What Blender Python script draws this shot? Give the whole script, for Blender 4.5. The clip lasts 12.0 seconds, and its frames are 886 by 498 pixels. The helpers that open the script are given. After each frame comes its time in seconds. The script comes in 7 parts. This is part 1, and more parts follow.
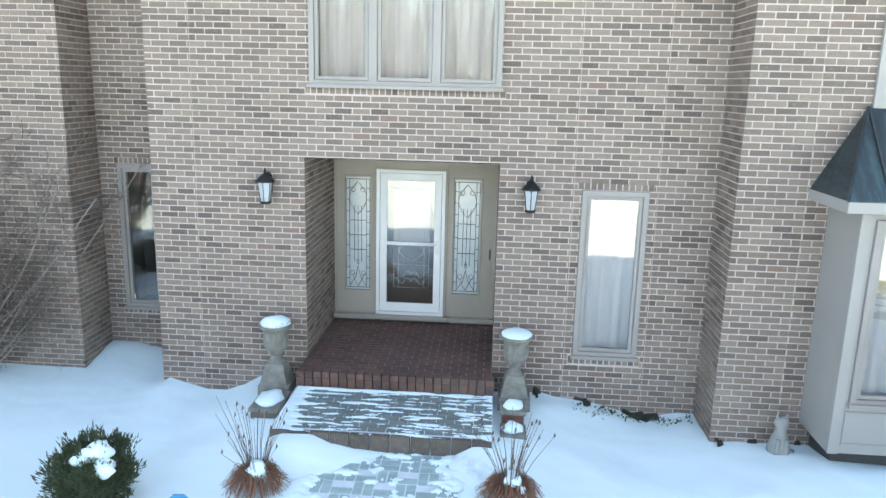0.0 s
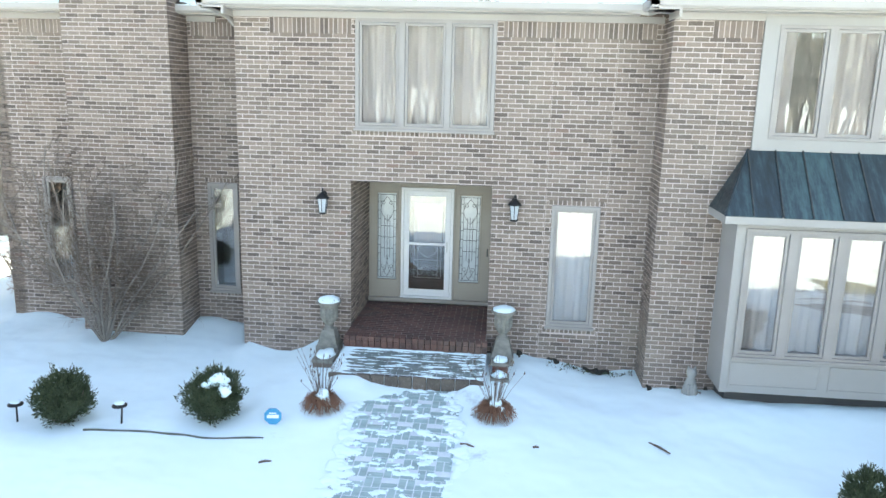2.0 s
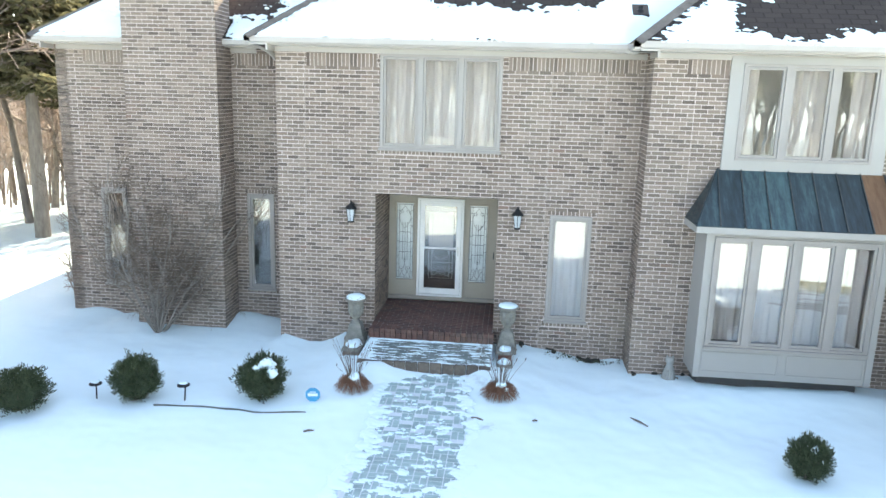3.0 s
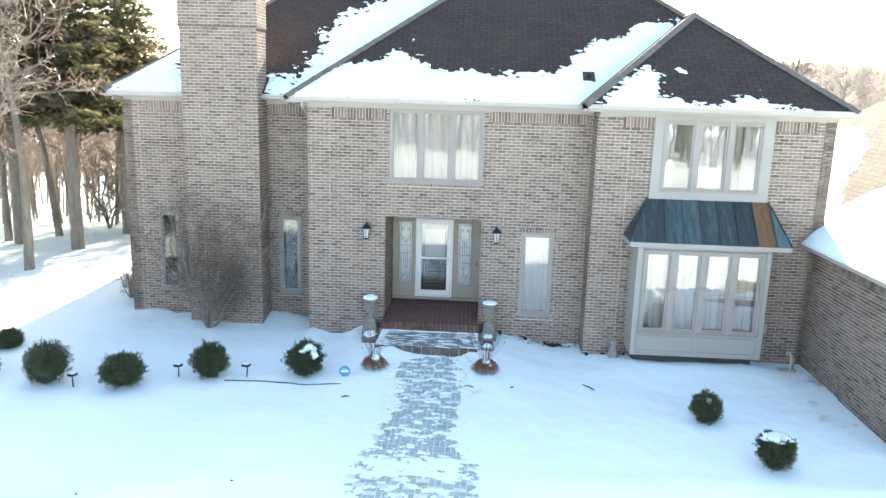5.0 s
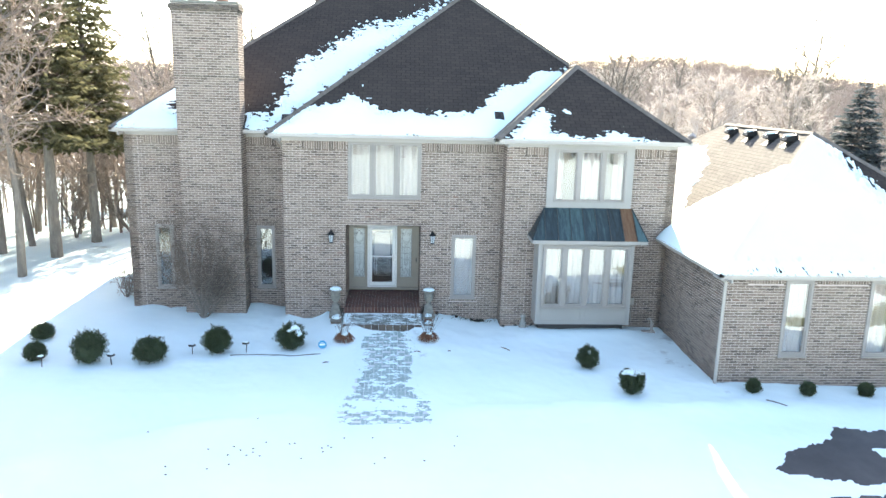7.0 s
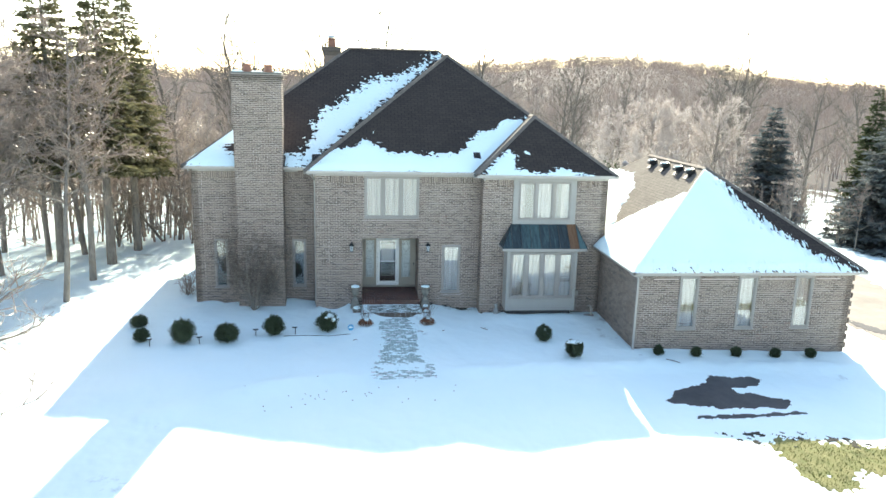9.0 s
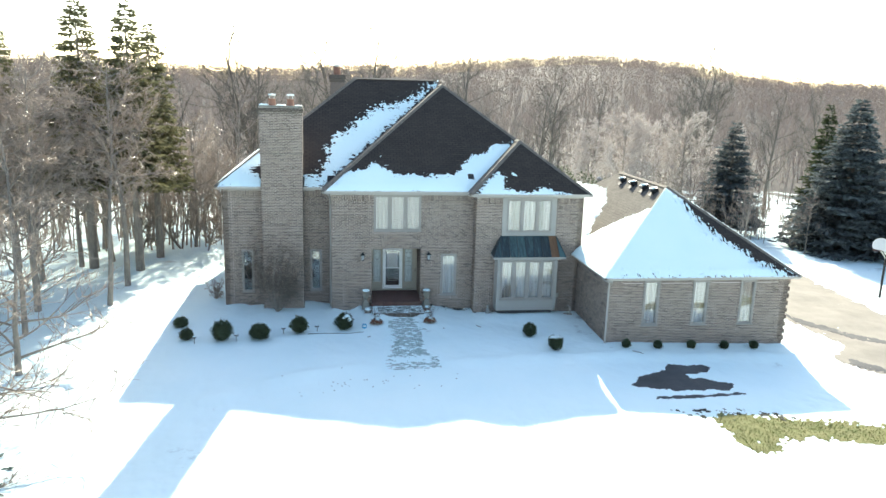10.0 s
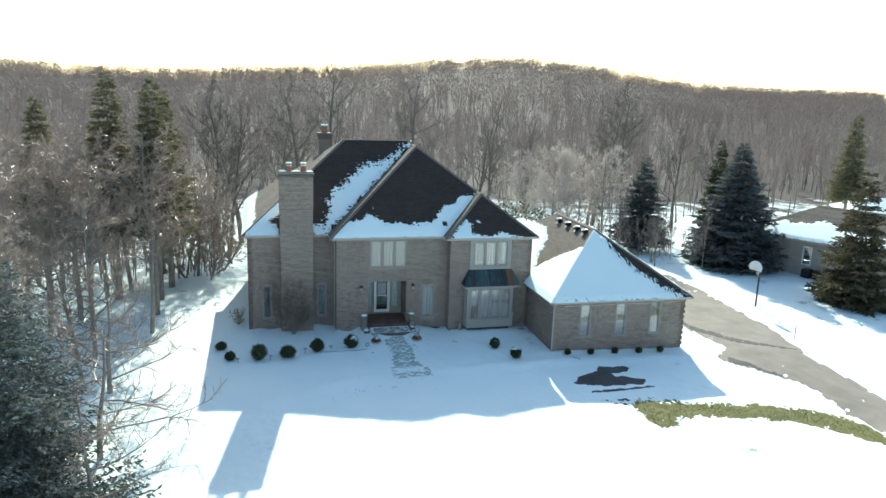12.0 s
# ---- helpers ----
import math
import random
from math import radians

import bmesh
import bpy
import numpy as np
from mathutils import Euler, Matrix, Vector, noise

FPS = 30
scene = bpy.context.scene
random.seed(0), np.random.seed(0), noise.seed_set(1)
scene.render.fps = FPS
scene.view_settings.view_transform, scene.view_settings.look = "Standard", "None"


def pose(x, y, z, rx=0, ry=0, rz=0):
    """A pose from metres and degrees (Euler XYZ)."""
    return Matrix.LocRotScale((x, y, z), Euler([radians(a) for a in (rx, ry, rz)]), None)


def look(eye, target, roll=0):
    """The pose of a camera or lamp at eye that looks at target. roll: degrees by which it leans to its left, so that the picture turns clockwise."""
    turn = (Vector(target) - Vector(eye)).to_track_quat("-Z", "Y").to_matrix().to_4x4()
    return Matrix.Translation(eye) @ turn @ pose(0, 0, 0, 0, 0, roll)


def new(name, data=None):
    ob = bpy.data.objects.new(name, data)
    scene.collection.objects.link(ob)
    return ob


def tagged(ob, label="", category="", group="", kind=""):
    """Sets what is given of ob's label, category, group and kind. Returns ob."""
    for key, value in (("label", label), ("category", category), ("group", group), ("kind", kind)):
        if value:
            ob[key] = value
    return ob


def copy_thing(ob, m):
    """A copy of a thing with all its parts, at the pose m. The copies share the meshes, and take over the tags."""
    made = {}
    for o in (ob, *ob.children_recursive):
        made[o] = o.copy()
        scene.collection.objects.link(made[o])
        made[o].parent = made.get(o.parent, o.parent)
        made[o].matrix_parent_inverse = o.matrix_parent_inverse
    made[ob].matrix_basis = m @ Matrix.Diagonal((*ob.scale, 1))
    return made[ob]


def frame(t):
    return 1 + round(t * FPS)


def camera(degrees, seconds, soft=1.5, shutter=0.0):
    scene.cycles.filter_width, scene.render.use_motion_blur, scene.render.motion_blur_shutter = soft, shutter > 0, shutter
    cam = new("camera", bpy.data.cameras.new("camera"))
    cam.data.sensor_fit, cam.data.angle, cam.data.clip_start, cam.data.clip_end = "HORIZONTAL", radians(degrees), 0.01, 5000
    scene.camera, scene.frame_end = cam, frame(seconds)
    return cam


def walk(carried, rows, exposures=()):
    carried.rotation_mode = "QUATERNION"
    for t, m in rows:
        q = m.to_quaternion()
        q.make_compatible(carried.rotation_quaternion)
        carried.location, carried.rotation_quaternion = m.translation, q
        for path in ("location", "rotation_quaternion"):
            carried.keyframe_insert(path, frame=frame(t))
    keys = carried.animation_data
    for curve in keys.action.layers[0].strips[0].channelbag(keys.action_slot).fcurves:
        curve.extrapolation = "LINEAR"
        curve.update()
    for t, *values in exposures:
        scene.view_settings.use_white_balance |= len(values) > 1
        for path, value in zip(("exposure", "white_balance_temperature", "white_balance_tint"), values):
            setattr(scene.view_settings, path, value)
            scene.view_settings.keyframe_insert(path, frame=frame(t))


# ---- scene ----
cam = camera(62.3, 12.0)
PATH = [
    (0, (0.620, -8.692, 3.790), (0.486, -6.745, 3.355), 1.42),
    (0.5, (0.766, -9.414, 3.919), (0.610, -7.468, 3.484), 1.29),
    (1, (0.864, -10.215, 4.065), (0.698, -8.269, 3.632), 1.25),
    (1.5, (0.923, -11.063, 4.235), (0.752, -9.117, 3.805), 1.36),
    (2, (0.950, -11.935, 4.429), (0.777, -9.989, 4.003), 1.51),
    (2.5, (0.952, -12.821, 4.646), (0.775, -10.875, 4.221), 1.59),
    (3, (0.933, -13.717, 4.879), (0.751, -11.771, 4.454), 1.62),
    (3.2, (0.920, -14.079, 4.975), (0.737, -12.133, 4.551), 1.63),
    (4.8, (0.711, -17.145, 5.782), (0.589, -15.193, 5.364), 1.68),
    (5, (0.670, -17.566, 5.885), (0.568, -15.612, 5.469), 1.66),
    (5.5, (0.548, -18.674, 6.150), (0.509, -16.718, 5.734), 1.57),
    (6, (0.392, -19.879, 6.427), (0.423, -17.923, 6.008), 1.58),
    (6.5, (0.196, -21.200, 6.727), (0.283, -19.247, 6.306), 1.55),
    (7, (-0.052, -22.654, 7.061), (0.072, -20.703, 6.640), 1.46),
    (8.8, (-1.548, -29.093, 8.775), (-1.332, -27.151, 8.349), 1.43),
    (9, (-1.789, -29.918, 9.033), (-1.563, -27.977, 8.606), 1.47),
    (9.5, (-2.475, -32.054, 9.749), (-2.220, -30.117, 9.319), 1.52),
    (10, (-3.288, -34.261, 10.569), (-3.004, -32.329, 10.135), 1.58),
    (10.5, (-4.241, -36.484, 11.484), (-3.920, -34.559, 11.049), 1.62),
    (11, (-5.346, -38.654, 12.480), (-4.978, -36.736, 12.046), 1.64),
    (11.5, (-6.614, -40.677, 13.524), (-6.187, -38.771, 13.091), 1.67),
    (12, (-8.051, -42.440, 14.566), (-7.563, -40.550, 14.133), 1.87),
]
EXPOSURES = [(0.0, 2.70, 8000, 7), (3.0, 2.60, 7950, 7), (5.0, 2.48, 7750, 7), (5.5, 2.58, 7600, 6), (6.5, 2.54, 7400, 6), (7.0, 2.43, 7400, 6), (9.5, 1.76, 7250, 1), (11.0, 1.34, 6900, -2), (12.0, 0.95, 6650, -4)]
walk(cam, [(t, look(eye, target, roll)) for t, eye, target, roll in PATH], EXPOSURES)

# ---- light ----
SUN_AZ, SUN_EL = radians(11.6), radians(32.6)
TO_SUN = Vector((math.sin(SUN_AZ) * math.cos(SUN_EL), math.cos(SUN_AZ) * math.cos(SUN_EL), math.sin(SUN_EL)))
world = bpy.data.worlds.new("winter_sky")
scene.world = world
world.use_nodes = True
wn = world.node_tree
wn.nodes.clear()
sky = wn.nodes.new("ShaderNodeTexSky")
sky.sky_type = "NISHITA"
sky.sun_disc = False
sky.sun_elevation, sky.sun_rotation = SUN_EL, SUN_AZ
sky.air_density, sky.dust_density, sky.ozone_density = 0.75, 0.90, 0.0
back = wn.nodes.new("ShaderNodeBackground")
back.inputs["Strength"].default_value = 0.15
wout = wn.nodes.new("ShaderNodeOutputWorld")
wn.links.new(sky.outputs[0], back.inputs["Color"])
wn.links.new(back.outputs[0], wout.inputs["Surface"])
sun_data = bpy.data.lights.new("sun", "SUN")
sun_data.energy, sun_data.angle, sun_data.color = 4.2, radians(0.6), (1.0, 0.95, 0.87)
sun = new("sun", sun_data)
sun.matrix_world = look(TO_SUN * 80, (0, 0, 0))


# ---- materials ----
class Nodes:
    """A node material with a Principled shader; add() wires one node."""

    def __init__(self, name, rough=0.6, metal=0.0, spec=0.5):
        self.mat = bpy.data.materials.new(name)
        self.mat.use_nodes = True
        self.t = self.mat.node_tree
        self.p = self.t.nodes["Principled BSDF"]
        self.p.inputs["Roughness"].default_value = rough
        self.p.inputs["Metallic"].default_value = metal
        self.p.inputs["Specular IOR Level"].default_value = spec
        self.out = self.t.nodes["Material Output"]

    def add(self, kind, props=None, **ins):
        n = self.t.nodes.new(kind)
        props = props or {}
        if "operation" in props:
            n.operation = props["operation"]
        if "data_type" in props:
            n.data_type, n.blend_type = props["data_type"], props["blend_type"]
        if "offset" in props:
            n.offset = props["offset"]
        for k, v in ins.items():
            self.put(n, k, v)
        return n

    def put(self, n, k, v):
        s = n.inputs[int(k[1:])] if k[0] == "i" and k[1:].isdigit() else n.inputs[k.replace("_", " ")]
        if isinstance(v, bpy.types.NodeSocket):
            self.t.links.new(v, s)
        else:
            s.default_value = v

    def coords(self):
        return self.add("ShaderNodeTexCoord").outputs["Object"]

    def noise(self, scale, detail=4.0, rough=0.55, vec=None, stretch=None):
        v = vec or self.coords()
        if stretch:
            v = self.add("ShaderNodeMapping", None, i0=v, i3=stretch).outputs[0]
        return self.add("ShaderNodeTexNoise", None, Vector=v, Scale=scale, Detail=detail, Roughness=rough).outputs["Fac"]

    def ramp(self, fac, stops, interp="LINEAR"):
        n = self.add("ShaderNodeValToRGB", None, i0=fac)
        n.color_ramp.interpolation = interp
        e = n.color_ramp.elements
        while len(e) < len(stops):
            e.new(0.5)
        for el, (pos, col) in zip(e, stops):
            el.position = pos
            el.color = (*col, 1) if not isinstance(col, (int, float)) else (col, col, col, 1)
        return n.outputs[0]

    def mix(self, fac, a, b, mode="MIX"):
        n = self.add("ShaderNodeMix", {"data_type": "RGBA", "blend_type": mode})
        self.put(n, "i0", fac)
        for i, v in ((6, a), (7, b)):
            self.put(n, "i%d" % i, (*v, 1) if isinstance(v, tuple) and len(v) == 3 else v)
        return n.outputs[2]

    def math(self, op, a, b=0.0):
        return self.add("ShaderNodeMath", {"operation": op}, i0=a, i1=b).outputs[0]

    def color(self, v):
        self.put(self.p, "Base Color", (*v, 1) if isinstance(v, tuple) else v)
        return self

    def bump(self, height, strength=0.3, dist=0.01):
        self.put(self.p, "Normal", self.add("ShaderNodeBump", None, Height=height, Strength=strength, Distance=dist).outputs[0])
        return self

    def rough(self, v):
        self.put(self.p, "Roughness", v)
        return self


def simple(name, a, b, scale=6.0, rough=0.6, metal=0.0, bump=0.15, fine=60.0, spec=0.5, dist=0.004):
    """Two tones mixed by a broad noise, with fine grain in the relief."""
    m = Nodes(name, rough, metal, spec)
    big, small = m.noise(scale), m.noise(fine, 3.0)
    m.color(m.mix(m.ramp(m.math("ADD", m.math("MULTIPLY", big, 0.7), m.math("MULTIPLY", small, 0.3)), [(0.32, 0.0), (0.68, 1.0)]), a, b))
    m.bump(small, bump, dist)
    return m.mat


def snow_material():
    m = Nodes("snow", 0.8, 0, 0.12)
    big, mid, fine = m.noise(0.35), m.noise(3.0, 5.0), m.noise(70.0, 3.0)
    m.color(m.mix(m.ramp(big, [(0.3, 0.0), (0.7, 1.0)]), (0.765, 0.912, 0.937), (0.82, 0.942, 0.957)))
    h = m.math("ADD", m.math("MULTIPLY", mid, 1.0), m.math("MULTIPLY", fine, 0.12))
    m.bump(h, 0.22, 0.05)
    return m.mat


def ground_material():
    """Snow over the lawn, with dead grass and leaf litter showing through in the woods."""
    m = Nodes("ground_snow", 0.85, 0, 0.06)
    big, mid, fine = m.noise(0.35), m.noise(2.0, 1.5, 0.4), m.noise(60.0, 3.0)
    snow = m.mix(m.ramp(big, [(0.3, 0.0), (0.7, 1.0)]), (0.765, 0.912, 0.937), (0.82, 0.942, 0.957))
    geo = m.add("ShaderNodeNewGeometry")
    sep = m.add("ShaderNodeSeparateXYZ", None, i0=geo.outputs["Position"])
    far = m.add("ShaderNodeMapRange", None, i0=sep.outputs[1], i1=48.0, i2=150.0, i3=0.0, i4=1.0).outputs[0]
    litter = m.ramp(m.math("SUBTRACT", m.noise(0.16, 8.0, 0.7), m.math("SUBTRACT", 0.62, far)), [(0.0, 0.0), (0.12, 1.0)])
    m.color(m.mix(litter, snow, m.mix(m.noise(1.3), (0.072, 0.066, 0.066), (0.12, 0.111, 0.110))))
    soft = m.noise(0.9, 2.0, 0.4)
    m.bump(m.math("ADD", m.math("ADD", mid, m.math("MULTIPLY", soft, 1.6)), m.math("MULTIPLY", fine, 0.03)), 0.42, 0.12)
    return m.mat


def brick_material(name, stops, grain=0.5, dark=(0.13, 0.115, 0.105), frost=0.0, level=0.5):
    """Fired clay: every brick takes its own tone, with burnt streaks and sandy grain."""
    m = Nodes(name, 0.85, 0, 0.25)
    pos = m.add("ShaderNodeNewGeometry").outputs["Position"]
    rnd = m.add("ShaderNodeObjectInfo").outputs["Random"]
    isl = m.add("ShaderNodeNewGeometry").outputs["Random Per Island"]
    pick = m.math("FRACT", m.math("ADD", m.math("MULTIPLY", rnd, 7.31), m.math("MULTIPLY", isl, 3.77)))
    col = m.ramp(pick, stops, "CONSTANT")
    n1, n2 = m.noise(9.0, 6.0, 0.7, pos, (1, 1, 3)), m.noise(140.0, 2.0, 0.5, pos)
    col = m.mix(m.ramp(n1, [(0.40, 0.0), (0.75, grain)]), col, dark)
    col = m.mix(m.ramp(n2, [(0.5, 0.0), (0.85, 0.22)]), col, (0.45, 0.41, 0.36))
    smear = m.noise(24.0, 5.0, 0.65, pos)
    col = m.mix(m.ramp(smear, [(0.56, 0.0), (0.76, 0.38)]), col, (0.40, 0.36, 0.325))
    wash = m.noise(0.5, 4.0, 0.6, pos)
    col = m.mix(m.ramp(wash, [(0.52, 0.0), (0.75, 0.22)]), col, (0.42, 0.36, 0.28))
    if frost:
        film = m.noise(3.2, 6.0, 0.68, pos, (0.8, 2.2, 1))
        col = m.mix(m.ramp(film, [(level - 0.12, frost * 0.45), (level + 0.2, frost)]), col, (0.42, 0.56, 0.55))
    m.color(col)
    m.bump(m.math("ADD", n1, n2), 0.35, 0.004)
    return m.mat


def shingle_material(name, tones, course=0.145, face="y"):
    """Asphalt shingles: courses with butt shadow painted as dark lines, tabs of varied tone."""
    m = Nodes(name, 0.92, 0, 0.2)
    v = m.coords()
    sep = m.add("ShaderNodeSeparateXYZ", None, i0=v)
    along = sep.outputs[0] if face == "y" else sep.outputs[1]
    row = m.math("DIVIDE", sep.outputs[2], course * 0.61)
    vec = m.add("ShaderNodeCombineXYZ", None, i0=m.math("DIVIDE", along, 0.3), i1=row, i2=0.0).outputs[0]
    br = m.add("ShaderNodeTexBrick", {"offset": 0.5}, Vector=vec, Scale=1.0, Color1=(*tones[0], 1), Color2=(*tones[1], 1), Mortar=(*tones[2], 1))
    br.inputs["Mortar Size"].default_value = 0.045
    br.inputs["Brick Width"].default_value = 1.0
    br.inputs["Row Height"].default_value = 1.0
    wash = m.noise(0.5, 5.0)
    m.color(m.mix(m.ramp(wash, [(0.35, 0.0), (0.75, 0.45)]), br.outputs[0], tones[3]))
    saw = m.math("FRACT", row)
    m.bump(m.math("ADD", m.math("MULTIPLY", saw, -1.0), m.math("MULTIPLY", m.noise(120.0, 2.0), 0.4)), 0.6, 0.012)
    return m.mat


def glass_material(name, gloss=0.08, tint=(0.97, 0.97, 0.965)):
    """Coated double glazing: clear, with a strong mirror image."""
    m = Nodes(name)
    facing = m.add("ShaderNodeLayerWeight", None, Blend=0.5).outputs["Facing"]
    fr = m.math("ADD", gloss, m.math("MULTIPLY", m.math("POWER", facing, 4.0), 0.45))
    see = m.add("ShaderNodeBsdfTransparent", None, Color=(*tint, 1)).outputs[0]
    wave = m.add("ShaderNodeBump", None, Height=m.noise(1.6, 2.0), Strength=0.05, Distance=0.02).outputs[0]
    gl = m.add("ShaderNodeBsdfGlossy", None, Roughness=0.01, Normal=wave).outputs[0]
    m.t.links.new(m.add("ShaderNodeMixShader", None, i0=fr, i1=see, i2=gl).outputs[0], m.out.inputs[0])
    return m.mat


def copper_material(name, lo, mid, hi):
    m = Nodes(name, 0.5, 0.4, 0.5)
    n1, n2 = m.noise(2.2, 6.0, 0.7, stretch=(5.0, 0.9, 0.7)), m.noise(22.0, 4.0)
    rnd = m.add("ShaderNodeObjectInfo").outputs["Random"]
    f = m.math("ADD", m.math("ADD", m.math("MULTIPLY", n1, 0.9), m.math("MULTIPLY", n2, 0.2)), m.math("MULTIPLY", m.math("SUBTRACT", rnd, 0.5), 0.35))
    m.color(m.ramp(f, [(0.3, lo), (0.52, mid), (0.75, hi)]))
    m.rough(m.ramp(n2, [(0.3, 0.35), (0.7, 0.6)]))
    m.bump(n1, 0.15, 0.01)
    return m.mat


def leaf_material(name, a, b, frost=0.0):
    m = Nodes(name, 0.6, 0, 0.35)
    isl = m.add("ShaderNodeNewGeometry").outputs["Random Per Island"]
    col = m.mix(isl, a, b)
    if frost:
        col = m.mix(m.ramp(m.noise(2.3, 4.0), [(0.5, 0.0), (0.62, frost)]), col, (0.62, 0.64, 0.66))
    m.color(col)
    # thin leaves let some of the light through
    tr = m.add("ShaderNodeBsdfTranslucent", None, Color=col).outputs[0]
    m.t.links.new(m.add("ShaderNodeMixShader", None, i0=0.35, i1=m.p.outputs[0], i2=tr).outputs[0], m.out.inputs[0])
    return m.mat


def bark_material(name, a, b, rough=0.85, spec=0.3, thin=0.0):
    m = Nodes(name, rough, 0, spec)
    n = m.noise(7.0, 6.0, 0.7, stretch=(1, 1, 0.25))
    m.color(m.mix(m.ramp(n, [(0.3, 0.0), (0.7, 1.0)]), a, b))
    m.bump(n, 0.6, 0.02)
    if thin:
        tr = m.add("ShaderNodeBsdfTranslucent", None, Color=(*b, 1)).outputs[0]
        m.t.links.new(m.add("ShaderNodeMixShader", None, i0=thin, i1=m.p.outputs[0], i2=tr).outputs[0], m.out.inputs[0])
    return m.mat


def grass_material():
    m = Nodes("winter_grass", 0.8, 0, 0.2)
    isl = m.add("ShaderNodeNewGeometry").outputs["Random Per Island"]
    n = m.noise(1.4, 5.0)
    m.color(m.mix(m.math("MULTIPLY", m.math("ADD", isl, n), 0.55), (0.085, 0.135, 0.03), (0.25, 0.235, 0.095)))
    return m.mat


def asphalt_material(name, a, b):
    m = Nodes(name, 0.85, 0, 0.3)
    big, fine = m.noise(0.5, 6.0, 0.65), m.noise(90.0, 2.0)
    f = m.math("ADD", m.math("MULTIPLY", big, 0.75), m.math("MULTIPLY", fine, 0.25))
    m.color(m.mix(m.ramp(f, [(0.35, 0.0), (0.65, 1.0)]), a, b))
    m.bump(fine, 0.3, 0.006)
    return m.mat


def cloth_material():
    m = Nodes("curtain", 0.9, 0, 0.1)
    n = m.noise(40.0, 3.0, stretch=(1, 1, 0.1))
    m.color(m.mix(n, (0.49, 0.435, 0.405), (0.61, 0.55, 0.51)))
    tr = m.add("ShaderNodeBsdfTranslucent", None, Color=(0.8, 0.78, 0.74, 1)).outputs[0]
    m.t.links.new(m.add("ShaderNodeMixShader", None, i0=0.12, i1=m.p.outputs[0], i2=tr).outputs[0], m.out.inputs[0])
    return m.mat


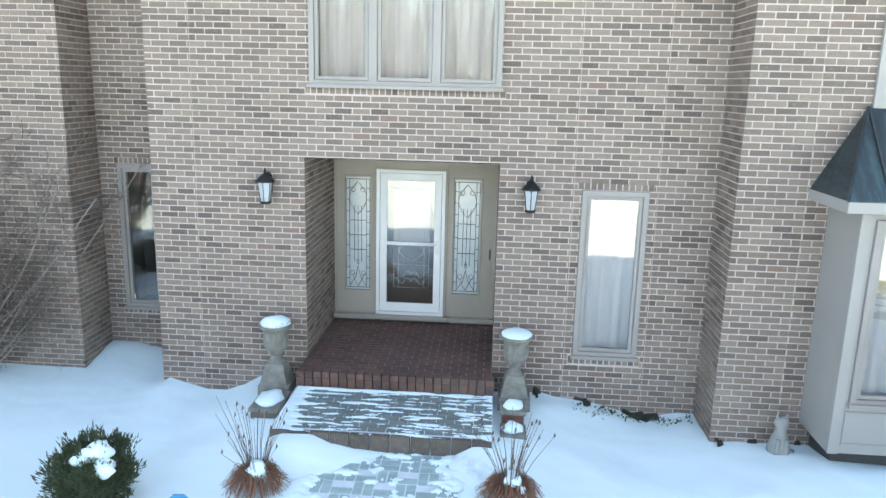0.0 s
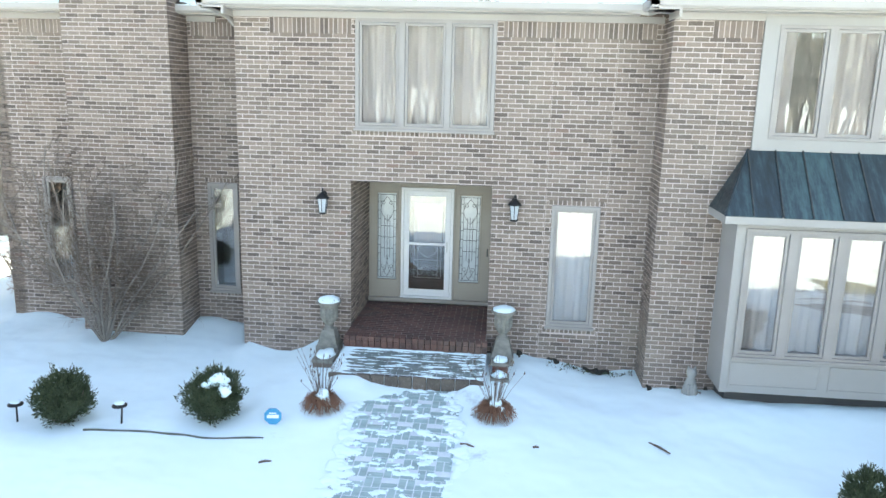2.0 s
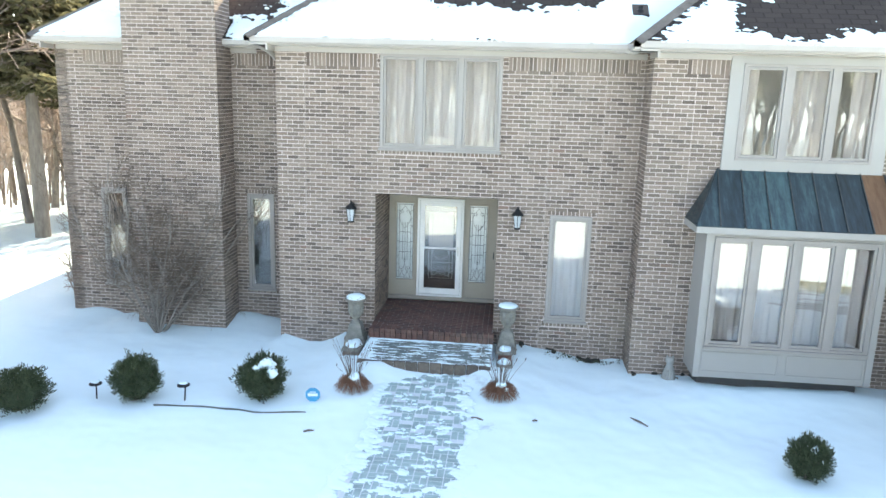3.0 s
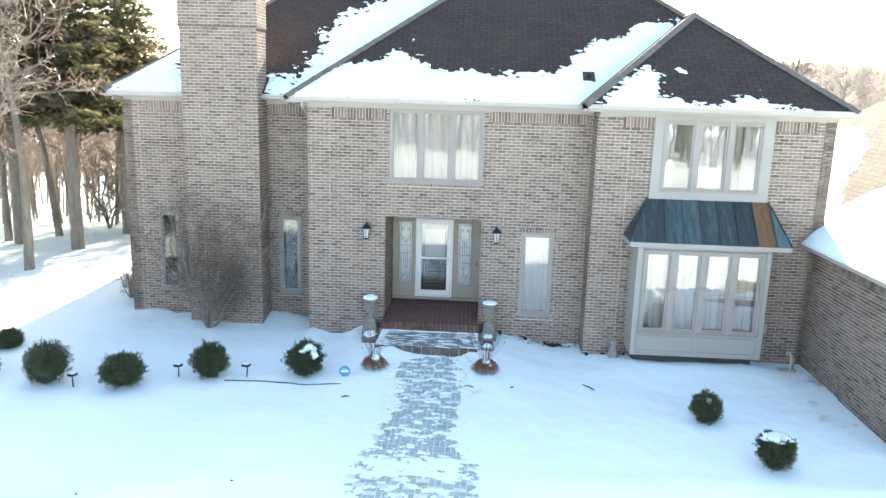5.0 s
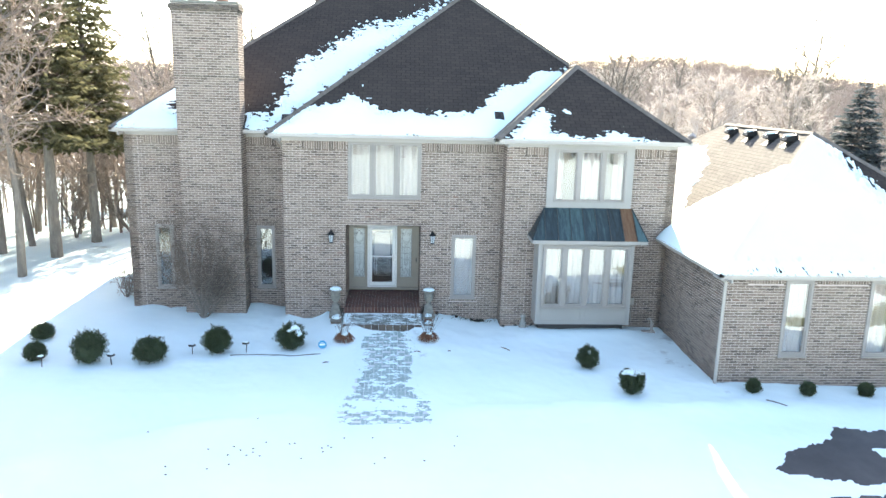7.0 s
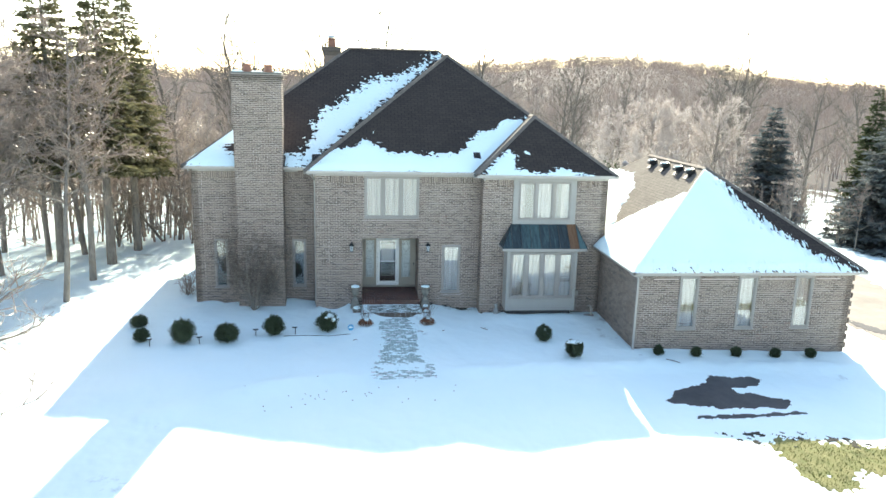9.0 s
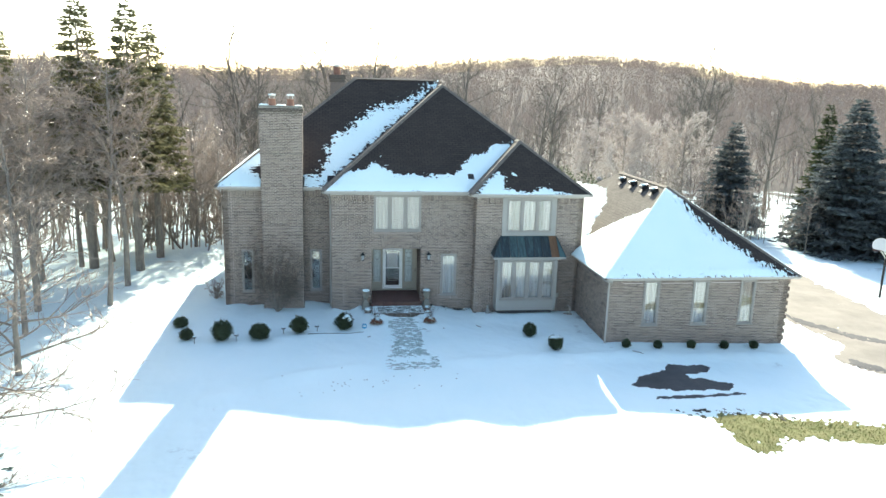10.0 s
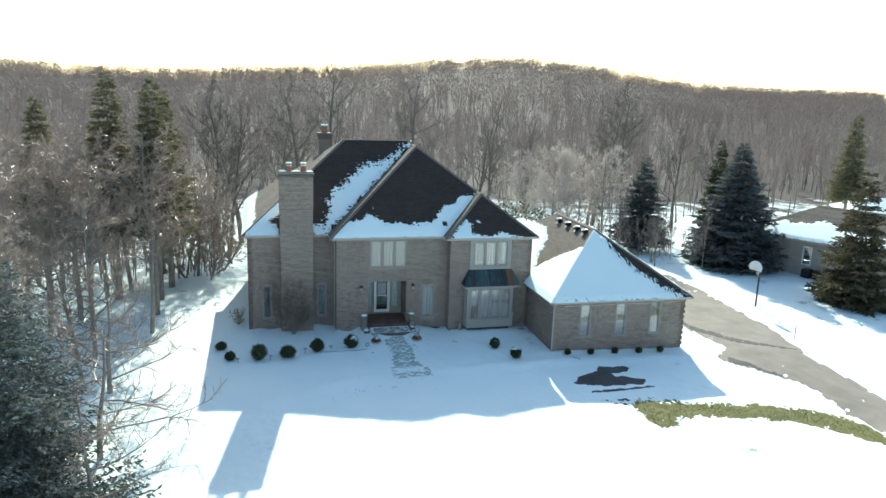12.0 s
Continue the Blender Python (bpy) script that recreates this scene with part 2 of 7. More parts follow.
M = {
    "snow": snow_material(),
    "ground": ground_material(),
    "mortar": simple("mortar", (0.497, 0.406, 0.358), (0.625, 0.522, 0.474), 1.2, 0.95, bump=0.3, fine=90),
    "brick": brick_material("grey_brick", [(0.0, (0.217, 0.163, 0.132)), (0.14, (0.161, 0.120, 0.097)), (0.30, (0.252, 0.192, 0.155)), (0.46, (0.185, 0.139, 0.113)),
                                           (0.60, (0.278, 0.212, 0.170)), (0.74, (0.118, 0.088, 0.071)), (0.82, (0.217, 0.156, 0.125)), (0.93, (0.261, 0.201, 0.164)), (0.992, (0.228, 0.146, 0.115))]),
    "red_brick": brick_material("red_brick", [(0.0, (0.20, 0.070, 0.048)), (0.3, (0.25, 0.095, 0.062)), (0.6, (0.155, 0.062, 0.047)), (0.8, (0.28, 0.115, 0.075))], 0.4, (0.08, 0.045, 0.04)),
    "porch_brick": brick_material("porch_brick", [(0.0, (0.140, 0.074, 0.062)), (0.3, (0.165, 0.083, 0.067)), (0.6, (0.110, 0.064, 0.056)), (0.8, (0.185, 0.095, 0.075))], 0.5, (0.065, 0.048, 0.045)),
    "paver": brick_material("walk_paver", [(0.0, (0.130, 0.140, 0.128)), (0.35, (0.175, 0.178, 0.158)), (0.7, (0.105, 0.118, 0.112))], 0.35, (0.09, 0.085, 0.08), 0.85, 0.37),
    "landing_brick": brick_material("landing_brick", [(0.0, (0.095, 0.082, 0.074)), (0.35, (0.125, 0.100, 0.086)), (0.7, (0.075, 0.074, 0.070))], 0.35, (0.06, 0.054, 0.05), 0.5, 0.56),
    "dark_brick": brick_material("dark_brick", [(0.0, (0.150, 0.120, 0.098)), (0.35, (0.115, 0.092, 0.076)), (0.7, (0.180, 0.142, 0.114))], 0.7, (0.07, 0.062, 0.056)),
    "clay": simple("flue_clay", (0.22, 0.105, 0.075), (0.33, 0.165, 0.115), 5, 0.85, bump=0.3),
    "packed": simple("packed_snow_joint", (0.55, 0.60, 0.63), (0.74, 0.79, 0.82), 3, 0.8),
    "joint": simple("sand_joint", (0.40, 0.37, 0.33), (0.52, 0.49, 0.45), 4, 0.95),
    "trim": simple("taupe_trim_paint", (0.36, 0.32, 0.265), (0.41, 0.37, 0.31), 1.5, 0.5, bump=0.05),
    "trim_light": simple("cream_trim_paint", (0.320, 0.300, 0.276), (0.358, 0.338, 0.312), 1.2, 0.5, bump=0.05),
    "frame": simple("warm_grey_frame", (0.287, 0.258, 0.235), (0.333, 0.303, 0.280), 2.0, 0.45, bump=0.04),
    "white": simple("white_paint", (0.78, 0.78, 0.77), (0.84, 0.84, 0.83), 1.5, 0.35, bump=0.03),
    "gutter": simple("gutter_enamel", (0.380, 0.344, 0.310), (0.436, 0.401, 0.363), 0.8, 0.4, bump=0.05),
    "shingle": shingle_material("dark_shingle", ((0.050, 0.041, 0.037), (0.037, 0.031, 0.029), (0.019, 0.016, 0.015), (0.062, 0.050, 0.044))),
    "shingle_tan": shingle_material("tan_shingle", ((0.150, 0.137, 0.123), (0.112, 0.101, 0.091), (0.045, 0.040, 0.036), (0.170, 0.156, 0.142)), face="x"),
    "ridge": simple("ridge_cap_shingle", (0.10, 0.085, 0.072), (0.19, 0.165, 0.145), 5, 0.9),
    "glass": glass_material("window_glass", 0.125),
    "clear_glass": glass_material("upper_window_glass", 0.075),
    "lead_glass": simple("obscure_leaded_glass", (0.50, 0.56, 0.56), (0.66, 0.71, 0.71), 3.0, 0.12, bump=0.25, fine=40, spec=0.8),
    "curtain": cloth_material(),
    # near-black paints the missing light of rooms and of the bay gap
    "dark": simple("painted_darkness", (0.05, 0.05, 0.05), (0.08, 0.075, 0.07), 1.0, 0.9),
    "carpet": simple("interior_wall_paint", (0.30, 0.28, 0.25), (0.36, 0.34, 0.30), 1.0, 0.9),
    "patina": copper_material("patina_copper", (0.030, 0.034, 0.036), (0.044, 0.066, 0.075), (0.085, 0.150, 0.155)),
    "copper": copper_material("bare_copper", (0.16, 0.083, 0.045), (0.24, 0.138, 0.078), (0.20, 0.15, 0.10)),
    "black": simple("black_iron", (0.018, 0.018, 0.02), (0.035, 0.035, 0.035), 8, 0.45, 0.6),
    "lantern_glass": simple("frosted_lantern_glass", (0.42, 0.45, 0.46), (0.52, 0.55, 0.56), 5, 0.25),
    "came": simple("lead_came", (0.06, 0.065, 0.065), (0.12, 0.125, 0.12), 12, 0.45, 0.7),
    "steel": simple("brushed_nickel", (0.55, 0.54, 0.52), (0.66, 0.65, 0.63), 12, 0.3, 0.9),
    "door_wood": simple("stained_entry_door", (0.055, 0.04, 0.032), (0.085, 0.06, 0.045), 3, 0.4),
    "stone": simple("weathered_cast_stone", (0.15, 0.143, 0.12), (0.29, 0.275, 0.24), 9, 0.9, bump=0.5, fine=45, dist=0.01),
    "bark": bark_material("grey_bark", (0.17, 0.145, 0.125), (0.33, 0.29, 0.255)),
    "twig": bark_material("bare_twig", (0.20, 0.15, 0.122), (0.37, 0.298, 0.252), 0.35, 0.5, 0.2),
    "frost_twig": bark_material("pale_twig", (0.375, 0.328, 0.303), (0.505, 0.452, 0.424), 0.5, 0.3, 0.3),
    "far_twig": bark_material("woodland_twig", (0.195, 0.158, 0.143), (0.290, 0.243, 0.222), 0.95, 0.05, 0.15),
    "old_bark": bark_material("dark_old_bark", (0.085, 0.073, 0.063), (0.165, 0.143, 0.123)),
    "street_bark": bark_material("grey_street_bark", (0.10, 0.105, 0.105), (0.17, 0.175, 0.175)),
    "needle": leaf_material("spruce_needles", (0.035, 0.05, 0.024), (0.085, 0.10, 0.048)),
    "pine": leaf_material("olive_pine_needles", (0.105, 0.105, 0.056), (0.25, 0.232, 0.13)),
    "dark_pine": leaf_material("brown_olive_needles", (0.062, 0.058, 0.034), (0.17, 0.148, 0.09)),
    "blue_needle": leaf_material("blue_spruce_needles", (0.055, 0.070, 0.073), (0.185, 0.210, 0.215)),
    "frost_needle": leaf_material("frosted_spruce_needles", (0.04, 0.06, 0.055), (0.15, 0.185, 0.175), 0.25),
    "yew": leaf_material("yew_leaves", (0.042, 0.062, 0.032), (0.112, 0.136, 0.074)),
    "dry": simple("dry_grass", (0.16, 0.07, 0.045), (0.29, 0.15, 0.09), 9, 0.8),
    "stalk": simple("dry_stalk", (0.10, 0.07, 0.055), (0.17, 0.13, 0.10), 9, 0.8),
    "grass": grass_material(),
    "soil": simple("thawed_turf", (0.12, 0.14, 0.045), (0.21, 0.19, 0.085), 2.5, 0.95, bump=0.6, fine=30, dist=0.02),
    "drive": asphalt_material("sun_bleached_asphalt", (0.185, 0.168, 0.15), (0.26, 0.238, 0.213)),
    "asphalt": asphalt_material("wet_asphalt", (0.055, 0.055, 0.06), (0.10, 0.10, 0.105)),
    "sign_blue": simple("blue_sign_enamel", (0.03, 0.27, 0.47), (0.05, 0.34, 0.54), 5, 0.35),
    "litter": simple("wet_leaf_litter", (0.018, 0.020, 0.014), (0.06, 0.052, 0.04), 9, 0.9, bump=0.8, fine=40, dist=0.02),
    "edging": simple("weathered_plastic_edging", (0.07, 0.075, 0.06), (0.13, 0.135, 0.11), 5, 0.6),
    "siding": simple("pale_tan_brick", (0.34, 0.30, 0.262), (0.42, 0.375, 0.33), 2.0, 0.9),
    "white_board": simple("white_backboard", (0.72, 0.73, 0.74), (0.80, 0.81, 0.82), 3, 0.3),
    "stone_pale": simple("painted_concrete", (0.275, 0.270, 0.248), (0.341, 0.336, 0.314), 12, 0.85, bump=0.4),
}


# ---- mesh helpers ----
class Geo:
    """Vertices and faces gathered for one mesh."""

    def __init__(self):
        self.v, self.f = [], []

    def box(self, x0, x1, y0, y1, z0, z1):
        n = len(self.v)
        self.v += [(x0, y0, z0), (x1, y0, z0), (x1, y1, z0), (x0, y1, z0), (x0, y0, z1), (x1, y0, z1), (x1, y1, z1), (x0, y1, z1)]
        self.f += [(n, n + 3, n + 2, n + 1), (n + 4, n + 5, n + 6, n + 7), (n, n + 1, n + 5, n + 4), (n + 1, n + 2, n + 6, n + 5), (n + 2, n + 3, n + 7, n + 6), (n + 3, n, n + 4, n + 7)]
        return self

    def poly(self, pts):
        n = len(self.v)
        self.v += [tuple(p) for p in pts]
        self.f.append(tuple(range(n, n + len(pts))))
        return self

    def prism(self, pts, d):
        """A slab: the polygon pts and its copy moved by d."""
        n, k, d = len(self.v), len(pts), Vector(d)
        self.v += [tuple(p) for p in pts] + [tuple(Vector(p) + d) for p in pts]
        self.f += [tuple(range(n, n + k)), tuple(range(n + 2 * k - 1, n + k - 1, -1))]
        self.f += [(n + i, n + k + i, n + k + (i + 1) % k, n + (i + 1) % k) for i in range(k)]
        return self

    def panel(self, axis, c0, c1, us, zs, solid):
        """One plate with openings: cells of the grid us x zs that are solid(u, z), between the depths c0 and c1."""
        us, zs, ids = sorted(us), sorted(zs), {}

        def vid(i, j, s):
            if (i, j, s) not in ids:
                ids[i, j, s] = len(self.v)
                c = c1 if s else c0
                self.v.append((us[i], c, zs[j]) if axis == "x" else (c, us[i], zs[j]))
            return ids[i, j, s]

        full = {(i, j) for i in range(len(us) - 1) for j in range(len(zs) - 1) if solid((us[i] + us[i + 1]) / 2, (zs[j] + zs[j + 1]) / 2)}
        for i, j in full:
            q = [(i, j), (i + 1, j), (i + 1, j + 1), (i, j + 1)]
            self.f.append(tuple(vid(a, b, 0) for a, b in q))
            self.f.append(tuple(vid(a, b, 1) for a, b in reversed(q)))
            for k, (di, dj) in enumerate(((0, -1), (1, 0), (0, 1), (-1, 0))):
                if (i + di, j + dj) not in full:
                    (a, b), (c, d) = q[k], q[(k + 1) % 4]
                    self.f.append((vid(a, b, 1), vid(c, d, 1), vid(c, d, 0), vid(a, b, 0)))
        return self

    def ribbon(self, pts, side, w):
        """A thin flat strip along pts."""
        n = len(self.v)
        for p, r in zip(pts, w):
            self.v += [tuple(p - side * r), tuple(p + side * r)]
        self.f += [(n + 2 * i, n + 2 * i + 1, n + 2 * i + 3, n + 2 * i + 2) for i in range(len(pts) - 1)]
        return self

    def tube(self, pts, radii, k=5, cap=True):
        """A tapered tube along pts."""
        pts = [Vector(p) for p in pts]
        n0 = len(self.v)
        for i, p in enumerate(pts):
            d = (pts[min(i + 1, len(pts) - 1)] - pts[max(i - 1, 0)])
            d = d.normalized() if d.length > 1e-9 else Vector((0, 0, 1))
            a = d.cross(Vector((0.31, 0.87, 0.38)) if abs(d.x) < 0.8 else Vector((0.1, 0.2, 0.97))).normalized()
            b = d.cross(a)
            for j in range(k):
                w = 2 * math.pi * j / k
                self.v.append(tuple(p + (a * math.cos(w) + b * math.sin(w)) * radii[i]))
        for i in range(len(pts) - 1):
            for j in range(k):
                q, r = n0 + i * k + j, n0 + i * k + (j + 1) % k
                self.f.append((q, r, r + k, q + k))
        if cap:
            self.f.append(tuple(range(n0 + k - 1, n0 - 1, -1)))
            self.f.append(tuple(n0 + (len(pts) - 1) * k + j for j in range(k)))
        return self

    def spin(self, prof, k=20, at=(0, 0, 0)):
        """A turned body from (radius, height) pairs."""
        n0 = len(self.v)
        for r, z in prof:
            for j in range(k):
                w = 2 * math.pi * j / k
                self.v.append((at[0] + r * math.cos(w), at[1] + r * math.sin(w), at[2] + z))
        for i in range(len(prof) - 1):
            for j in range(k):
                q, r = n0 + i * k + j, n0 + i * k + (j + 1) % k
                self.f.append((q, r, r + k, q + k))
        self.f.append(tuple(range(n0 + k - 1, n0 - 1, -1)))
        self.f.append(tuple(n0 + (len(prof) - 1) * k + j for j in range(k)))
        return self

    def blob(self, c, r, seed=0, k=12, rough=0.2, flat=None):
        """A lumpy mound; flat: cut below this height."""
        n0, rows = len(self.v), k // 2
        for i in range(rows + 1):
            th = math.pi * i / rows
            for j in range(k):
                ph = 2 * math.pi * j / k
                d = Vector((math.sin(th) * math.cos(ph), math.sin(th) * math.sin(ph), math.cos(th)))
                s = 1 + rough * noise.noise(d * 1.7 + Vector((seed * 3.1, seed * 1.7, 0)))
                z = c[2] + d.z * r[2] * s
                self.v.append((c[0] + d.x * r[0] * s, c[1] + d.y * r[1] * s, max(z, flat) if flat is not None else z))
        for i in range(rows):
            for j in range(k):
                q, e = n0 + i * k + j, n0 + i * k + (j + 1) % k
                self.f.append((q, q + k, e + k, e))
        return self

    def mesh(self, name):
        me = bpy.data.meshes.new(name)
        me.from_pydata(self.v, [], self.f)
        me.update()
        return me


def part(name, geo, material, parent=None, label="", smooth=False, bevel=0.0, at=None, kind=""):
    """Links a Geo (or a ready mesh) as ONE mesh object, under parent where given."""
    me = geo.mesh(name) if isinstance(geo, Geo) else geo
    if not me.materials:
        me.materials.append(material)
    if smooth:
        me.polygons.foreach_set("use_smooth", [True] * len(me.polygons))
    ob = new(name, me)
    if at is not None:
        ob.location = at
    if parent is not None:
        ob.parent = parent
    if bevel:
        b = ob.modifiers.new("edge", "BEVEL")
        b.width, b.segments, b.limit_method = bevel, 2, "ANGLE"
    tagged(ob, label, kind=kind)
    return ob


def thing(name, label, category, at=(0, 0, 0), group="", kind="", rz=0.0):
    e = new(name)
    e.empty_display_size = 0.2
    e.matrix_world = pose(*at, 0, 0, rz)
    return tagged(e, label, category, group, kind)


def holed(axis, c0, c1, u0, u1, z0, z1, holes):
    """A plate from u0 to u1 and z0 to z1 with rectangular openings, as one piece."""
    us = {u0, u1, *[clamp(h[i], u0, u1) for h in holes for i in (0, 1)]}
    zs = {z0, z1, *[clamp(h[i], z0, z1) for h in holes for i in (2, 3)]}
    return Geo().panel(axis, c0, c1, us, zs, lambda u, z: not any(h[0] < u < h[1] and h[2] < z < h[3] for h in holes))


def clamp(v, a, b):
    return max(a, min(b, v))


def smoothstep(a, b, v):
    t = clamp((v - a) / (b - a), 0.0, 1.0)
    return t * t * (3 - 2 * t)


def fbm(x, y, s, seed=0.0):
    return noise.fractal(Vector((x * s + seed * 7.3, y * s - seed * 3.1, seed)), 0.9, 2.0, 4)


def seg_dist(x, y, pts):
    """Distance from (x, y) to a polyline."""
    best = 1e9
    for (ax, ay), (bx, by) in zip(pts, pts[1:]):
        dx, dy = bx - ax, by - ay
        t = clamp(((x - ax) * dx + (y - ay) * dy) / (dx * dx + dy * dy), 0, 1)
        best = min(best, math.hypot(x - ax - t * dx, y - ay - t * dy))
    return best


DRIVE_EDGE = [(-14, -14), (-10.2, -10.9), (-8.0, -9.2), (-5.4, -7.8), (-3.2, -7.05), (-1.5, -6.8), (3, -6.65), (8.5, -6.5), (17, -6.6)]


def ground_base(x, y):
    """The lie of the land without its small bumps."""
    z = -0.13
    if -4.2 < y < 0.5:
        z += 0.17 * smoothstep(-4.2, -1.8, y) * smoothstep(2.7, 1.2, abs(x + 0.4))
    if y < -1:
        z -= 0.03 * min(-1 - y, 5)
    if y < -6:
        z -= 0.085 * min(-6 - y, 9)
    if y < -15:
        z -= 0.02 * (-15 - y) if y > -70 else 1.1
    if x > 9:
        z -= 0.03 * min(x - 9, 60)
    if x < -9:
        z -= 0.03 * min(-9 - x, 60)
    if y > 14:
        z -= 0.06 * min(y - 14, 50)
    d = math.hypot(x * 0.8, y)
    if y > 0 and d > 130:
        ridge = 16 + 25 * math.exp(-((x / max(y, 60) - 0.345) / 0.235) ** 2) + 1.5 * math.sin(x * 0.02 + 1.0) + 6 * smoothstep(0.0, -0.7, x / max(y, 60))
        z += ridge * smoothstep(130, 760, d)
    if y < -70:
        z += 4 * smoothstep(-90, -260, y)
    return z


def ground_z(x, y):
    z = ground_base(x, y)
    if abs(x) < 45 and -40 < y < 30:
        z += 0.035 * fbm(x, y, 0.45, 1) + 0.024 * fbm(x, y, 1.8, 2)
        if -15 < y < -5 and x < 17:
            e = seg_dist(x, y, DRIVE_EDGE)
            z += 0.19 * math.exp(-(e / 0.40) ** 2) * (0.6 + 0.6 * fbm(x, y, 0.8, 5)) * smoothstep(1.0, 1.9, abs(x + 0.33))
        z -= 0.05 * walk_in(x, y)
        if -1.6 < y < 1.3 and -9 < x < 3.3 and not -2.2 < x < 1.2:
            wall_y = 0.0 if x > -3.6 else 1.2
            z += (0.05 + 0.16 * fbm(x, y * 0.4, 0.9, 21) + 0.06 * fbm(x, y, 3.2, 22)) * math.exp(-((wall_y - y) / 0.45) ** 2)
        if -3 < y < -0.3 and -3 < x < 2:
            z += (0.16 + 0.06 * fbm(x, y, 3.0, 9)) * (math.exp(-((x + 1.35) / 0.45) ** 2 - ((y + 1.80) / 0.22) ** 2) + math.exp(-((x - 0.72) / 0.34) ** 2 - ((y + 1.72) / 0.25) ** 2))
            z += (0.04 + 0.10 * fbm(x, y, 2.2, 12)) * math.exp(-((x + 0.5) / 1.2) ** 4 - ((y + 1.84) / 0.17) ** 2)
        if 3 < x < 8.2 and -2.6 < y < -0.7:
            z += 0.13 * math.exp(-((x - 5.6) / 1.95) ** 6 - ((y + 1.45) / 0.5) ** 2)
    return z


def walk_in(x, y):
    """1 on the cleared front walk, 0 away from it."""
    return smoothstep(0.12, -0.05, abs(x + 0.33) - walk_half(y)) * smoothstep(-7.3, -7.1, y) * smoothstep(-1.45, -1.6, y)


def walk_half(y):
    """Half the width of the walk, which flares towards the drive."""
    return 0.60 + 0.13 * smoothstep(-1.6, -5.3, y) + 0.36 * smoothstep(-5.3, -6.3, y)
# ---- ground ----
def spaced(lo, hi, step, far, grow):
    a = list(np.arange(lo, hi + 1e-6, step))
    s, v = step, hi
    while v < far:
        s *= grow
        v += s
        a.append(v)
    s, v, b = step, lo, []
    while v > -far:
        s *= grow
        v -= s
        b.append(v)
    return b[::-1] + a


gx, gy = spaced(-15, 26, 0.25, 1500, 1.16), spaced(-18, 4, 0.25, 1500, 1.16)
nx = len(gx)
gg = Geo()
gg.v = [(x, y, ground_z(x, y)) for y in gy for x in gx]
gg.f = [(j * nx + i, j * nx + i + 1, (j + 1) * nx + i + 1, (j + 1) * nx + i) for j in range(len(gy) - 1) for i in range(nx - 1)]
ground = part("ground", gg, M["ground"], smooth=True)
tagged(ground, "snow covered lawn sloping away from the house", "ground", kind="structure")


def sheet(name, mat, x0, x1, y0, y1, step, inside, lift, label, category, kind, thick=0.0, parent=None):
    """A sheet that lies on the ground where inside(x, y) > 0; its edge is ragged and thins out."""
    g, ids = Geo(), {}
    xs, ys = np.arange(x0, x1, step), np.arange(y0, y1, step)

    def vid(i, j):
        if (i, j) not in ids:
            x, y = x0 + i * step, y0 + j * step
            d = inside(x, y)
            ids[i, j] = len(g.v)
            g.v.append((x, y, ground_z(x, y) + (lift + thick * smoothstep(0, 0.35, d) if d > 0 else -0.03)))
        return ids[i, j]

    for j in range(len(ys)):
        for i in range(len(xs)):
            if max(inside(x0 + (i + a) * step, y0 + (j + b) * step) for a in (0, 1) for b in (0, 1)) > 0:
                g.f.append((vid(i, j), vid(i + 1, j), vid(i + 1, j + 1), vid(i, j + 1)))
    ob = part(name, g, mat, parent, smooth=True)
    return tagged(ob, label, category, kind=kind)


# ---- house ----
BL, BH, JOINT = 0.2183, 0.0730, 0.0135
house = thing("house", "two-storey grey brick house with snowy hip roofs and garage", "house")


def wall_pieces(u0, u1, z0, z1, holes):
    """Rectangles that fill a wall round its openings."""
    us = sorted({u0, u1, *[clamp(h[0], u0, u1) for h in holes], *[clamp(h[1], u0, u1) for h in holes]})
    out = []
    for a, b in zip(us, us[1:]):
        cuts = sorted((h[2], h[3]) for h in holes if h[0] < (a + b) / 2 < h[1])
        z = z0
        for c, d in cuts:
            if c > z:
                out.append((a, b, z, c))
            z = max(z, d)
        if z < z1:
            out.append((a, b, z, z1))
    return out


PROUD = 0.004
brick_geo = Geo().box(-(BL - JOINT) / 2, (BL - JOINT) / 2, -PROUD, 0.03, -(BH - JOINT) / 2, (BH - JOINT) / 2)
brick_mesh = brick_geo.mesh("brick")
brick_mesh.materials.append(M["brick"])


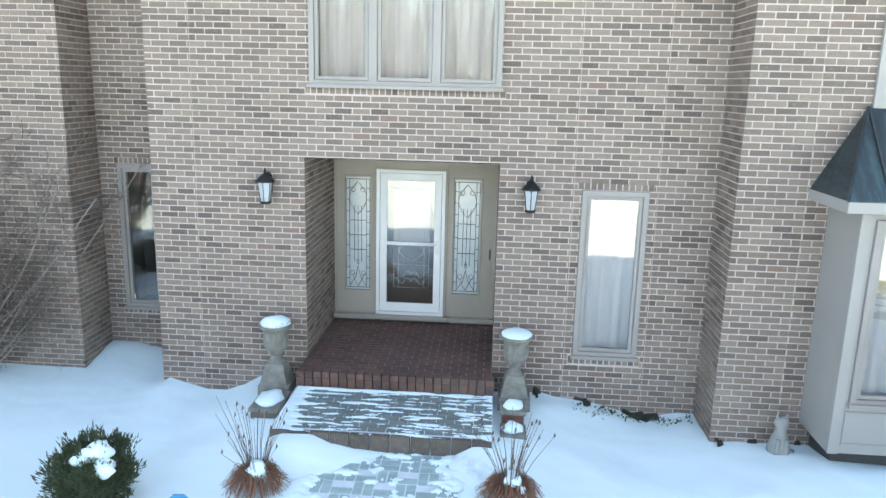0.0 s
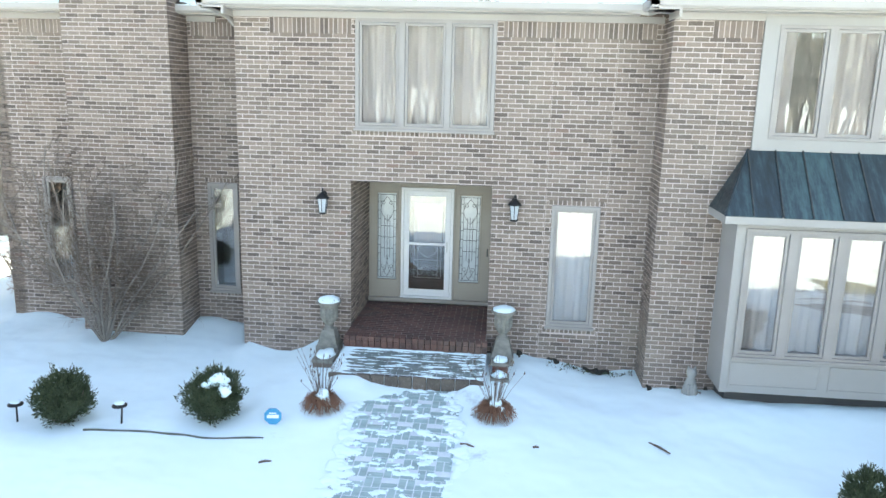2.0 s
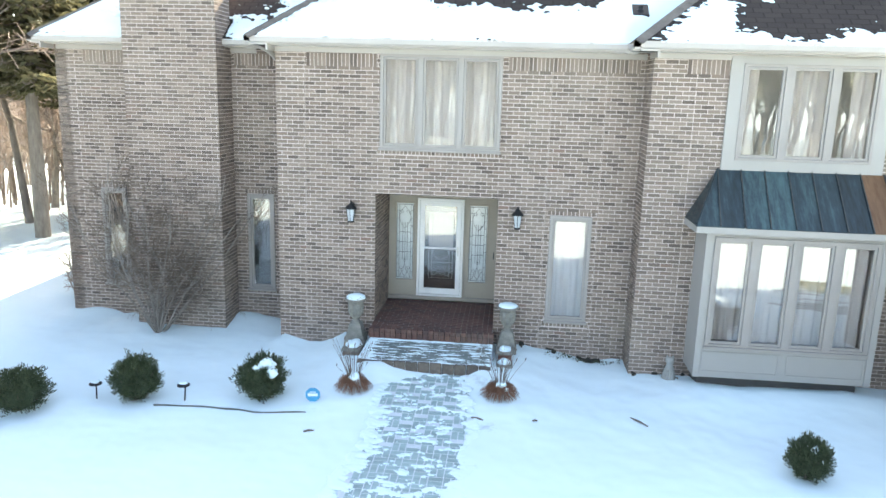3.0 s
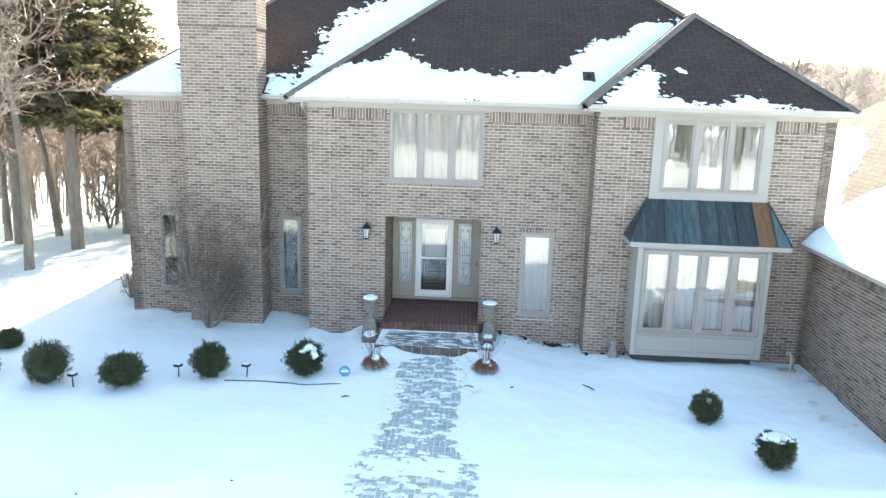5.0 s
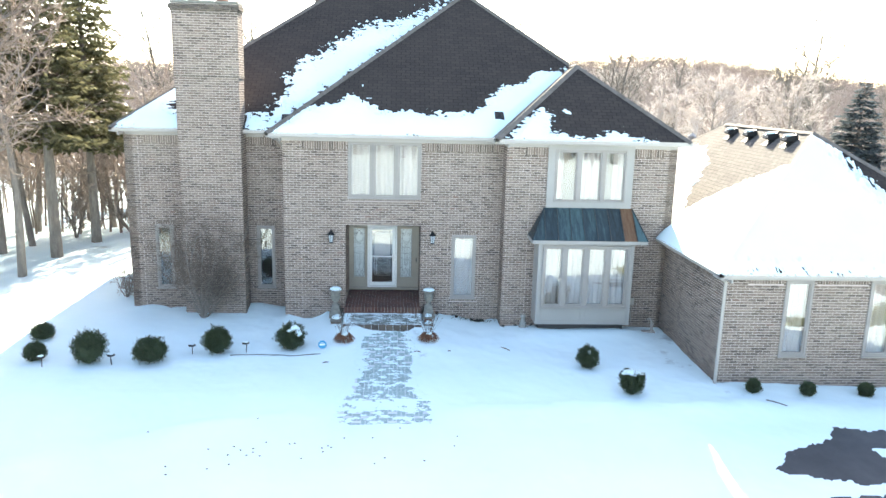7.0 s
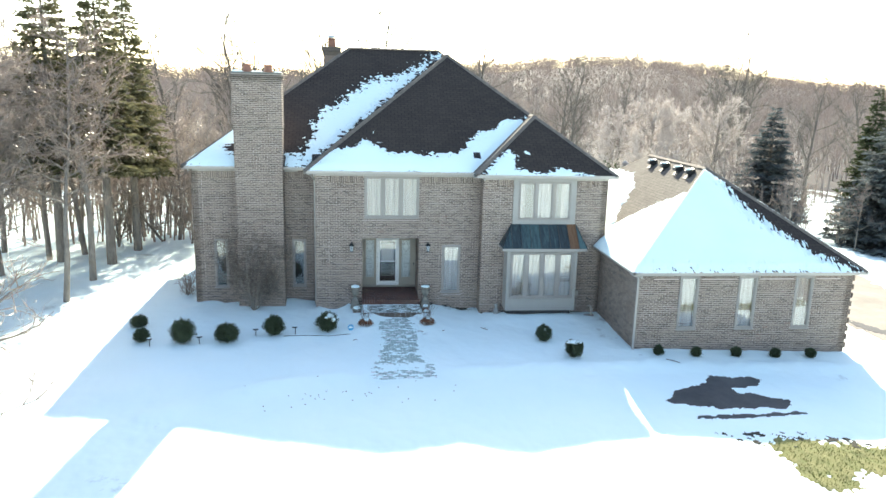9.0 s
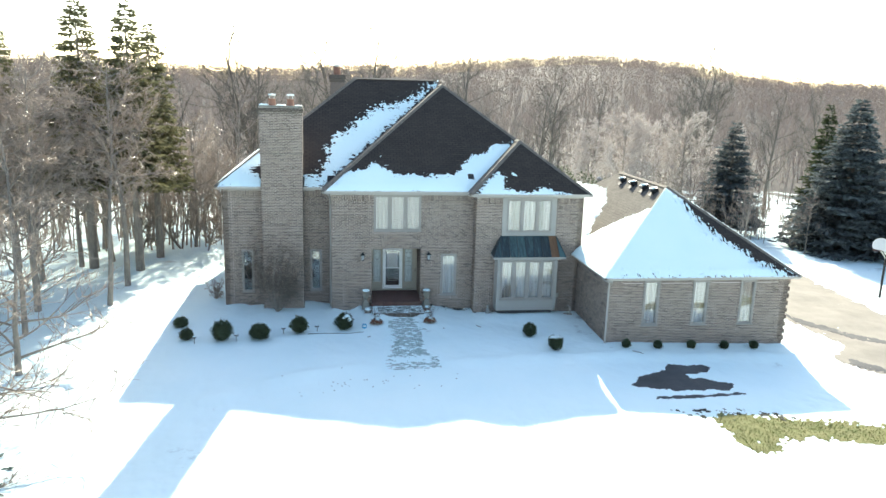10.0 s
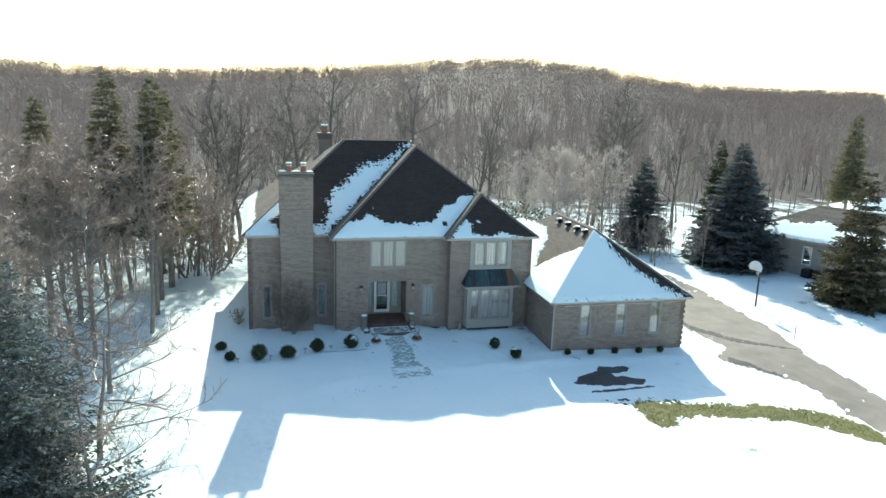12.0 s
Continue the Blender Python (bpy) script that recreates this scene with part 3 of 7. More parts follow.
def brick_wall(axis, c, face, u0, u1, z0, z1, holes=(), soldiers=(), thick=0.24, single=None, joints=(), label=""):
    """One wall: a mortar body with real bricks on its face. axis: 'x' runs along x at y=c, 'y' along y at x=c; face: the way it looks (+1, -1).
    soldiers: bands (u0, u1, z0, z1) of upright bricks. single: (u0, u1, z0, z1), where each brick is an object of its own."""
    inset, trim = (0.0, 0.0) if axis == "x" else (0.002, 0.004)
    body = holed(axis, c - face * inset, c - face * thick, u0 + trim, u1 - trim, z0, z1, holes)
    wall = part("wall", body, M["mortar"], house, label)
    rest, rng = Geo(), random.Random(int((c + 20) * 100) + int(u0 * 10))
    keep = []

    def lay(a, b, p, q):
        d0 = PROUD + rng.uniform(-0.0015, 0.0015)
        n0, n1 = (c + face * d0, c - face * 0.02)
        lo, hi = min(n0, n1), max(n0, n1)
        ta, tb = rng.uniform(-0.0015, 0.0015), rng.uniform(-0.0015, 0.0015)
        rest.box(a + ta, b + tb, lo, hi, p + tb, q + ta) if axis == "x" else rest.box(lo, hi, a + ta, b + tb, p + tb, q + ta)

    blocks = list(holes) + list(soldiers) + [(j - 0.002, j + 0.002, z0, z1) for j in joints]
    row, z = 0, math.floor(z0 / BH) * BH
    while z < z1:
        p, q = max(z + JOINT / 2, z0), min(z + BH - JOINT / 2, z1)
        if q - p > 0.012:
            spans = [(u0, u1)]
            for h in blocks:
                if h[2] < (p + q) / 2 < h[3]:
                    spans = [s for a, b in spans for s in ((a, min(b, h[0])), (max(a, h[1]), b)) if s[1] - s[0] > 0.006]
            for a, b in spans:
                k = math.floor((a - 0.5 * BL * (row % 2)) / BL)
                u = k * BL + 0.5 * BL * (row % 2)
                while u < b:
                    s, e = max(u + JOINT / 2, a + 0.001), min(u + BL - JOINT / 2, b - 0.001)
                    full = e - s > BL - JOINT - 1e-4 and q - p > BH - JOINT - 1e-4
                    if e - s > 0.006:
                        if single and full and single[0] < s and e < single[1] and single[2] < p and q < single[3] and len(keep) < 300:
                            keep.append(((s + e) / 2, (p + q) / 2))
                        else:
                            lay(s, e, p, q)
                    u += BL
        row, z = row + 1, z + BH
    for a, b, p, q in soldiers:
        n = max(1, round((b - a) / BH))
        w = (b - a) / n
        for i in range(n):
            lay(a + i * w + JOINT / 2, a + (i + 1) * w - JOINT / 2, p + JOINT / 2, q - JOINT / 2)
    part("brickwork", rest, M["brick"], wall, "grey-brown bricks in running bond with pale mortar", kind="stuff")
    return wall, keep


SINGLE = []  # single bricks, laid last
WALL_TOP, GROUND = 5.5, -0.6
upper, narrow, porch = (-1.60, 0.653, 3.757, 5.50), (1.655, 2.435, 0.563, 2.63), (-1.68, 0.674, GROUND, 2.91)
top_band = lambda a, b: (a, b, 5.24, 5.49)
w, k = brick_wall("x", 0.0, -1, -3.585, 3.2, GROUND, 5.62, [upper, narrow, porch],
                  [(-1.66, 0.71, 3.66, 3.757), (1.60, 2.49, 0.455, 0.563), (1.60, 2.49, 2.63, 2.72), top_band(-3.0, -1.66), top_band(0.75, 3.1)],
                  single=(-3.0, -1.72, 0.9, 2.95), joints=(-3.03, 1.555, 2.535))
SINGLE.append((w, k))
brick_wall("y", 3.2, -1, -0.72, 0.0, GROUND, 5.62)
bay_hole, upbay = (4.30, 6.93, 0.25, 2.70), (4.62, 6.92, 3.80, 5.46)
brick_wall("x", -0.72, -1, 3.2, 8.416, GROUND, 5.62, [bay_hole, upbay], [top_band(3.75, 4.44), top_band(7.09, 8.0)], joints=(3.92,))
brick_wall("y", -3.585, -1, 0.0, 1.2, GROUND, 5.62)
lw1, lw2 = (-7.89, -7.315, 0.50, 2.62), (-4.645, -4.065, 0.54, 2.62)
brick_wall("x", 1.196, -1, -8.706, -3.585, GROUND, 5.62, [lw1, lw2],
           [top_band(-8.1, -6.9), top_band(-4.85, -3.65), (-7.95, -7.26, 0.41, 0.50), (-4.70, -4.0, 0.45, 0.54), (-7.95, -7.26, 2.62, 2.71), (-4.70, -4.0, 2.62, 2.71)], joints=(-8.28,))
part("wall", Geo().box(-8.706, -8.46, 1.196, 13.6, GROUND, 5.62), M["brick"], house)
part("wall", Geo().box(8.17, 8.416, -0.72, 13.6, GROUND, 5.62), M["brick"], house)
part("wall", Geo().box(-8.706, 8.416, 13.36, 13.6, GROUND, 5.62), M["brick"], house)
gw = [(9.90, 10.64, 0.50, 2.56), (12.17, 12.91, 0.50, 2.56), (14.42, 15.14, 0.50, 2.56)]
brick_wall("x", -5.03, -1, 8.30, 16.71, -0.9, 2.68, gw,
           [(8.9, 9.84, 2.44, 2.56), (10.72, 12.1, 2.44, 2.56), (13.0, 14.35, 2.44, 2.56), (15.22, 16.2, 2.44, 2.56)] + [(h[0] - 0.05, h[1] + 0.05, 0.41, 0.5) for h in gw])
brick_wall("y", 8.30, -1, -5.03, -0.72, -0.9, 2.68, (), [(-4.4, -1.6, 2.40, 2.55)])
part("wall", Geo().box(16.47, 16.71, -5.03, 9.2, -0.9, 2.68), M["brick"], house)
part("wall", Geo().box(8.3, 16.71, 8.96, 9.2, -0.9, 2.68), M["brick"], house)
# toothed corner of the garage
tooth = Geo()
for i in range(9):
    tooth.box(16.712, 16.78, -5.05, -4.83, -0.3 + i * 0.33, -0.3 + i * 0.33 + 0.2)
part("quoin", tooth, M["brick"], house, kind="stuff")

# porch recess
brick_wall("y", -1.68, 1, 0.006, 1.70, 0.0, 2.91, thick=0.2)
brick_wall("y", 0.674, -1, 0.006, 1.70, 0.0, 2.91, thick=0.2)
part("porch_ceiling", Geo().box(-1.9, 0.9, 0.02, 1.74, 2.912, 3.0), M["trim"], house)
part("lintel", Geo().box(-1.68, 0.674, 0.0, 0.09, 2.90, 2.912), M["black"], house)

# ---- chimney of the wing ----
CX0, CX1, CY, CB = -6.80, -4.92, 0.45, 1.19
chimney = part("chimney", Geo().box(CX0 - 0.007, CX1 + 0.007, CY - 0.007, CB, GROUND, 7.30).box(CX0 - 0.027, CX1 + 0.027, CY - 0.027, CB + 0.002, 7.30, 9.46), M["mortar"], house, "tall grey brick chimney with two clay flue pots")
cb, sooty, band = Geo(), Geo(), Geo()
rng = random.Random(5)
row, z = 0, GROUND
while z < 9.40:
    top = smoothstep(9.08, 9.30, z)
    o = 0.012 + (0.02 if z > 7.30 else 0.0) + 0.065 * round(top * 3) / 3
    is_band = 7.22 < z < 7.30
    o += 0.03 if is_band else 0.0
    for face in range(3):
        a0, a1 = ((CX0, CX1), (CY, CB), (CY, CB))[face]
        a0, a1 = a0 - (o if face == 0 else o - 0.002), a1 + (o if face == 0 else 0)
        u = a0 - BL * 0.5 * (row % 2)
        while u < a1:
            s, e = max(u + JOINT / 2, a0), min(u + BL - JOINT / 2, a1)
            if e - s > 0.02:
                t = rng.uniform(-0.002, 0.002)
                g = band if is_band else sooty if z > 9.08 else cb
                if face == 0:
                    g.box(s, e, CY - o + t, CY + 0.03, z + JOINT / 2, z + BH - JOINT / 2)
                elif face == 1:
                    g.box(CX1 - 0.03, CX1 + o + t, s, e, z + JOINT / 2, z + BH - JOINT / 2)
                else:
                    g.box(CX0 - o + t, CX0 + 0.03, s, e, z + JOINT / 2, z + BH - JOINT / 2)
            u += BL
    row, z = row + 1, z + BH
part("brickwork", cb, M["brick"], chimney, "grey-brown bricks", kind="stuff")
part("corbelled_head", sooty, M["dark_brick"], chimney, "corbelled head of soot darkened bricks", kind="stuff")
part("band_course", band, M["dark_brick"], chimney, "projecting dark band course", kind="stuff")
part("cap", Geo().box(CX0 - 0.05, CX1 + 0.05, CY - 0.05, CB + 0.05, 9.42, 9.50), M["stone"], chimney, bevel=0.02)
for cx in (-6.25, -5.42):
    pot = part("flue_pot", Geo().spin([(0.175, 0), (0.165, 0.10), (0.15, 0.24), (0.17, 0.26), (0.17, 0.31), (0.14, 0.31)], 16, (cx, 0.82, 9.49)), M["clay"], chimney, "tapered red clay flue pot", smooth=False)
    for k in range(4):
        a = math.pi / 4 + k * math.pi / 2
        part("hood_leg", Geo().tube([(cx + 0.13 * math.cos(a), 0.82 + 0.13 * math.sin(a), 9.79), (cx + 0.15 * math.cos(a), 0.82 + 0.15 * math.sin(a), 9.94)], [0.008, 0.008], 4), M["steel"], pot)
    part("rain_hood", Geo().spin([(0.19, 9.93), (0.195, 9.945), (0.10, 9.98), (0.02, 9.99)], 16, (cx, 0.82, 0)), M["steel"], pot, "thin metal rain hood")
    part("pot_snow", Geo().blob((cx, 0.82, 9.985), (0.18, 0.18, 0.035), int(cx * 7), 14, 0.25, 9.955), M["snow"], pot, smooth=True)
for i, (x, r, h) in enumerate(((-6.62, 0.22, 0.07), (-5.85, 0.24, 0.06), (-5.05, 0.17, 0.04))):
    part("cap_snow", Geo().blob((x, 0.70, 9.50), (r, 0.2, h), 3 + i, 14, 0.4, 9.495), M["snow"], chimney, smooth=True)

# ---- roofs ----
EAVE, SLOPE = 5.74, 0.772
WL, ER, GL, GR = -8.98, 8.68, 7.97, 16.98  # eaves: wing, right wing, both sides of the garage


def hip_roof(x0, x1, y0, y1, ze, s, mats, back_open=False, along="y", parent=house, cap_from=(0, 0, 0)):
    """A hip roof as four slabs over the eaves rectangle. mats: front, back, left, right. cap_from: where along each hip its capping begins."""
    hw, hd = (x1 - x0) / 2, (y1 - y0) / 2
    r = hw if back_open else min(hw, hd)
    cx, cy, zr = (x0 + x1) / 2, (y0 + y1) / 2, ze + s * r
    if along == "y":
        a, b = (cx, y0 + r, zr), (cx, y1 if back_open else y1 - r, zr)
        faces = {"front": [(x0, y0, ze), (x1, y0, ze), a], "left": [(x0, y1, ze), (x0, y0, ze), a, b], "right": [(x1, y0, ze), (x1, y1, ze), b, a]}
        if not back_open:
            faces["back"] = [(x1, y1, ze), (x0, y1, ze), b]
        lines = [((x0, y0, ze), a), ((x1, y0, ze), a), (a, b)]
    else:
        a, b = (x0 + r, cy, zr), (x1 - r, cy, zr)
        faces = {"front": [(x0, y0, ze), (x1, y0, ze), b, a], "back": [(x1, y1, ze), (x0, y1, ze), a, b], "left": [(x0, y1, ze), (x0, y0, ze), a], "right": [(x1, y0, ze), (x1, y1, ze), b]}
        lines = [((x0, y0, ze), a), ((x1, y0, ze), b), (a, b)]
    roof = None
    for i, (side, pts) in enumerate(faces.items()):
        ob = part("roof" if roof is None else "roof_slope", Geo().prism(pts, (0, 0, -0.05)), M[mats.get(side, mats["front"])], parent if roof is None else roof)
        roof = roof or ob
    cap = Geo()
    for (p, q), c0 in zip(lines, cap_from):
        p, q = Vector(p).lerp(Vector(q), c0), Vector(q)
        d = (q - p).normalized()
        side = d.cross(Vector((0, 0, 1))).normalized() * 0.14
        up = side.cross(d).normalized()
        up = up if up.z > 0 else -up
        n = max(1, int((q - p).length / 0.3))
        for i in range(n):
            a, b = p + (q - p) * (i / n), p + (q - p) * ((i + 1) / n)
            cap.prism([a + side - up * 0.05, a + up * 0.025, a - side - up * 0.05], b - a + up * 0.008)
    part("ridge_capping", cap, M["ridge"], roof, "ridge cap shingles, paler than the dark slopes", kind="stuff")
    return roof


# left slopes take the paler tan shingle, the others the dark one
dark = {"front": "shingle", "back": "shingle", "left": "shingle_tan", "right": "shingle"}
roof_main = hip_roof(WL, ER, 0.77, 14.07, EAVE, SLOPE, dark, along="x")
roof_front = hip_roof(-4.0, ER - 0.007, -0.43, 7.35, EAVE, SLOPE, dark, back_open=True)
roof_bay = hip_roof(2.8, ER - 0.014, -1.15, 2.6, EAVE, SLOPE, dark, back_open=True)
GE, GS = 2.80, 0.735
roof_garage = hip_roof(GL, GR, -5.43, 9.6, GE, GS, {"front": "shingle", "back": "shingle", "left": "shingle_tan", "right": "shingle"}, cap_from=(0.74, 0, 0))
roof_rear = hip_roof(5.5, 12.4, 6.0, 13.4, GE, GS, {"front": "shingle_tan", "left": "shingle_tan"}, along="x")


# eaves: frieze, soffit, gutter
def eave_run(axis, c, wallc, face, u0, u1, ze, parent, frieze=(0.35, -0.35)):
    """A gutter along the eaves, the soffit behind it and the frieze on the wall."""
    lo, hi = sorted((c, c - face * 0.11))
    prof = [(0.0, 0.0), (0.0, -0.10), (0.03, -0.13), (0.11, -0.13), (0.11, 0.0)]
    pts = []
    for d, z in prof:
        n = c - face * d
        pts.append((u0, n, ze + z) if axis == "x" else (n, u0, ze + z))
    run = (u1 - u0, 0, 0) if axis == "x" else (0, u1 - u0, 0)
    part("gutter", Geo().prism(pts, run), M["gutter"], parent)
    s0, s1 = sorted((c - face * 0.11, wallc))
    g = Geo()
    g.box(u0, u1, s0, s1, ze - 0.155, ze - 0.125) if axis == "x" else g.box(s0, s1, u0, u1, ze - 0.155, ze - 0.125)
    f0, f1 = sorted((wallc, wallc + face * 0.035))
    g.box(u0 + frieze[0], u1 + frieze[1], f0, f1, ze - 0.25, ze - 0.155) if axis == "x" else g.box(f0, f1, u0, u1, ze - 0.25, ze - 0.155)
    part("soffit", g, M["gutter"], parent)


eave_run("x", -0.45, 0.0, -1, -4.02, 2.80, EAVE, house, (0.436, 0.395))
eave_run("x", -1.17, -0.72, -1, 2.78, ER + 0.02, EAVE, house, (0.425, -0.29))
eave_run("x", 0.75, 1.196, -1, WL - 0.02, -4.02, EAVE, house)
eave_run("y", -4.02, -3.585, -1, -0.45, 0.75, EAVE, house)
eave_run("y", 2.78, 3.2, -1, -1.17, -0.45, EAVE, house)
eave_run("y", WL - 0.02, -8.706, -1, 0.75, 13.9, EAVE, house)
eave_run("x", -5.45, -5.03, -1, GL - 0.02, GR + 0.02, GE, house)
eave_run("y", GL - 0.02, 8.30, -1, -5.45, -0.75, GE, house)
# downspouts
for pts in ([(-3.95, -0.36, 5.64), (-3.78, 0.25, 5.5), (-3.64, 0.55, 5.25), (-3.635, 0.6, 5.0), (-3.635, 0.6, -0.1)], [(7.98, -5.38, 2.68), (8.28, -5.1, 2.5), (8.28, -5.08, -0.25), (8.2, -5.25, -0.3)]):
    part("downspout", Geo().tube(pts, [0.045] * len(pts), 6), M["gutter"], house)
part("elbow", Geo().tube([(2.6, -0.36, 5.64), (2.9, -0.42, 5.60), (3.0, -0.8, 5.62)], [0.045] * 3, 6), M["gutter"], house)
# ---- windows and door ----
def curtain_sheet(x0, x1, y, z0, z1, waves, depth=0.03):
    g, n = Geo(), int((x1 - x0) / 0.025)
    for i in range(n + 1):
        x = x0 + (x1 - x0) * i / n
        yy = y + depth * math.sin(x * waves) + 0.4 * depth * math.sin(x * waves * 2.3 + 1)
        g.v += [(x, yy, z0), (x, yy * 1.0, z1)]
    g.f = [(2 * i, 2 * i + 2, 2 * i + 3, 2 * i + 1) for i in range(n)]
    return g


def window(x0, x1, z0, z1, y, lights, sides=0.065, mullion=0.10, sill=True, curtain=None, label="", glass="glass", deep=0.5):
    """A casement window in a front wall: brick mould, sashes, panes, curtain and the dark room behind."""
    inner = (x1 - x0 - 2 * sides - (lights - 1) * mullion) / lights
    f = holed("x", y - 0.035, y + 0.10, x0, x1, z0, z1, [(x0 + sides + i * (inner + mullion), x0 + sides + i * (inner + mullion) + inner, z0 + sides, z1 - sides) for i in range(lights)])
    win = part("window", f, M["frame"], house, label, bevel=0.006)
    for i in range(lights):
        a = x0 + sides + i * (inner + mullion)
        b, s = a + inner, 0.045
        g = holed("x", y - 0.012, y + 0.05, a + 0.003, b - 0.003, z0 + sides + 0.003, z1 - sides - 0.003, [(a + s, b - s, z0 + sides + s, z1 - sides - s)])
        part("sash", g, M["frame"], win, bevel=0.004)
        pane = part("pane", Geo().box(a + s, b - s, y + 0.016, y + 0.022, z0 + sides + s, z1 - sides - s), M[glass], win, "reflective window glass")
        pane.visible_shadow = False
    if curtain:
        for a, b, c0, c1 in curtain:
            part("curtain", curtain_sheet(a, b, y + 0.16, c0, c1, 34), M["curtain"], win, "pale gathered sheer curtain", smooth=True)
    r = Geo()
    yb = y + 0.105
    r.box(x0, x1, yb + deep, yb + deep + 0.02, z0, z1).box(x0, x1, yb, yb + deep, z0 - 0.02, z0).box(x0, x1, yb, yb + deep, z1, z1 + 0.02)
    r.box(x0 - 0.02, x0, yb, yb + deep, z0, z1).box(x1, x1 + 0.02, yb, yb + deep, z0, z1)
    # without a curtain the room's darkness is put into its colour
    part("reveal", r, M["carpet" if curtain else "dark"], win, "shallow room box behind the glass, darkness painted where uncurtained")
    if sill:
        part("sill", Geo().box(x0 - 0.02, x1 + 0.02, y - 0.075, y - 0.03, z0 - 0.025, z0 + 0.02), M["frame"], win, bevel=0.005)
    return win


window(-1.60, 0.653, 3.757, 5.50, 0.0, 3, curtain=[(-1.5, 0.56, 3.83, 5.42)], label="wide three-light window with white sheer curtains", glass="clear_glass")
window(1.655, 2.435, 0.563, 2.63, 0.0, 1, curtain=[(1.74, 2.35, 0.63, 2.56)], label="tall narrow window reflecting snow")
window(-7.89, -7.315, 0.50, 2.62, 1.196, 1, label="tall narrow window beside the chimney")
window(-4.645, -4.065, 0.54, 2.62, 1.196, 1, label="tall narrow window reflecting bare branches")
part("sticker", Geo().box(-4.565, -4.515, 1.203, 1.206, 0.66, 0.73), M["white"], house)
for h in gw:
    window(*h, -5.03, 1, curtain=[(h[0] + 0.08, h[1] - 0.08, 0.57, 2.5)], label="tall garage window with pale blind")
# upper window of the right wing, in a wide painted surround
sur = holed("x", -0.765, -0.70, 4.447, 7.085, 3.67, 5.56, [(4.66, 6.87, 3.84, 5.44)])
part("surround", sur, M["trim_light"], house, bevel=0.004)
window(4.66, 6.87, 3.84, 5.44, -0.745, 3, 0.05, 0.11, False, curtain=[(4.74, 4.95, 3.9, 5.4), (5.32, 6.2, 3.9, 5.4), (6.5, 6.79, 3.9, 5.4)], label="three-light upper window with sheer curtain")
# box bay of the ground floor
BY = -1.45
bay = holed("x", BY, BY + 0.08, 4.16, 7.07, 0.17, 2.72, [(4.30, 6.93, 0.72, 2.63)])
bay_ob = part("box_bay", bay, M["trim_light"], house, "painted box bay with panelled apron", bevel=0.006)
for a, b in ((4.162, 4.24), (6.99, 7.068)):
    part("bay_side", Geo().box(a, b, BY + 0.081, -0.725, 0.17, 2.72), M["trim_light"], bay_ob)
for z in (0.17, 2.64):
    part("bay_floor", Geo().box(4.242, 6.988, BY + 0.081, -0.35, z, z + 0.08), M["trim_light"], bay_ob)
for a, b in ((4.28, 5.56), (5.68, 6.95)):
    g = holed("x", BY - 0.012, BY + 0.001, a, b, 0.26, 0.64, [(a + 0.03, b - 0.03, 0.29, 0.61)])
    part("panel_moulding", g, M["trim_light"], bay_ob, bevel=0.003)
for a, b in ((4.155, 4.26), (6.965, 7.075)):
    part("corner_board", Geo().box(a, b, BY - 0.018, BY + 0.002, 0.17, 2.70), M["trim_light"], bay_ob, bevel=0.004)
window(4.30, 6.93, 0.72, 2.63, BY + 0.005, 4, 0.06, 0.13, True, curtain=[(4.38, 6.85, 0.8, 2.56)], label="four-light bay window reflecting sky and snow", deep=0.6)
# near-black block stands in for the shade in the gap below the bay
part("bay_base", Geo().box(4.3, 6.95, -1.25, -0.72, -0.4, 0.17), M["dark"], house)
# metal roof of the bay
RT, RB = [(4.40, -0.752, 3.675), (7.12, -0.752, 3.675)], [(3.94, -1.62, 2.82), (7.42, -1.62, 2.82)]
bayroof = part("bay_roof", Geo().prism([RB[0], RB[1], (7.42, -0.722, 2.82), (3.94, -0.722, 2.82)], (0, 0, -0.115)), M["trim_light"], house, "standing seam copper bay roof, mostly green patina", bevel=0.006)
N = 7
for i in range(N):
    a, b = i / N, (i + 1) / N
    tl, tr = Vector(RT[0]).lerp(Vector(RT[1]), a), Vector(RT[0]).lerp(Vector(RT[1]), b)
    bl, br_ = Vector((4.32, -1.62, 2.82)).lerp(Vector((7.10, -1.62, 2.82)), a), Vector((4.32, -1.62, 2.82)).lerp(Vector((7.10, -1.62, 2.82)), b)
    if i == 0:
        bl = Vector(RB[0])
        part("panel", Geo().prism([(4.32, -1.62, 2.825), Vector((4.70, -1.62, 2.825)), tr, tl], (0, 0, -0.012)), M["patina"], bayroof)
        part("panel", Geo().prism([bl + Vector((0, 0, 0.005)), (4.32, -1.62, 2.825), tl], (0, 0, -0.012)), M["patina"], bayroof)
        continue
    if i == N - 1:
        part("panel", Geo().prism([bl, br_, tr, tl], (0, 0, -0.012)), M["copper"], bayroof)
        part("panel", Geo().prism([br_, RB[1], tr], (0, 0, -0.012)), M["patina"], bayroof)
        continue
    part("panel", Geo().prism([bl, br_, tr, tl], (0, 0, -0.012)), M["patina"], bayroof)
for i in range(N + 1):
    t, b = Vector(RT[0]).lerp(Vector(RT[1]), i / N), Vector((4.32, -1.62, 2.82)).lerp(Vector((7.10, -1.62, 2.82)), i / N)
    part("seam", Geo().tube([t + Vector((0, -0.005, 0.012)), b + Vector((0, -0.005, 0.012))], [0.014, 0.014], 4), M["came"], bayroof)
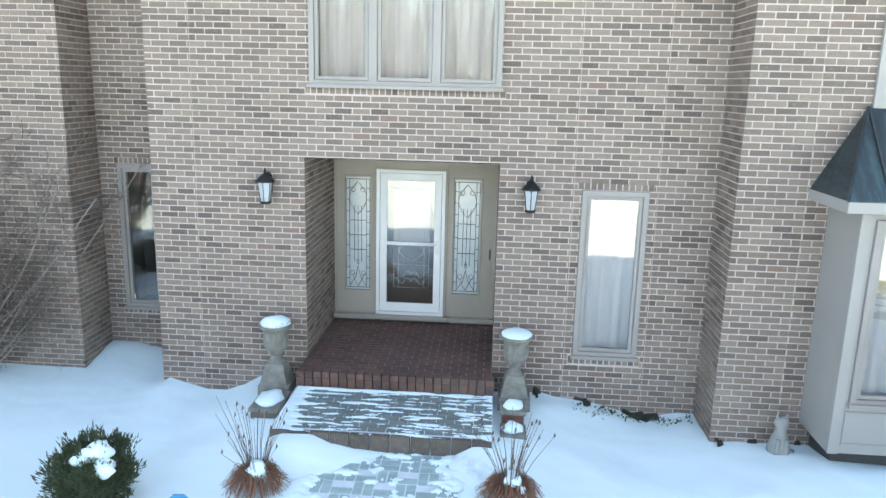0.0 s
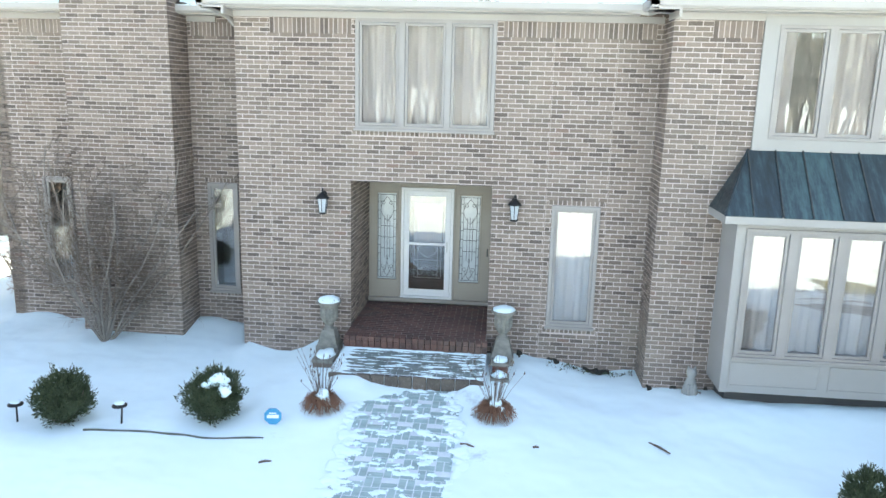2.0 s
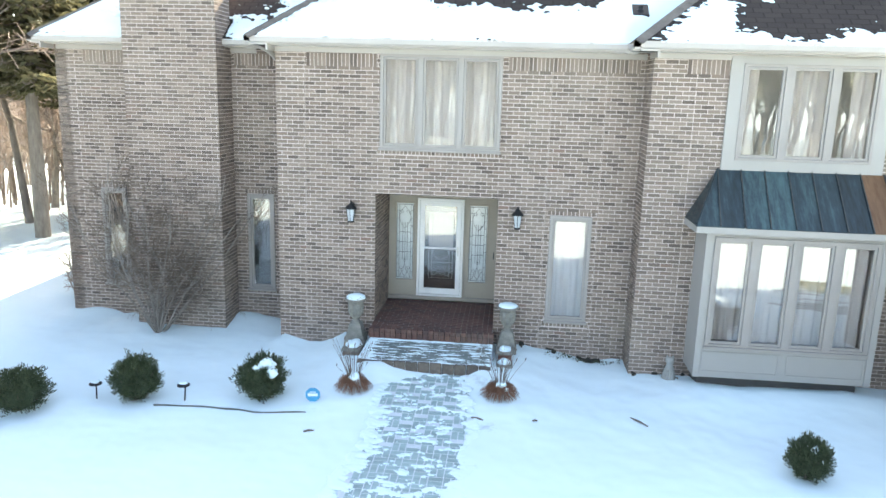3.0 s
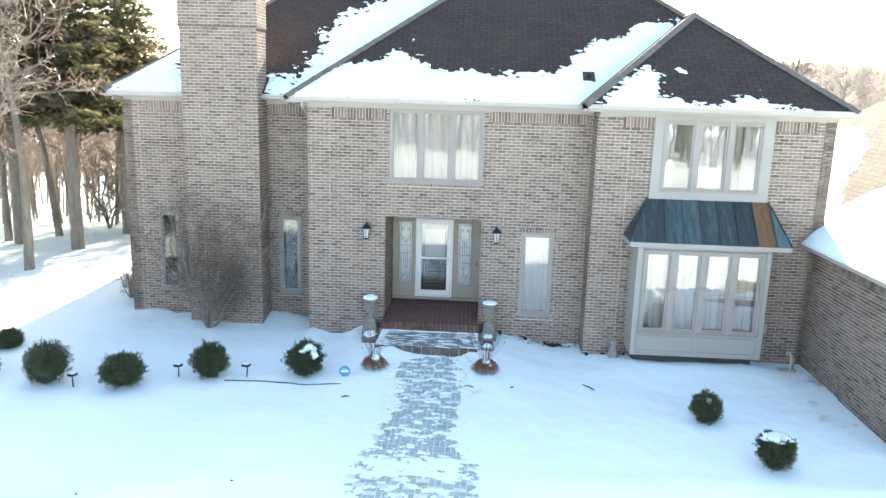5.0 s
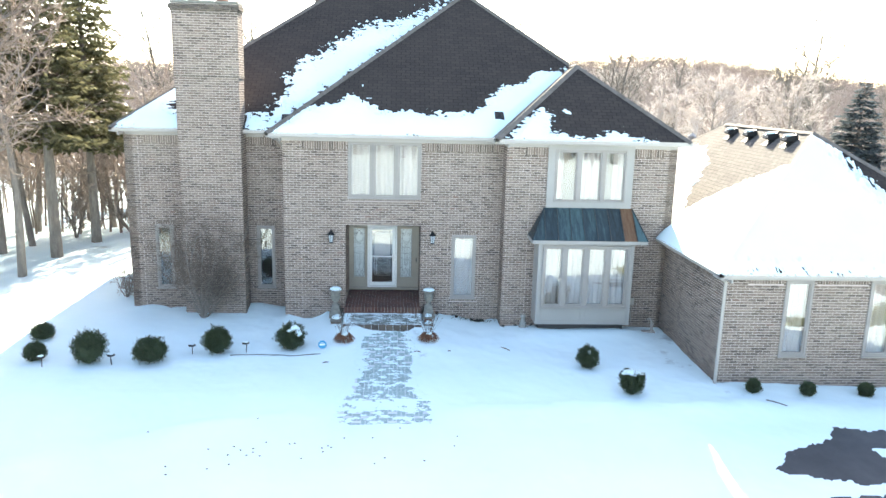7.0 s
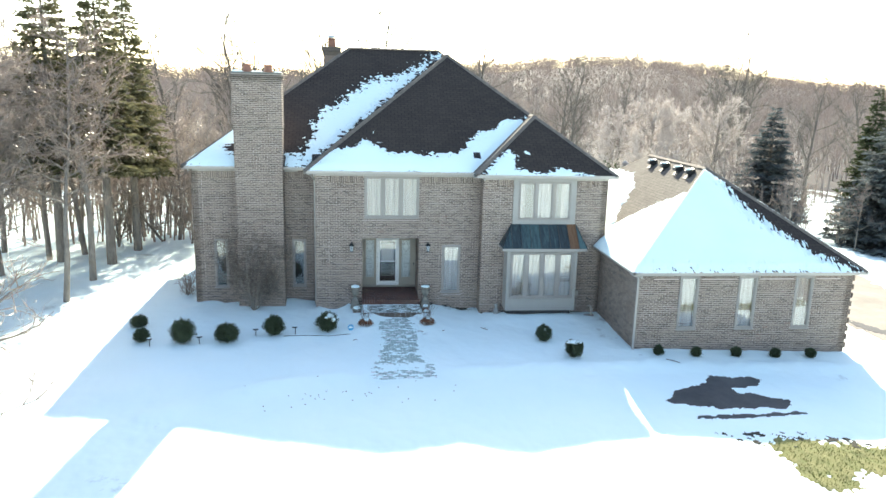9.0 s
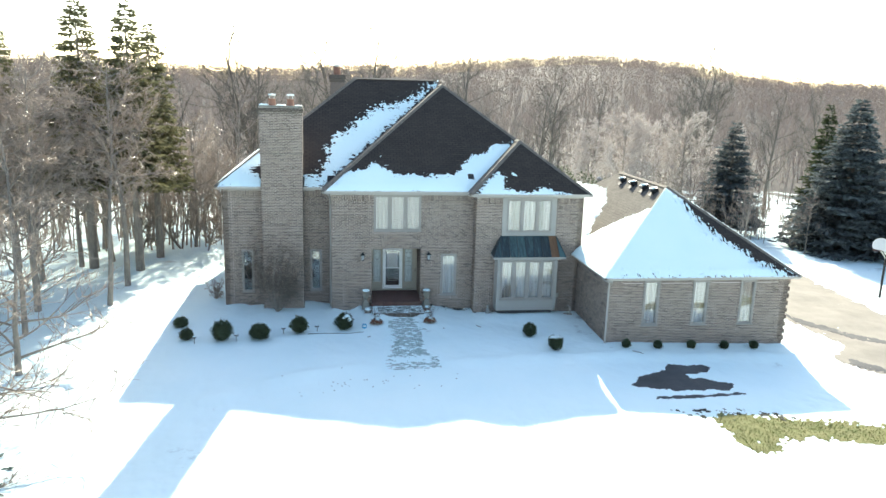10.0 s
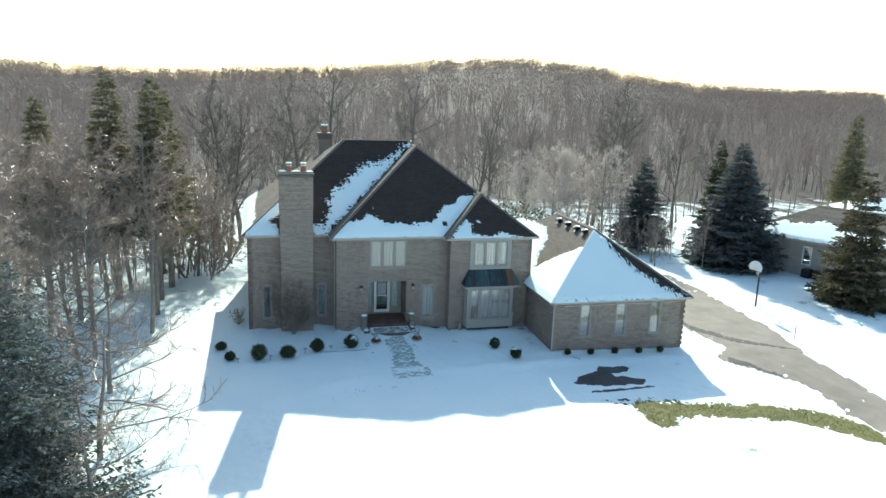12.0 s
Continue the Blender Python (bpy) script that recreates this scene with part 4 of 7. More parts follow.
for s, t, b, w in ((0, RT[0], RB[0], (3.94, -0.722, 2.82)), (1, RT[1], RB[1], (7.42, -0.722, 2.82))):
    part("panel", Geo().prism([w, b, t] if s == 0 else [b, w, t], (0.012 if s == 0 else -0.012, 0, 0)), M["patina"], bayroof)
    part("seam", Geo().tube([t, b], [0.018, 0.018], 5), M["patina"], bayroof)

# entry wall, sidelights and storm door
DY = 1.64
side_l, side_r, door_o = (-1.52, -1.155, 0.82, 2.49), (0.055, 0.43, 0.82, 2.49), (-1.06, -0.068, 0.50, 2.616)
g = holed("x", DY, DY + 0.1, -1.68, 0.674, 0.38, 2.912, [side_l, side_r, door_o])
entry = part("entry_wall", g, M["trim"], house, "taupe painted entry surround with leaded sidelights")
for a, b in ((-1.68, -1.64), (-1.10, -1.06), (-0.068, -0.03), (0.63, 0.674)):
    part("moulding", Geo().box(a, b, DY - 0.02, DY - 0.001, 0.50, 2.86), M["trim"], entry, bevel=0.006)
part("moulding", Geo().box(-1.68, 0.674, DY - 0.035, DY - 0.002, 2.70, 2.75), M["trim"], entry, bevel=0.006)
part("threshold", Geo().box(-1.68, 0.674, DY - 0.10, DY - 0.001, 0.40, 0.47).box(-1.14, 0.01, DY - 0.16, DY - 0.1, 0.43, 0.49), M["trim"], entry, bevel=0.006)
for h in (side_l, side_r):
    x0, x1, z0, z1 = h
    s = holed("x", DY - 0.016, DY - 0.001, x0 - 0.03, x1 + 0.03, z0 - 0.03, z1 + 0.03, [h])
    sl = part("sidelight", s, M["trim"], house, "leaded glass sidelight with tulip pattern", bevel=0.004)
    pn = part("pane", Geo().box(x0, x1, DY + 0.03, DY + 0.036, z0, z1), M["lead_glass"], sl, "pale leaded glass")
    c = Geo()
    w, y = x1 - x0, DY + 0.024
    R = 0.0045
    line = lambda pts: c.tube([(x0 + u * w, y, z0 + v * (z1 - z0)) for u, v in pts], [R] * len(pts), 4)
    for u in (0.03, 0.16, 0.84, 0.97):
        line([(u, 0.02), (u, 0.98)])
    for v in (0.02, 0.98):
        line([(0.03, v), (0.97, v)])
    for v in (0.10, 0.2, 0.3, 0.4, 0.5, 0.6, 0.7, 0.8, 0.9):
        line([(0.03, v), (0.16, v)]), line([(0.84, v), (0.97, v)])
    for v in (0.36, 0.49, 0.62):
        line([(0.16, v), (0.84, v)])
    for u in (0.36, 0.5, 0.64):
        line([(u, 0.25), (u, 0.75)])
    for s in (-1, 1):
        line([(0.5 + s * 0.34 * math.sin(t * 0.8), 0.98 - 0.02 - 0.22 * t / 3) for t in np.linspace(0, 3.9, 10)])
        for bx, bz, sc in ((0.5 + s * 0.2, 0.88, 1.0), (0.5 + s * 0.22, 0.14, 1.0), (0.5, 0.24, 0.5)):
            line([(bx + 0.10 * sc * math.sin(t) * (1 if t < 1.6 else 0.85), bz + 0.045 * (t / 3 - 0.3)) for t in np.linspace(0, 3, 8)])
            line([(bx - 0.10 * sc * math.sin(t), bz + 0.045 * (t / 3 - 0.3)) for t in np.linspace(0, 3, 8)])
        line([(0.5, 0.03), (0.5 + s * 0.13, 0.08), (0.5 + s * 0.22, 0.13)])
        line([(0.5 + s * 0.34, 0.03), (0.5 + s * 0.1, 0.11), (0.5, 0.21)])
    part("came", c, M["came"], sl, "dark lead cames")
# storm door
x0, x1, z0, z1 = door_o
f = Geo()
f.box(x0, x0 + 0.05, DY - 0.05, DY + 0.04, z0, z1).box(x1 - 0.05, x1, DY - 0.05, DY + 0.04, z0, z1).box(x0 + 0.05, x1 - 0.05, DY - 0.05, DY + 0.04, z1 - 0.05, z1).box(x0, x1, DY - 0.08, DY + 0.04, z0 - 0.03, z0 + 0.02)
storm = part("storm_door", f, M["white"], house, "white storm door with two glass lights", bevel=0.005)
g = Geo()
a, b, p, q = x0 + 0.055, x1 - 0.055, z0 + 0.025, z1 - 0.055
g = holed("x", DY - 0.035, DY - 0.002, a, b, p, q, [(a + 0.10, b - 0.10, p + 0.13, 1.52), (a + 0.10, b - 0.10, 1.57, q - 0.10)])
leaf = part("door_leaf", g, M["white"], storm, bevel=0.006)
for lo, hi in ((p + 0.13, 1.52), (1.57, q - 0.10)):
    pn = part("pane", Geo().box(a + 0.10, b - 0.10, DY - 0.022, DY - 0.017, lo, hi), M["glass"], storm, "reflective storm door glass")
    pn.visible_shadow = False
part("handle", Geo().box(b - 0.075, b - 0.045, DY - 0.05, DY - 0.035, 1.40, 1.60).tube([(b - 0.06, DY - 0.05, 1.545), (b - 0.06, DY - 0.085, 1.545), (b - 0.17, DY - 0.085, 1.55)], [0.008] * 3, 6), M["steel"], leaf, "brushed nickel lever handle")
inner = Geo().box(x0 + 0.02, x1 - 0.02, DY + 0.13, DY + 0.17, 0.5, z1)
idoor = part("entry_door", inner, M["door_wood"], house, "dark entry door with leaded glass, seen through the storm door")
c = Geo()
cx, y = (x0 + x1) / 2, DY + 0.122
R = 0.007
for u in (-0.26, 0.26, -0.19, 0.19):
    c.tube([(cx + u, y, 0.85), (cx + u, y, 2.3)], [R] * 2, 4)
for v in (0.85, 1.2, 2.3):
    c.tube([(cx - 0.26, y, v), (cx + 0.26, y, v)], [R] * 2, 4)
for s in (-1, 1):
    for z in (0.95, 1.05):
        c.tube([(cx + s * t * 0.09, y, z + 0.05 * math.sin(t * 3)) for t in np.linspace(0, 2.8, 9)], [R] * 9, 4)
    c.tube([(cx + s * 0.18 * math.sin(t), y, 1.25 + 0.3 * t / 3) for t in np.linspace(0, 3.1, 10)], [R] * 10, 4)
    c.tube([(cx + s * 0.24 * math.cos(t), y, 2.02 + 0.22 * math.sin(t)) for t in np.linspace(0, 1.57, 8)], [R] * 8, 4)
part("came", c, M["steel"], idoor, "bright metal cames")
part("pane", Geo().box(cx - 0.26, cx + 0.26, DY + 0.126, DY + 0.129, 1.55, 2.3), M["curtain"], idoor, "pale door light")
part("letter_slot", Geo().box(0.575, 0.60, DY - 0.03, DY - 0.002, 1.35, 1.50), M["came"], entry)
# ---- snow on the roofs ----
def sd_poly(x, y, pts):
    """Signed distance to a polygon, positive inside."""
    inside, best, k = False, 1e9, len(pts)
    for i in range(k):
        (ax, ay), (bx, by) = pts[i], pts[(i + 1) % k]
        dx, dy = bx - ax, by - ay
        t = clamp(((x - ax) * dx + (y - ay) * dy) / (dx * dx + dy * dy + 1e-12), 0, 1)
        best = min(best, math.hypot(x - ax - t * dx, y - ay - t * dy))
        if (ay > y) != (by > y) and x < (bx - ax) * (y - ay) / (by - ay) + ax:
            inside = not inside
    return best if inside else -best


def roof_snow(zf, poly, keep, rag=0.25, step=0.045, thick=0.07, seed=1, along_x=False, grain=0.0, dash=0.0, label="wind-worn snow on the dark shingles"):
    """A snow sheet on a roof slope: zf(x, y) its height, poly its rough outline in plan, keep(x, y) > 0 the slope's own bounds.
    Its edge is torn along the shingle courses; grain breaks it up into crystals drawn down the slope, dash into thin strips along the courses."""
    xs, ys = [p[0] for p in poly], [p[1] for p in poly]
    x0, x1, y0, y1 = min(xs) - 0.4, max(xs) + 0.4, min(ys) - 0.4, max(ys) + 0.4
    nxs, nys = int((x1 - x0) / step) + 1, int((y1 - y0) / step) + 1
    val = {}
    for j in range(nys + 1):
        for i in range(nxs + 1):
            x, y = x0 + i * step, y0 + j * step
            d = sd_poly(x, y, poly)
            if -1.6 < d < 1.6:
                u, v = (y, x) if along_x else (x, y)
                row = math.floor(v / 0.112)
                course = noise.fractal(Vector((u * 7.0 + 3.7 * math.sin(row * 12.9), row * 1.9, seed + 0.5)), 0.5, 2.2, 4) + 0.7 * noise.noise(Vector((row * 7.7, seed, 0.4)))
                spike = noise.noise(Vector((u * 2.6 + seed, v * 0.55, seed * 2.0))) + 0.5 * noise.noise(Vector((u * 8.0 + seed, v * 0.8, seed * 3.0)))
                d += rag * (0.35 * noise.fractal(Vector((x * 2.2 + seed * 5, y * 2.2, seed)), 0.8, 2.1, 5) + 0.75 * course + 0.65 * spike)
                if grain:
                    d += grain * noise.fractal(Vector((u * 15.0, v * 4.5, seed * 1.3)), 0.5, 2.2, 3)
                if dash:
                    d += dash * noise.fractal(Vector((u * 5.0, v * 21.0, seed * 2.3)), 0.6, 2.1, 3)
            val[i, j] = min(d, keep(x, y))
    g, ids = Geo(), {}

    def vid(i, j):
        if (i, j) not in ids:
            x, y = x0 + i * step, y0 + j * step
            ids[i, j] = len(g.v)
            g.v.append((x, y, zf(x, y) + 0.010 + thick * smoothstep(0, 0.3, val[i, j])))
        return ids[i, j]

    def cut(a, b):
        """The point where the edge of the snow crosses the grid line from a to b."""
        key = (a, b) if a < b else (b, a)
        if key not in ids:
            p, q = val[key[0]], val[key[1]]
            t = clamp(p / (p - q), 0.02, 0.98)
            x, y = x0 + step * (key[0][0] + (key[1][0] - key[0][0]) * t), y0 + step * (key[0][1] + (key[1][1] - key[0][1]) * t)
            ids[key] = len(g.v)
            g.v.append((x, y, zf(x, y) + 0.003))
        return ids[key]

    for j in range(nys):
        for i in range(nxs):
            c = [(i, j), (i + 1, j), (i + 1, j + 1), (i, j + 1)]
            loop = []
            for k in range(4):
                a, b = c[k], c[(k + 1) % 4]
                if val[a] > 0:
                    loop.append(vid(*a))
                if (val[a] > 0) != (val[b] > 0):
                    loop.append(cut(a, b))
            if len(loop) >= 3:
                g.f.append(tuple(loop))
    ob = part("roof_snow", g, M["snow"], smooth=True)
    return tagged(ob, label, "snow", kind="stuff")


def over(d):
    """Keeps the full depth of the snow up to a hip, and ends it there."""
    return d + 0.4 if d > -0.01 else d


zB = lambda x, y: EAVE + SLOPE * (y + 0.43)
zA = lambda x, y: EAVE + SLOPE * (y - 0.77)
zC = lambda x, y: EAVE + SLOPE * (y + 1.15)
zC_left = lambda x, y: EAVE + SLOPE * (x - 2.8)
in_B = lambda x, y: min((x + 4.0) - (y + 0.43) - 0.05, (ER - x) - (y + 0.43), y + 0.46, max(2.8 - x, zB(x, y) - min(zC(x, y), zC_left(x, y), EAVE + SLOPE * (ER - x))) * 1.2)
roof_snow(zB, [(-4.2, -0.6), (4.2, -0.6), (5.9, 2.3), (5.0, 2.3), (4.3, 2.1), (3.9, 1.62), (3.3, 1.5), (2.85, 1.0), (2.3, 0.5), (0.8, 0.36), (-0.6, 0.40), (-1.1, 0.85), (-1.6, 1.0), (-2.3, 0.68), (-3.0, 0.42)], in_B, 0.16, 0.04, seed=2, dash=0.14)
roof_snow(zB, [(-1.26, 1.35), (-1.16, 1.35), (-1.14, 1.62), (-1.22, 1.62)], in_B, 0.12, 0.025, 0.02, seed=4)
in_A = lambda x, y: min((x - WL) - (y - 0.77), y - 0.74, (y - 0.77) - max(0.0, x + 4.0) - 0.02 if x > -4.0 else 9, 9 if not (CX0 - 0.05 < x < CX1 + 0.05 and y < CB + 0.1) else -1)
roof_snow(zA, [(-4.05, 0.7), (2.2, 7.1), (1.6, 6.9), (0.7, 6.05), (0.0, 5.75), (-0.5, 5.45), (-0.75, 5.6), (-1.0, 5.35), (-1.45, 5.45), (-1.7, 4.95), (-2.1, 4.75), (-2.5, 4.2), (-2.8, 3.9), (-3.4, 3.5), (-3.75, 2.8), (-3.85, 2.0), (-4.2, 1.25), (-4.95, 1.35), (-5.0, 0.7)], in_A, 0.30, 0.034, 0.05, seed=6, dash=0.42)
roof_snow(zA, [(-9.2, 0.6), (-6.7, 0.6), (-6.7, 1.15), (-7.1, 1.35), (-7.45, 1.62), (-7.0, 1.95), (-6.7, 2.1), (-6.7, 2.9), (-7.6, 2.6)], in_A, 0.12, 0.035, seed=8, dash=0.22)
in_C = lambda x, y: min((x - 2.8) - (y + 1.15) - 0.14, (ER - x) - (y + 1.15), y + 1.18)
roof_snow(zC, [(3.0, -1.3), (7.9, -1.3), (7.5, -1.13), (6.9, -1.06), (6.5, -0.8), (6.15, -0.82), (5.8, -1.06), (5.0, -1.04), (4.5, -0.85), (4.5, -0.1), (4.25, 0.0), (3.8, -0.35)], in_C, 0.10, 0.032, 0.04, seed=9, dash=0.2)
roof_snow(zC, [(4.98, -0.2), (5.2, -0.2), (5.16, -0.11), (5.05, -0.04), (4.95, -0.08)], in_C, 0.08, 0.03, 0.03, seed=10)
zGF = lambda x, y: GE + GS * (y + 5.43)
zGL = lambda x, y: GE + GS * (x - GL)
zGR = lambda x, y: GE + GS * (GR - x)
in_GF = lambda x, y: min(over((x - GL) - (y + 5.43)), (GR - x) - (y + 5.43) - 0.12, y + 5.47)
roof_snow(zGF, [(7.7, -5.6), (16.9, -5.6), (16.0, -5.15), (15.2, -4.7), (14.6, -4.15), (13.95, -3.45), (13.45, -3.05), (13.1, -2.3), (12.85, -1.6), (12.65, -1.0), (12.4, -0.75), (11.7, -0.8), (7.0, -5.3)], in_GF, 0.14, 0.036, 0.09, seed=11, grain=0.42, label="smooth snow sheet on the garage roof")
in_GL = lambda x, y: min(x - GL + 0.04, over((y + 5.43) - (x - GL)), 12.4 - x, 9 if x > 8.43 or y < -0.75 else -1)
roof_snow(zGL, [(7.6, -6.2), (8.6, -5.6), (10.4, -3.6), (10.95, -2.95), (11.3, -2.1), (10.3, -0.9), (9.0, -0.05), (9.6, 1.0), (10.7, 2.4), (11.3, 4.0), (11.3, 6.2), (11.0, 9.0), (8.3, 9.0), (7.7, -0.7)], in_GL, 0.16, 0.06, 0.09, seed=12, along_x=True, label="sunlit snow on the garage roof slope")
roof_snow(zGR, [(17.0, -5.5), (12.6, -1.0), (12.7, -0.4), (14.6, -2.2), (17.1, -4.6)], lambda x, y: min((y + 5.43) - (GR - x) - 0.1, GR - x + 0.03, x - 12.55), 0.12, 0.06, 0.10, seed=14, along_x=True, label="sunlit snow along the far hip of the garage")
zAL = lambda x, y: EAVE + SLOPE * (x - WL)
in_AL = lambda x, y: min(x - WL + 0.02, (y - 0.77) - (x - WL), 14.0 - y)
roof_snow(zAL, [(-9.3, 0.5), (-8.5, 1.2), (-8.2, 3.2), (-8.3, 7.0), (-8.0, 13.6), (-9.3, 14.0)], in_AL, 0.2, 0.1, seed=13, along_x=True)
for x, y, zf in ((-3.62, 1.15, zA), (3.05, 0.28, zB)):
    boot = thing("vent_boot", "dark plumbing vent boot thawed out of the roof snow", "vent", (x, y, zf(x, y)), "plumbing vents")
    part("flange", Geo().prism([(-0.15, -0.14, -0.14 * SLOPE + 0.02), (0.15, -0.14, -0.14 * SLOPE + 0.02), (0.15, 0.14, 0.14 * SLOPE + 0.02), (-0.15, 0.14, 0.14 * SLOPE + 0.02)], (0, 0, 0.07)), M["black"], boot, bevel=0.02)
    part("pipe", Geo().spin([(0.10, 0.0), (0.065, 0.08), (0.045, 0.10), (0.045, 0.15)], 12), M["black"], boot)
# vents on the garage roof
for i, y in enumerate((3.55, 2.1, 0.65, -0.5)):
    x = 11.97
    z = zGL(x, y)
    v = thing("roof_vent", "dark box roof vent capped with snow on tan shingles", "vent", (x, y, z), "roof vents")
    part("base", Geo().prism([(-0.2, -0.2, -0.16), (0.2, -0.2, 0.13), (0.2, 0.2, 0.13), (-0.2, 0.2, -0.16)], (0, 0, 0.03)), M["black"], v)
    part("hood", Geo().prism([(-0.2, -0.18, 0.10), (-0.16, -0.18, 0.20), (0.16, -0.18, 0.30), (0.2, -0.18, 0.15), (0.0, -0.18, 0.02)], (0, 0.36, 0)), M["black"], v, bevel=0.01)
    part("snow_cap", Geo().blob((-0.02, 0, 0.255), (0.17, 0.16, 0.05), i, 10, 0.3), M["snow"], v, smooth=True)
vp = thing("vent_pipe", "pale capped vent pipe on the rear roof", "pipe", (12.0, 7.2, 4.9))
part("pipe", Geo().spin([(0.09, 0), (0.09, 0.55)], 12), M["gutter"], vp)
part("cap", Geo().spin([(0.16, 0.52), (0.17, 0.60), (0.05, 0.72)], 12), M["gutter"], vp)
# rear chimney
rc = part("chimney", Geo().box(-3.70, -2.88, 10.7, 11.6, 8.0, 11.05), M["brick"], house, "small brick chimney behind the ridge")
part("corbelled_head", Geo().box(-3.74, -2.84, 10.66, 11.64, 10.62, 10.80).box(-3.79, -2.79, 10.61, 11.69, 10.801, 11.06), M["dark_brick"], rc, bevel=0.015)
part("flue_pot", Geo().spin([(0.22, 0), (0.19, 0.38), (0.22, 0.40), (0.22, 0.46)], 14, (-3.28, 11.15, 11.06)), M["clay"], rc, "tapered clay flue pot")
part("rain_hood", Geo().spin([(0.10, 11.5), (0.10, 11.56), (0.27, 11.57), (0.26, 11.60)], 14, (-3.28, 11.15, 0)), M["steel"], rc, "thin metal rain hood")
part("pot_snow", Geo().blob((-3.28, 11.15, 11.61), (0.25, 0.25, 0.06), 2, 10, 0.2), M["snow"], rc, smooth=True)

# ---- porch, steps and walk ----
FLOOR, LAND = 0.38, 0.19
PL, PW = 0.2047, 0.098
paver_mesh = {}
for key, mat, length in (("red", "porch_brick", 1), ("red_half", "porch_brick", 0.5), ("land", "landing_brick", 1), ("land_half", "landing_brick", 0.5), ("grey", "paver", 1)):
    h = 0.005
    me = Geo().box(-PL * length / 2 + h, PL * length / 2 - h, -PW / 2 + h, PW / 2 - h, -0.05, 0.0).mesh("brick")
    me.materials.append(M[mat])
    paver_mesh[key] = me
PAVERS = []  # (parent, mesh key, x, y, z, quarter turn)


def floor_course(parent, key, x0, n, y, z, row):
    """One course of n bricks and a half, the half at the other end in every second row."""
    x = x0
    if row % 2:
        PAVERS.append((parent, key + "_half", x + PL / 4, y, z, 0))
        x += PL / 2
    for i in range(n):
        PAVERS.append((parent, key, x + PL / 2, y, z, 0))
        x += PL
    if not row % 2:
        PAVERS.append((parent, key + "_half", x + PL / 4, y, z, 0))


porch_base = part("porch", Geo().box(-1.68, 0.674, -0.40, 1.72, -0.5, FLOOR - 0.010), M["joint"], house, "dark red brick porch floor under the entrance")
for row in range(20):
    floor_course(porch_base, "red", -1.68, 11, -0.345 + row * PW, FLOOR, row)
for i in range(23):
    w = 2.40 / 23
    a = -1.69 + i * w
    part("brick", Geo().box(a + 0.006, a + w - 0.006, -0.525, -0.402, FLOOR - 0.068, FLOOR + 0.004), M["porch_brick"], porch_base)
    part("brick", Geo().box(a + 0.006, a + w - 0.006, -0.508, -0.41, LAND - 0.02, FLOOR - 0.078), M["porch_brick"], porch_base)
landing = part("landing", Geo().box(-1.66, 0.70, -1.66, -0.51, -0.5, LAND - 0.008), M["packed"], house, "snow-streaked brick landing")
for row in range(11):
    floor_course(landing, "land", -1.66, 11, -0.56 - row * PW, LAND, row)
for i in range(11):
    w = 2.36 / 11
    # riser bricks are darker than the tread
    part("brick", Geo().box(-1.66 + i * w + 0.006, -1.66 + (i + 1) * w - 0.006, -1.69, -1.635, -0.02, LAND + 0.003), M["dark_brick"], landing)


def drift(x0, x1, y0, y1, z, level, seed, sx, sy, step, label, edge=None, thick=0.012):
    """Thin blown snow lying on a flat surface, in streaks."""
    g, ids, val = Geo(), {}, {}
    nxs, nys = int((x1 - x0) / step), int((y1 - y0) / step)
    for j in range(nys + 1):
        for i in range(nxs + 1):
            x, y = x0 + i * step, y0 + j * step
            val[i, j] = noise.fractal(Vector((x * sx + 0.25 * y, y * sy, seed * 1.7)), 0.75, 2.0, 5) - level + (edge(x, y) if edge else 0)

    def vid(i, j):
        if (i, j) not in ids:
            x, y = x0 + i * step, y0 + j * step
            ids[i, j] = len(g.v)
            zz = z(x, y) if callable(z) else z
            g.v.append((x, y, zz + (0.003 + thick * smoothstep(0, 0.5, val[i, j]) if val[i, j] > 0 else -0.004)))
        return ids[i, j]

    for j in range(nys):
        for i in range(nxs):
            if sum(val[i + a, j + b] > 0 for a in (0, 1) for b in (0, 1)) >= 2:
                g.f.append((vid(i, j), vid(i + 1, j), vid(i + 1, j + 1), vid(i, j + 1)))
    return tagged(part("snow_drift", g, M["snow"], smooth=True), label, "snow", kind="stuff")


drift(-1.66, 0.70, -1.68, -0.53, LAND, 0.34, 3, 2.2, 17.0, 0.016, "thin blown snow streaks on the brick landing",
      lambda x, y: 1.2 * smoothstep(0.35, 0.0, x + 1.66) + 0.5 * smoothstep(0.15, 0.0, 0.70 - x) + 0.8 * smoothstep(0.14, 0.0, -0.52 - y))
# front walk of paired pavers in basket weave
bed, bids = Geo(), {}
for j in range(58):
    for i in range(33):
        if walk_in(-1.95 + 0.1 * i + 0.05, -7.3 + 0.1 * j + 0.05) > 0.3:
            for q in ((i, j), (i + 1, j), (i + 1, j + 1), (i, j + 1)):
                if q not in bids:
                    bids[q] = len(bed.v)
                    x, y = -1.95 + 0.1 * q[0], -7.3 + 0.1 * q[1]
                    bed.v.append((x, y, ground_base(x, y) - 0.0185))
            bed.f.append((bids[i, j], bids[i + 1, j], bids[i + 1, j + 1], bids[i, j + 1]))
walk_base = tagged(part("walk_bed", bed, M["packed"]), "snow filled bed of the front walk pavers", "path", kind="structure")
CELL = 0.206
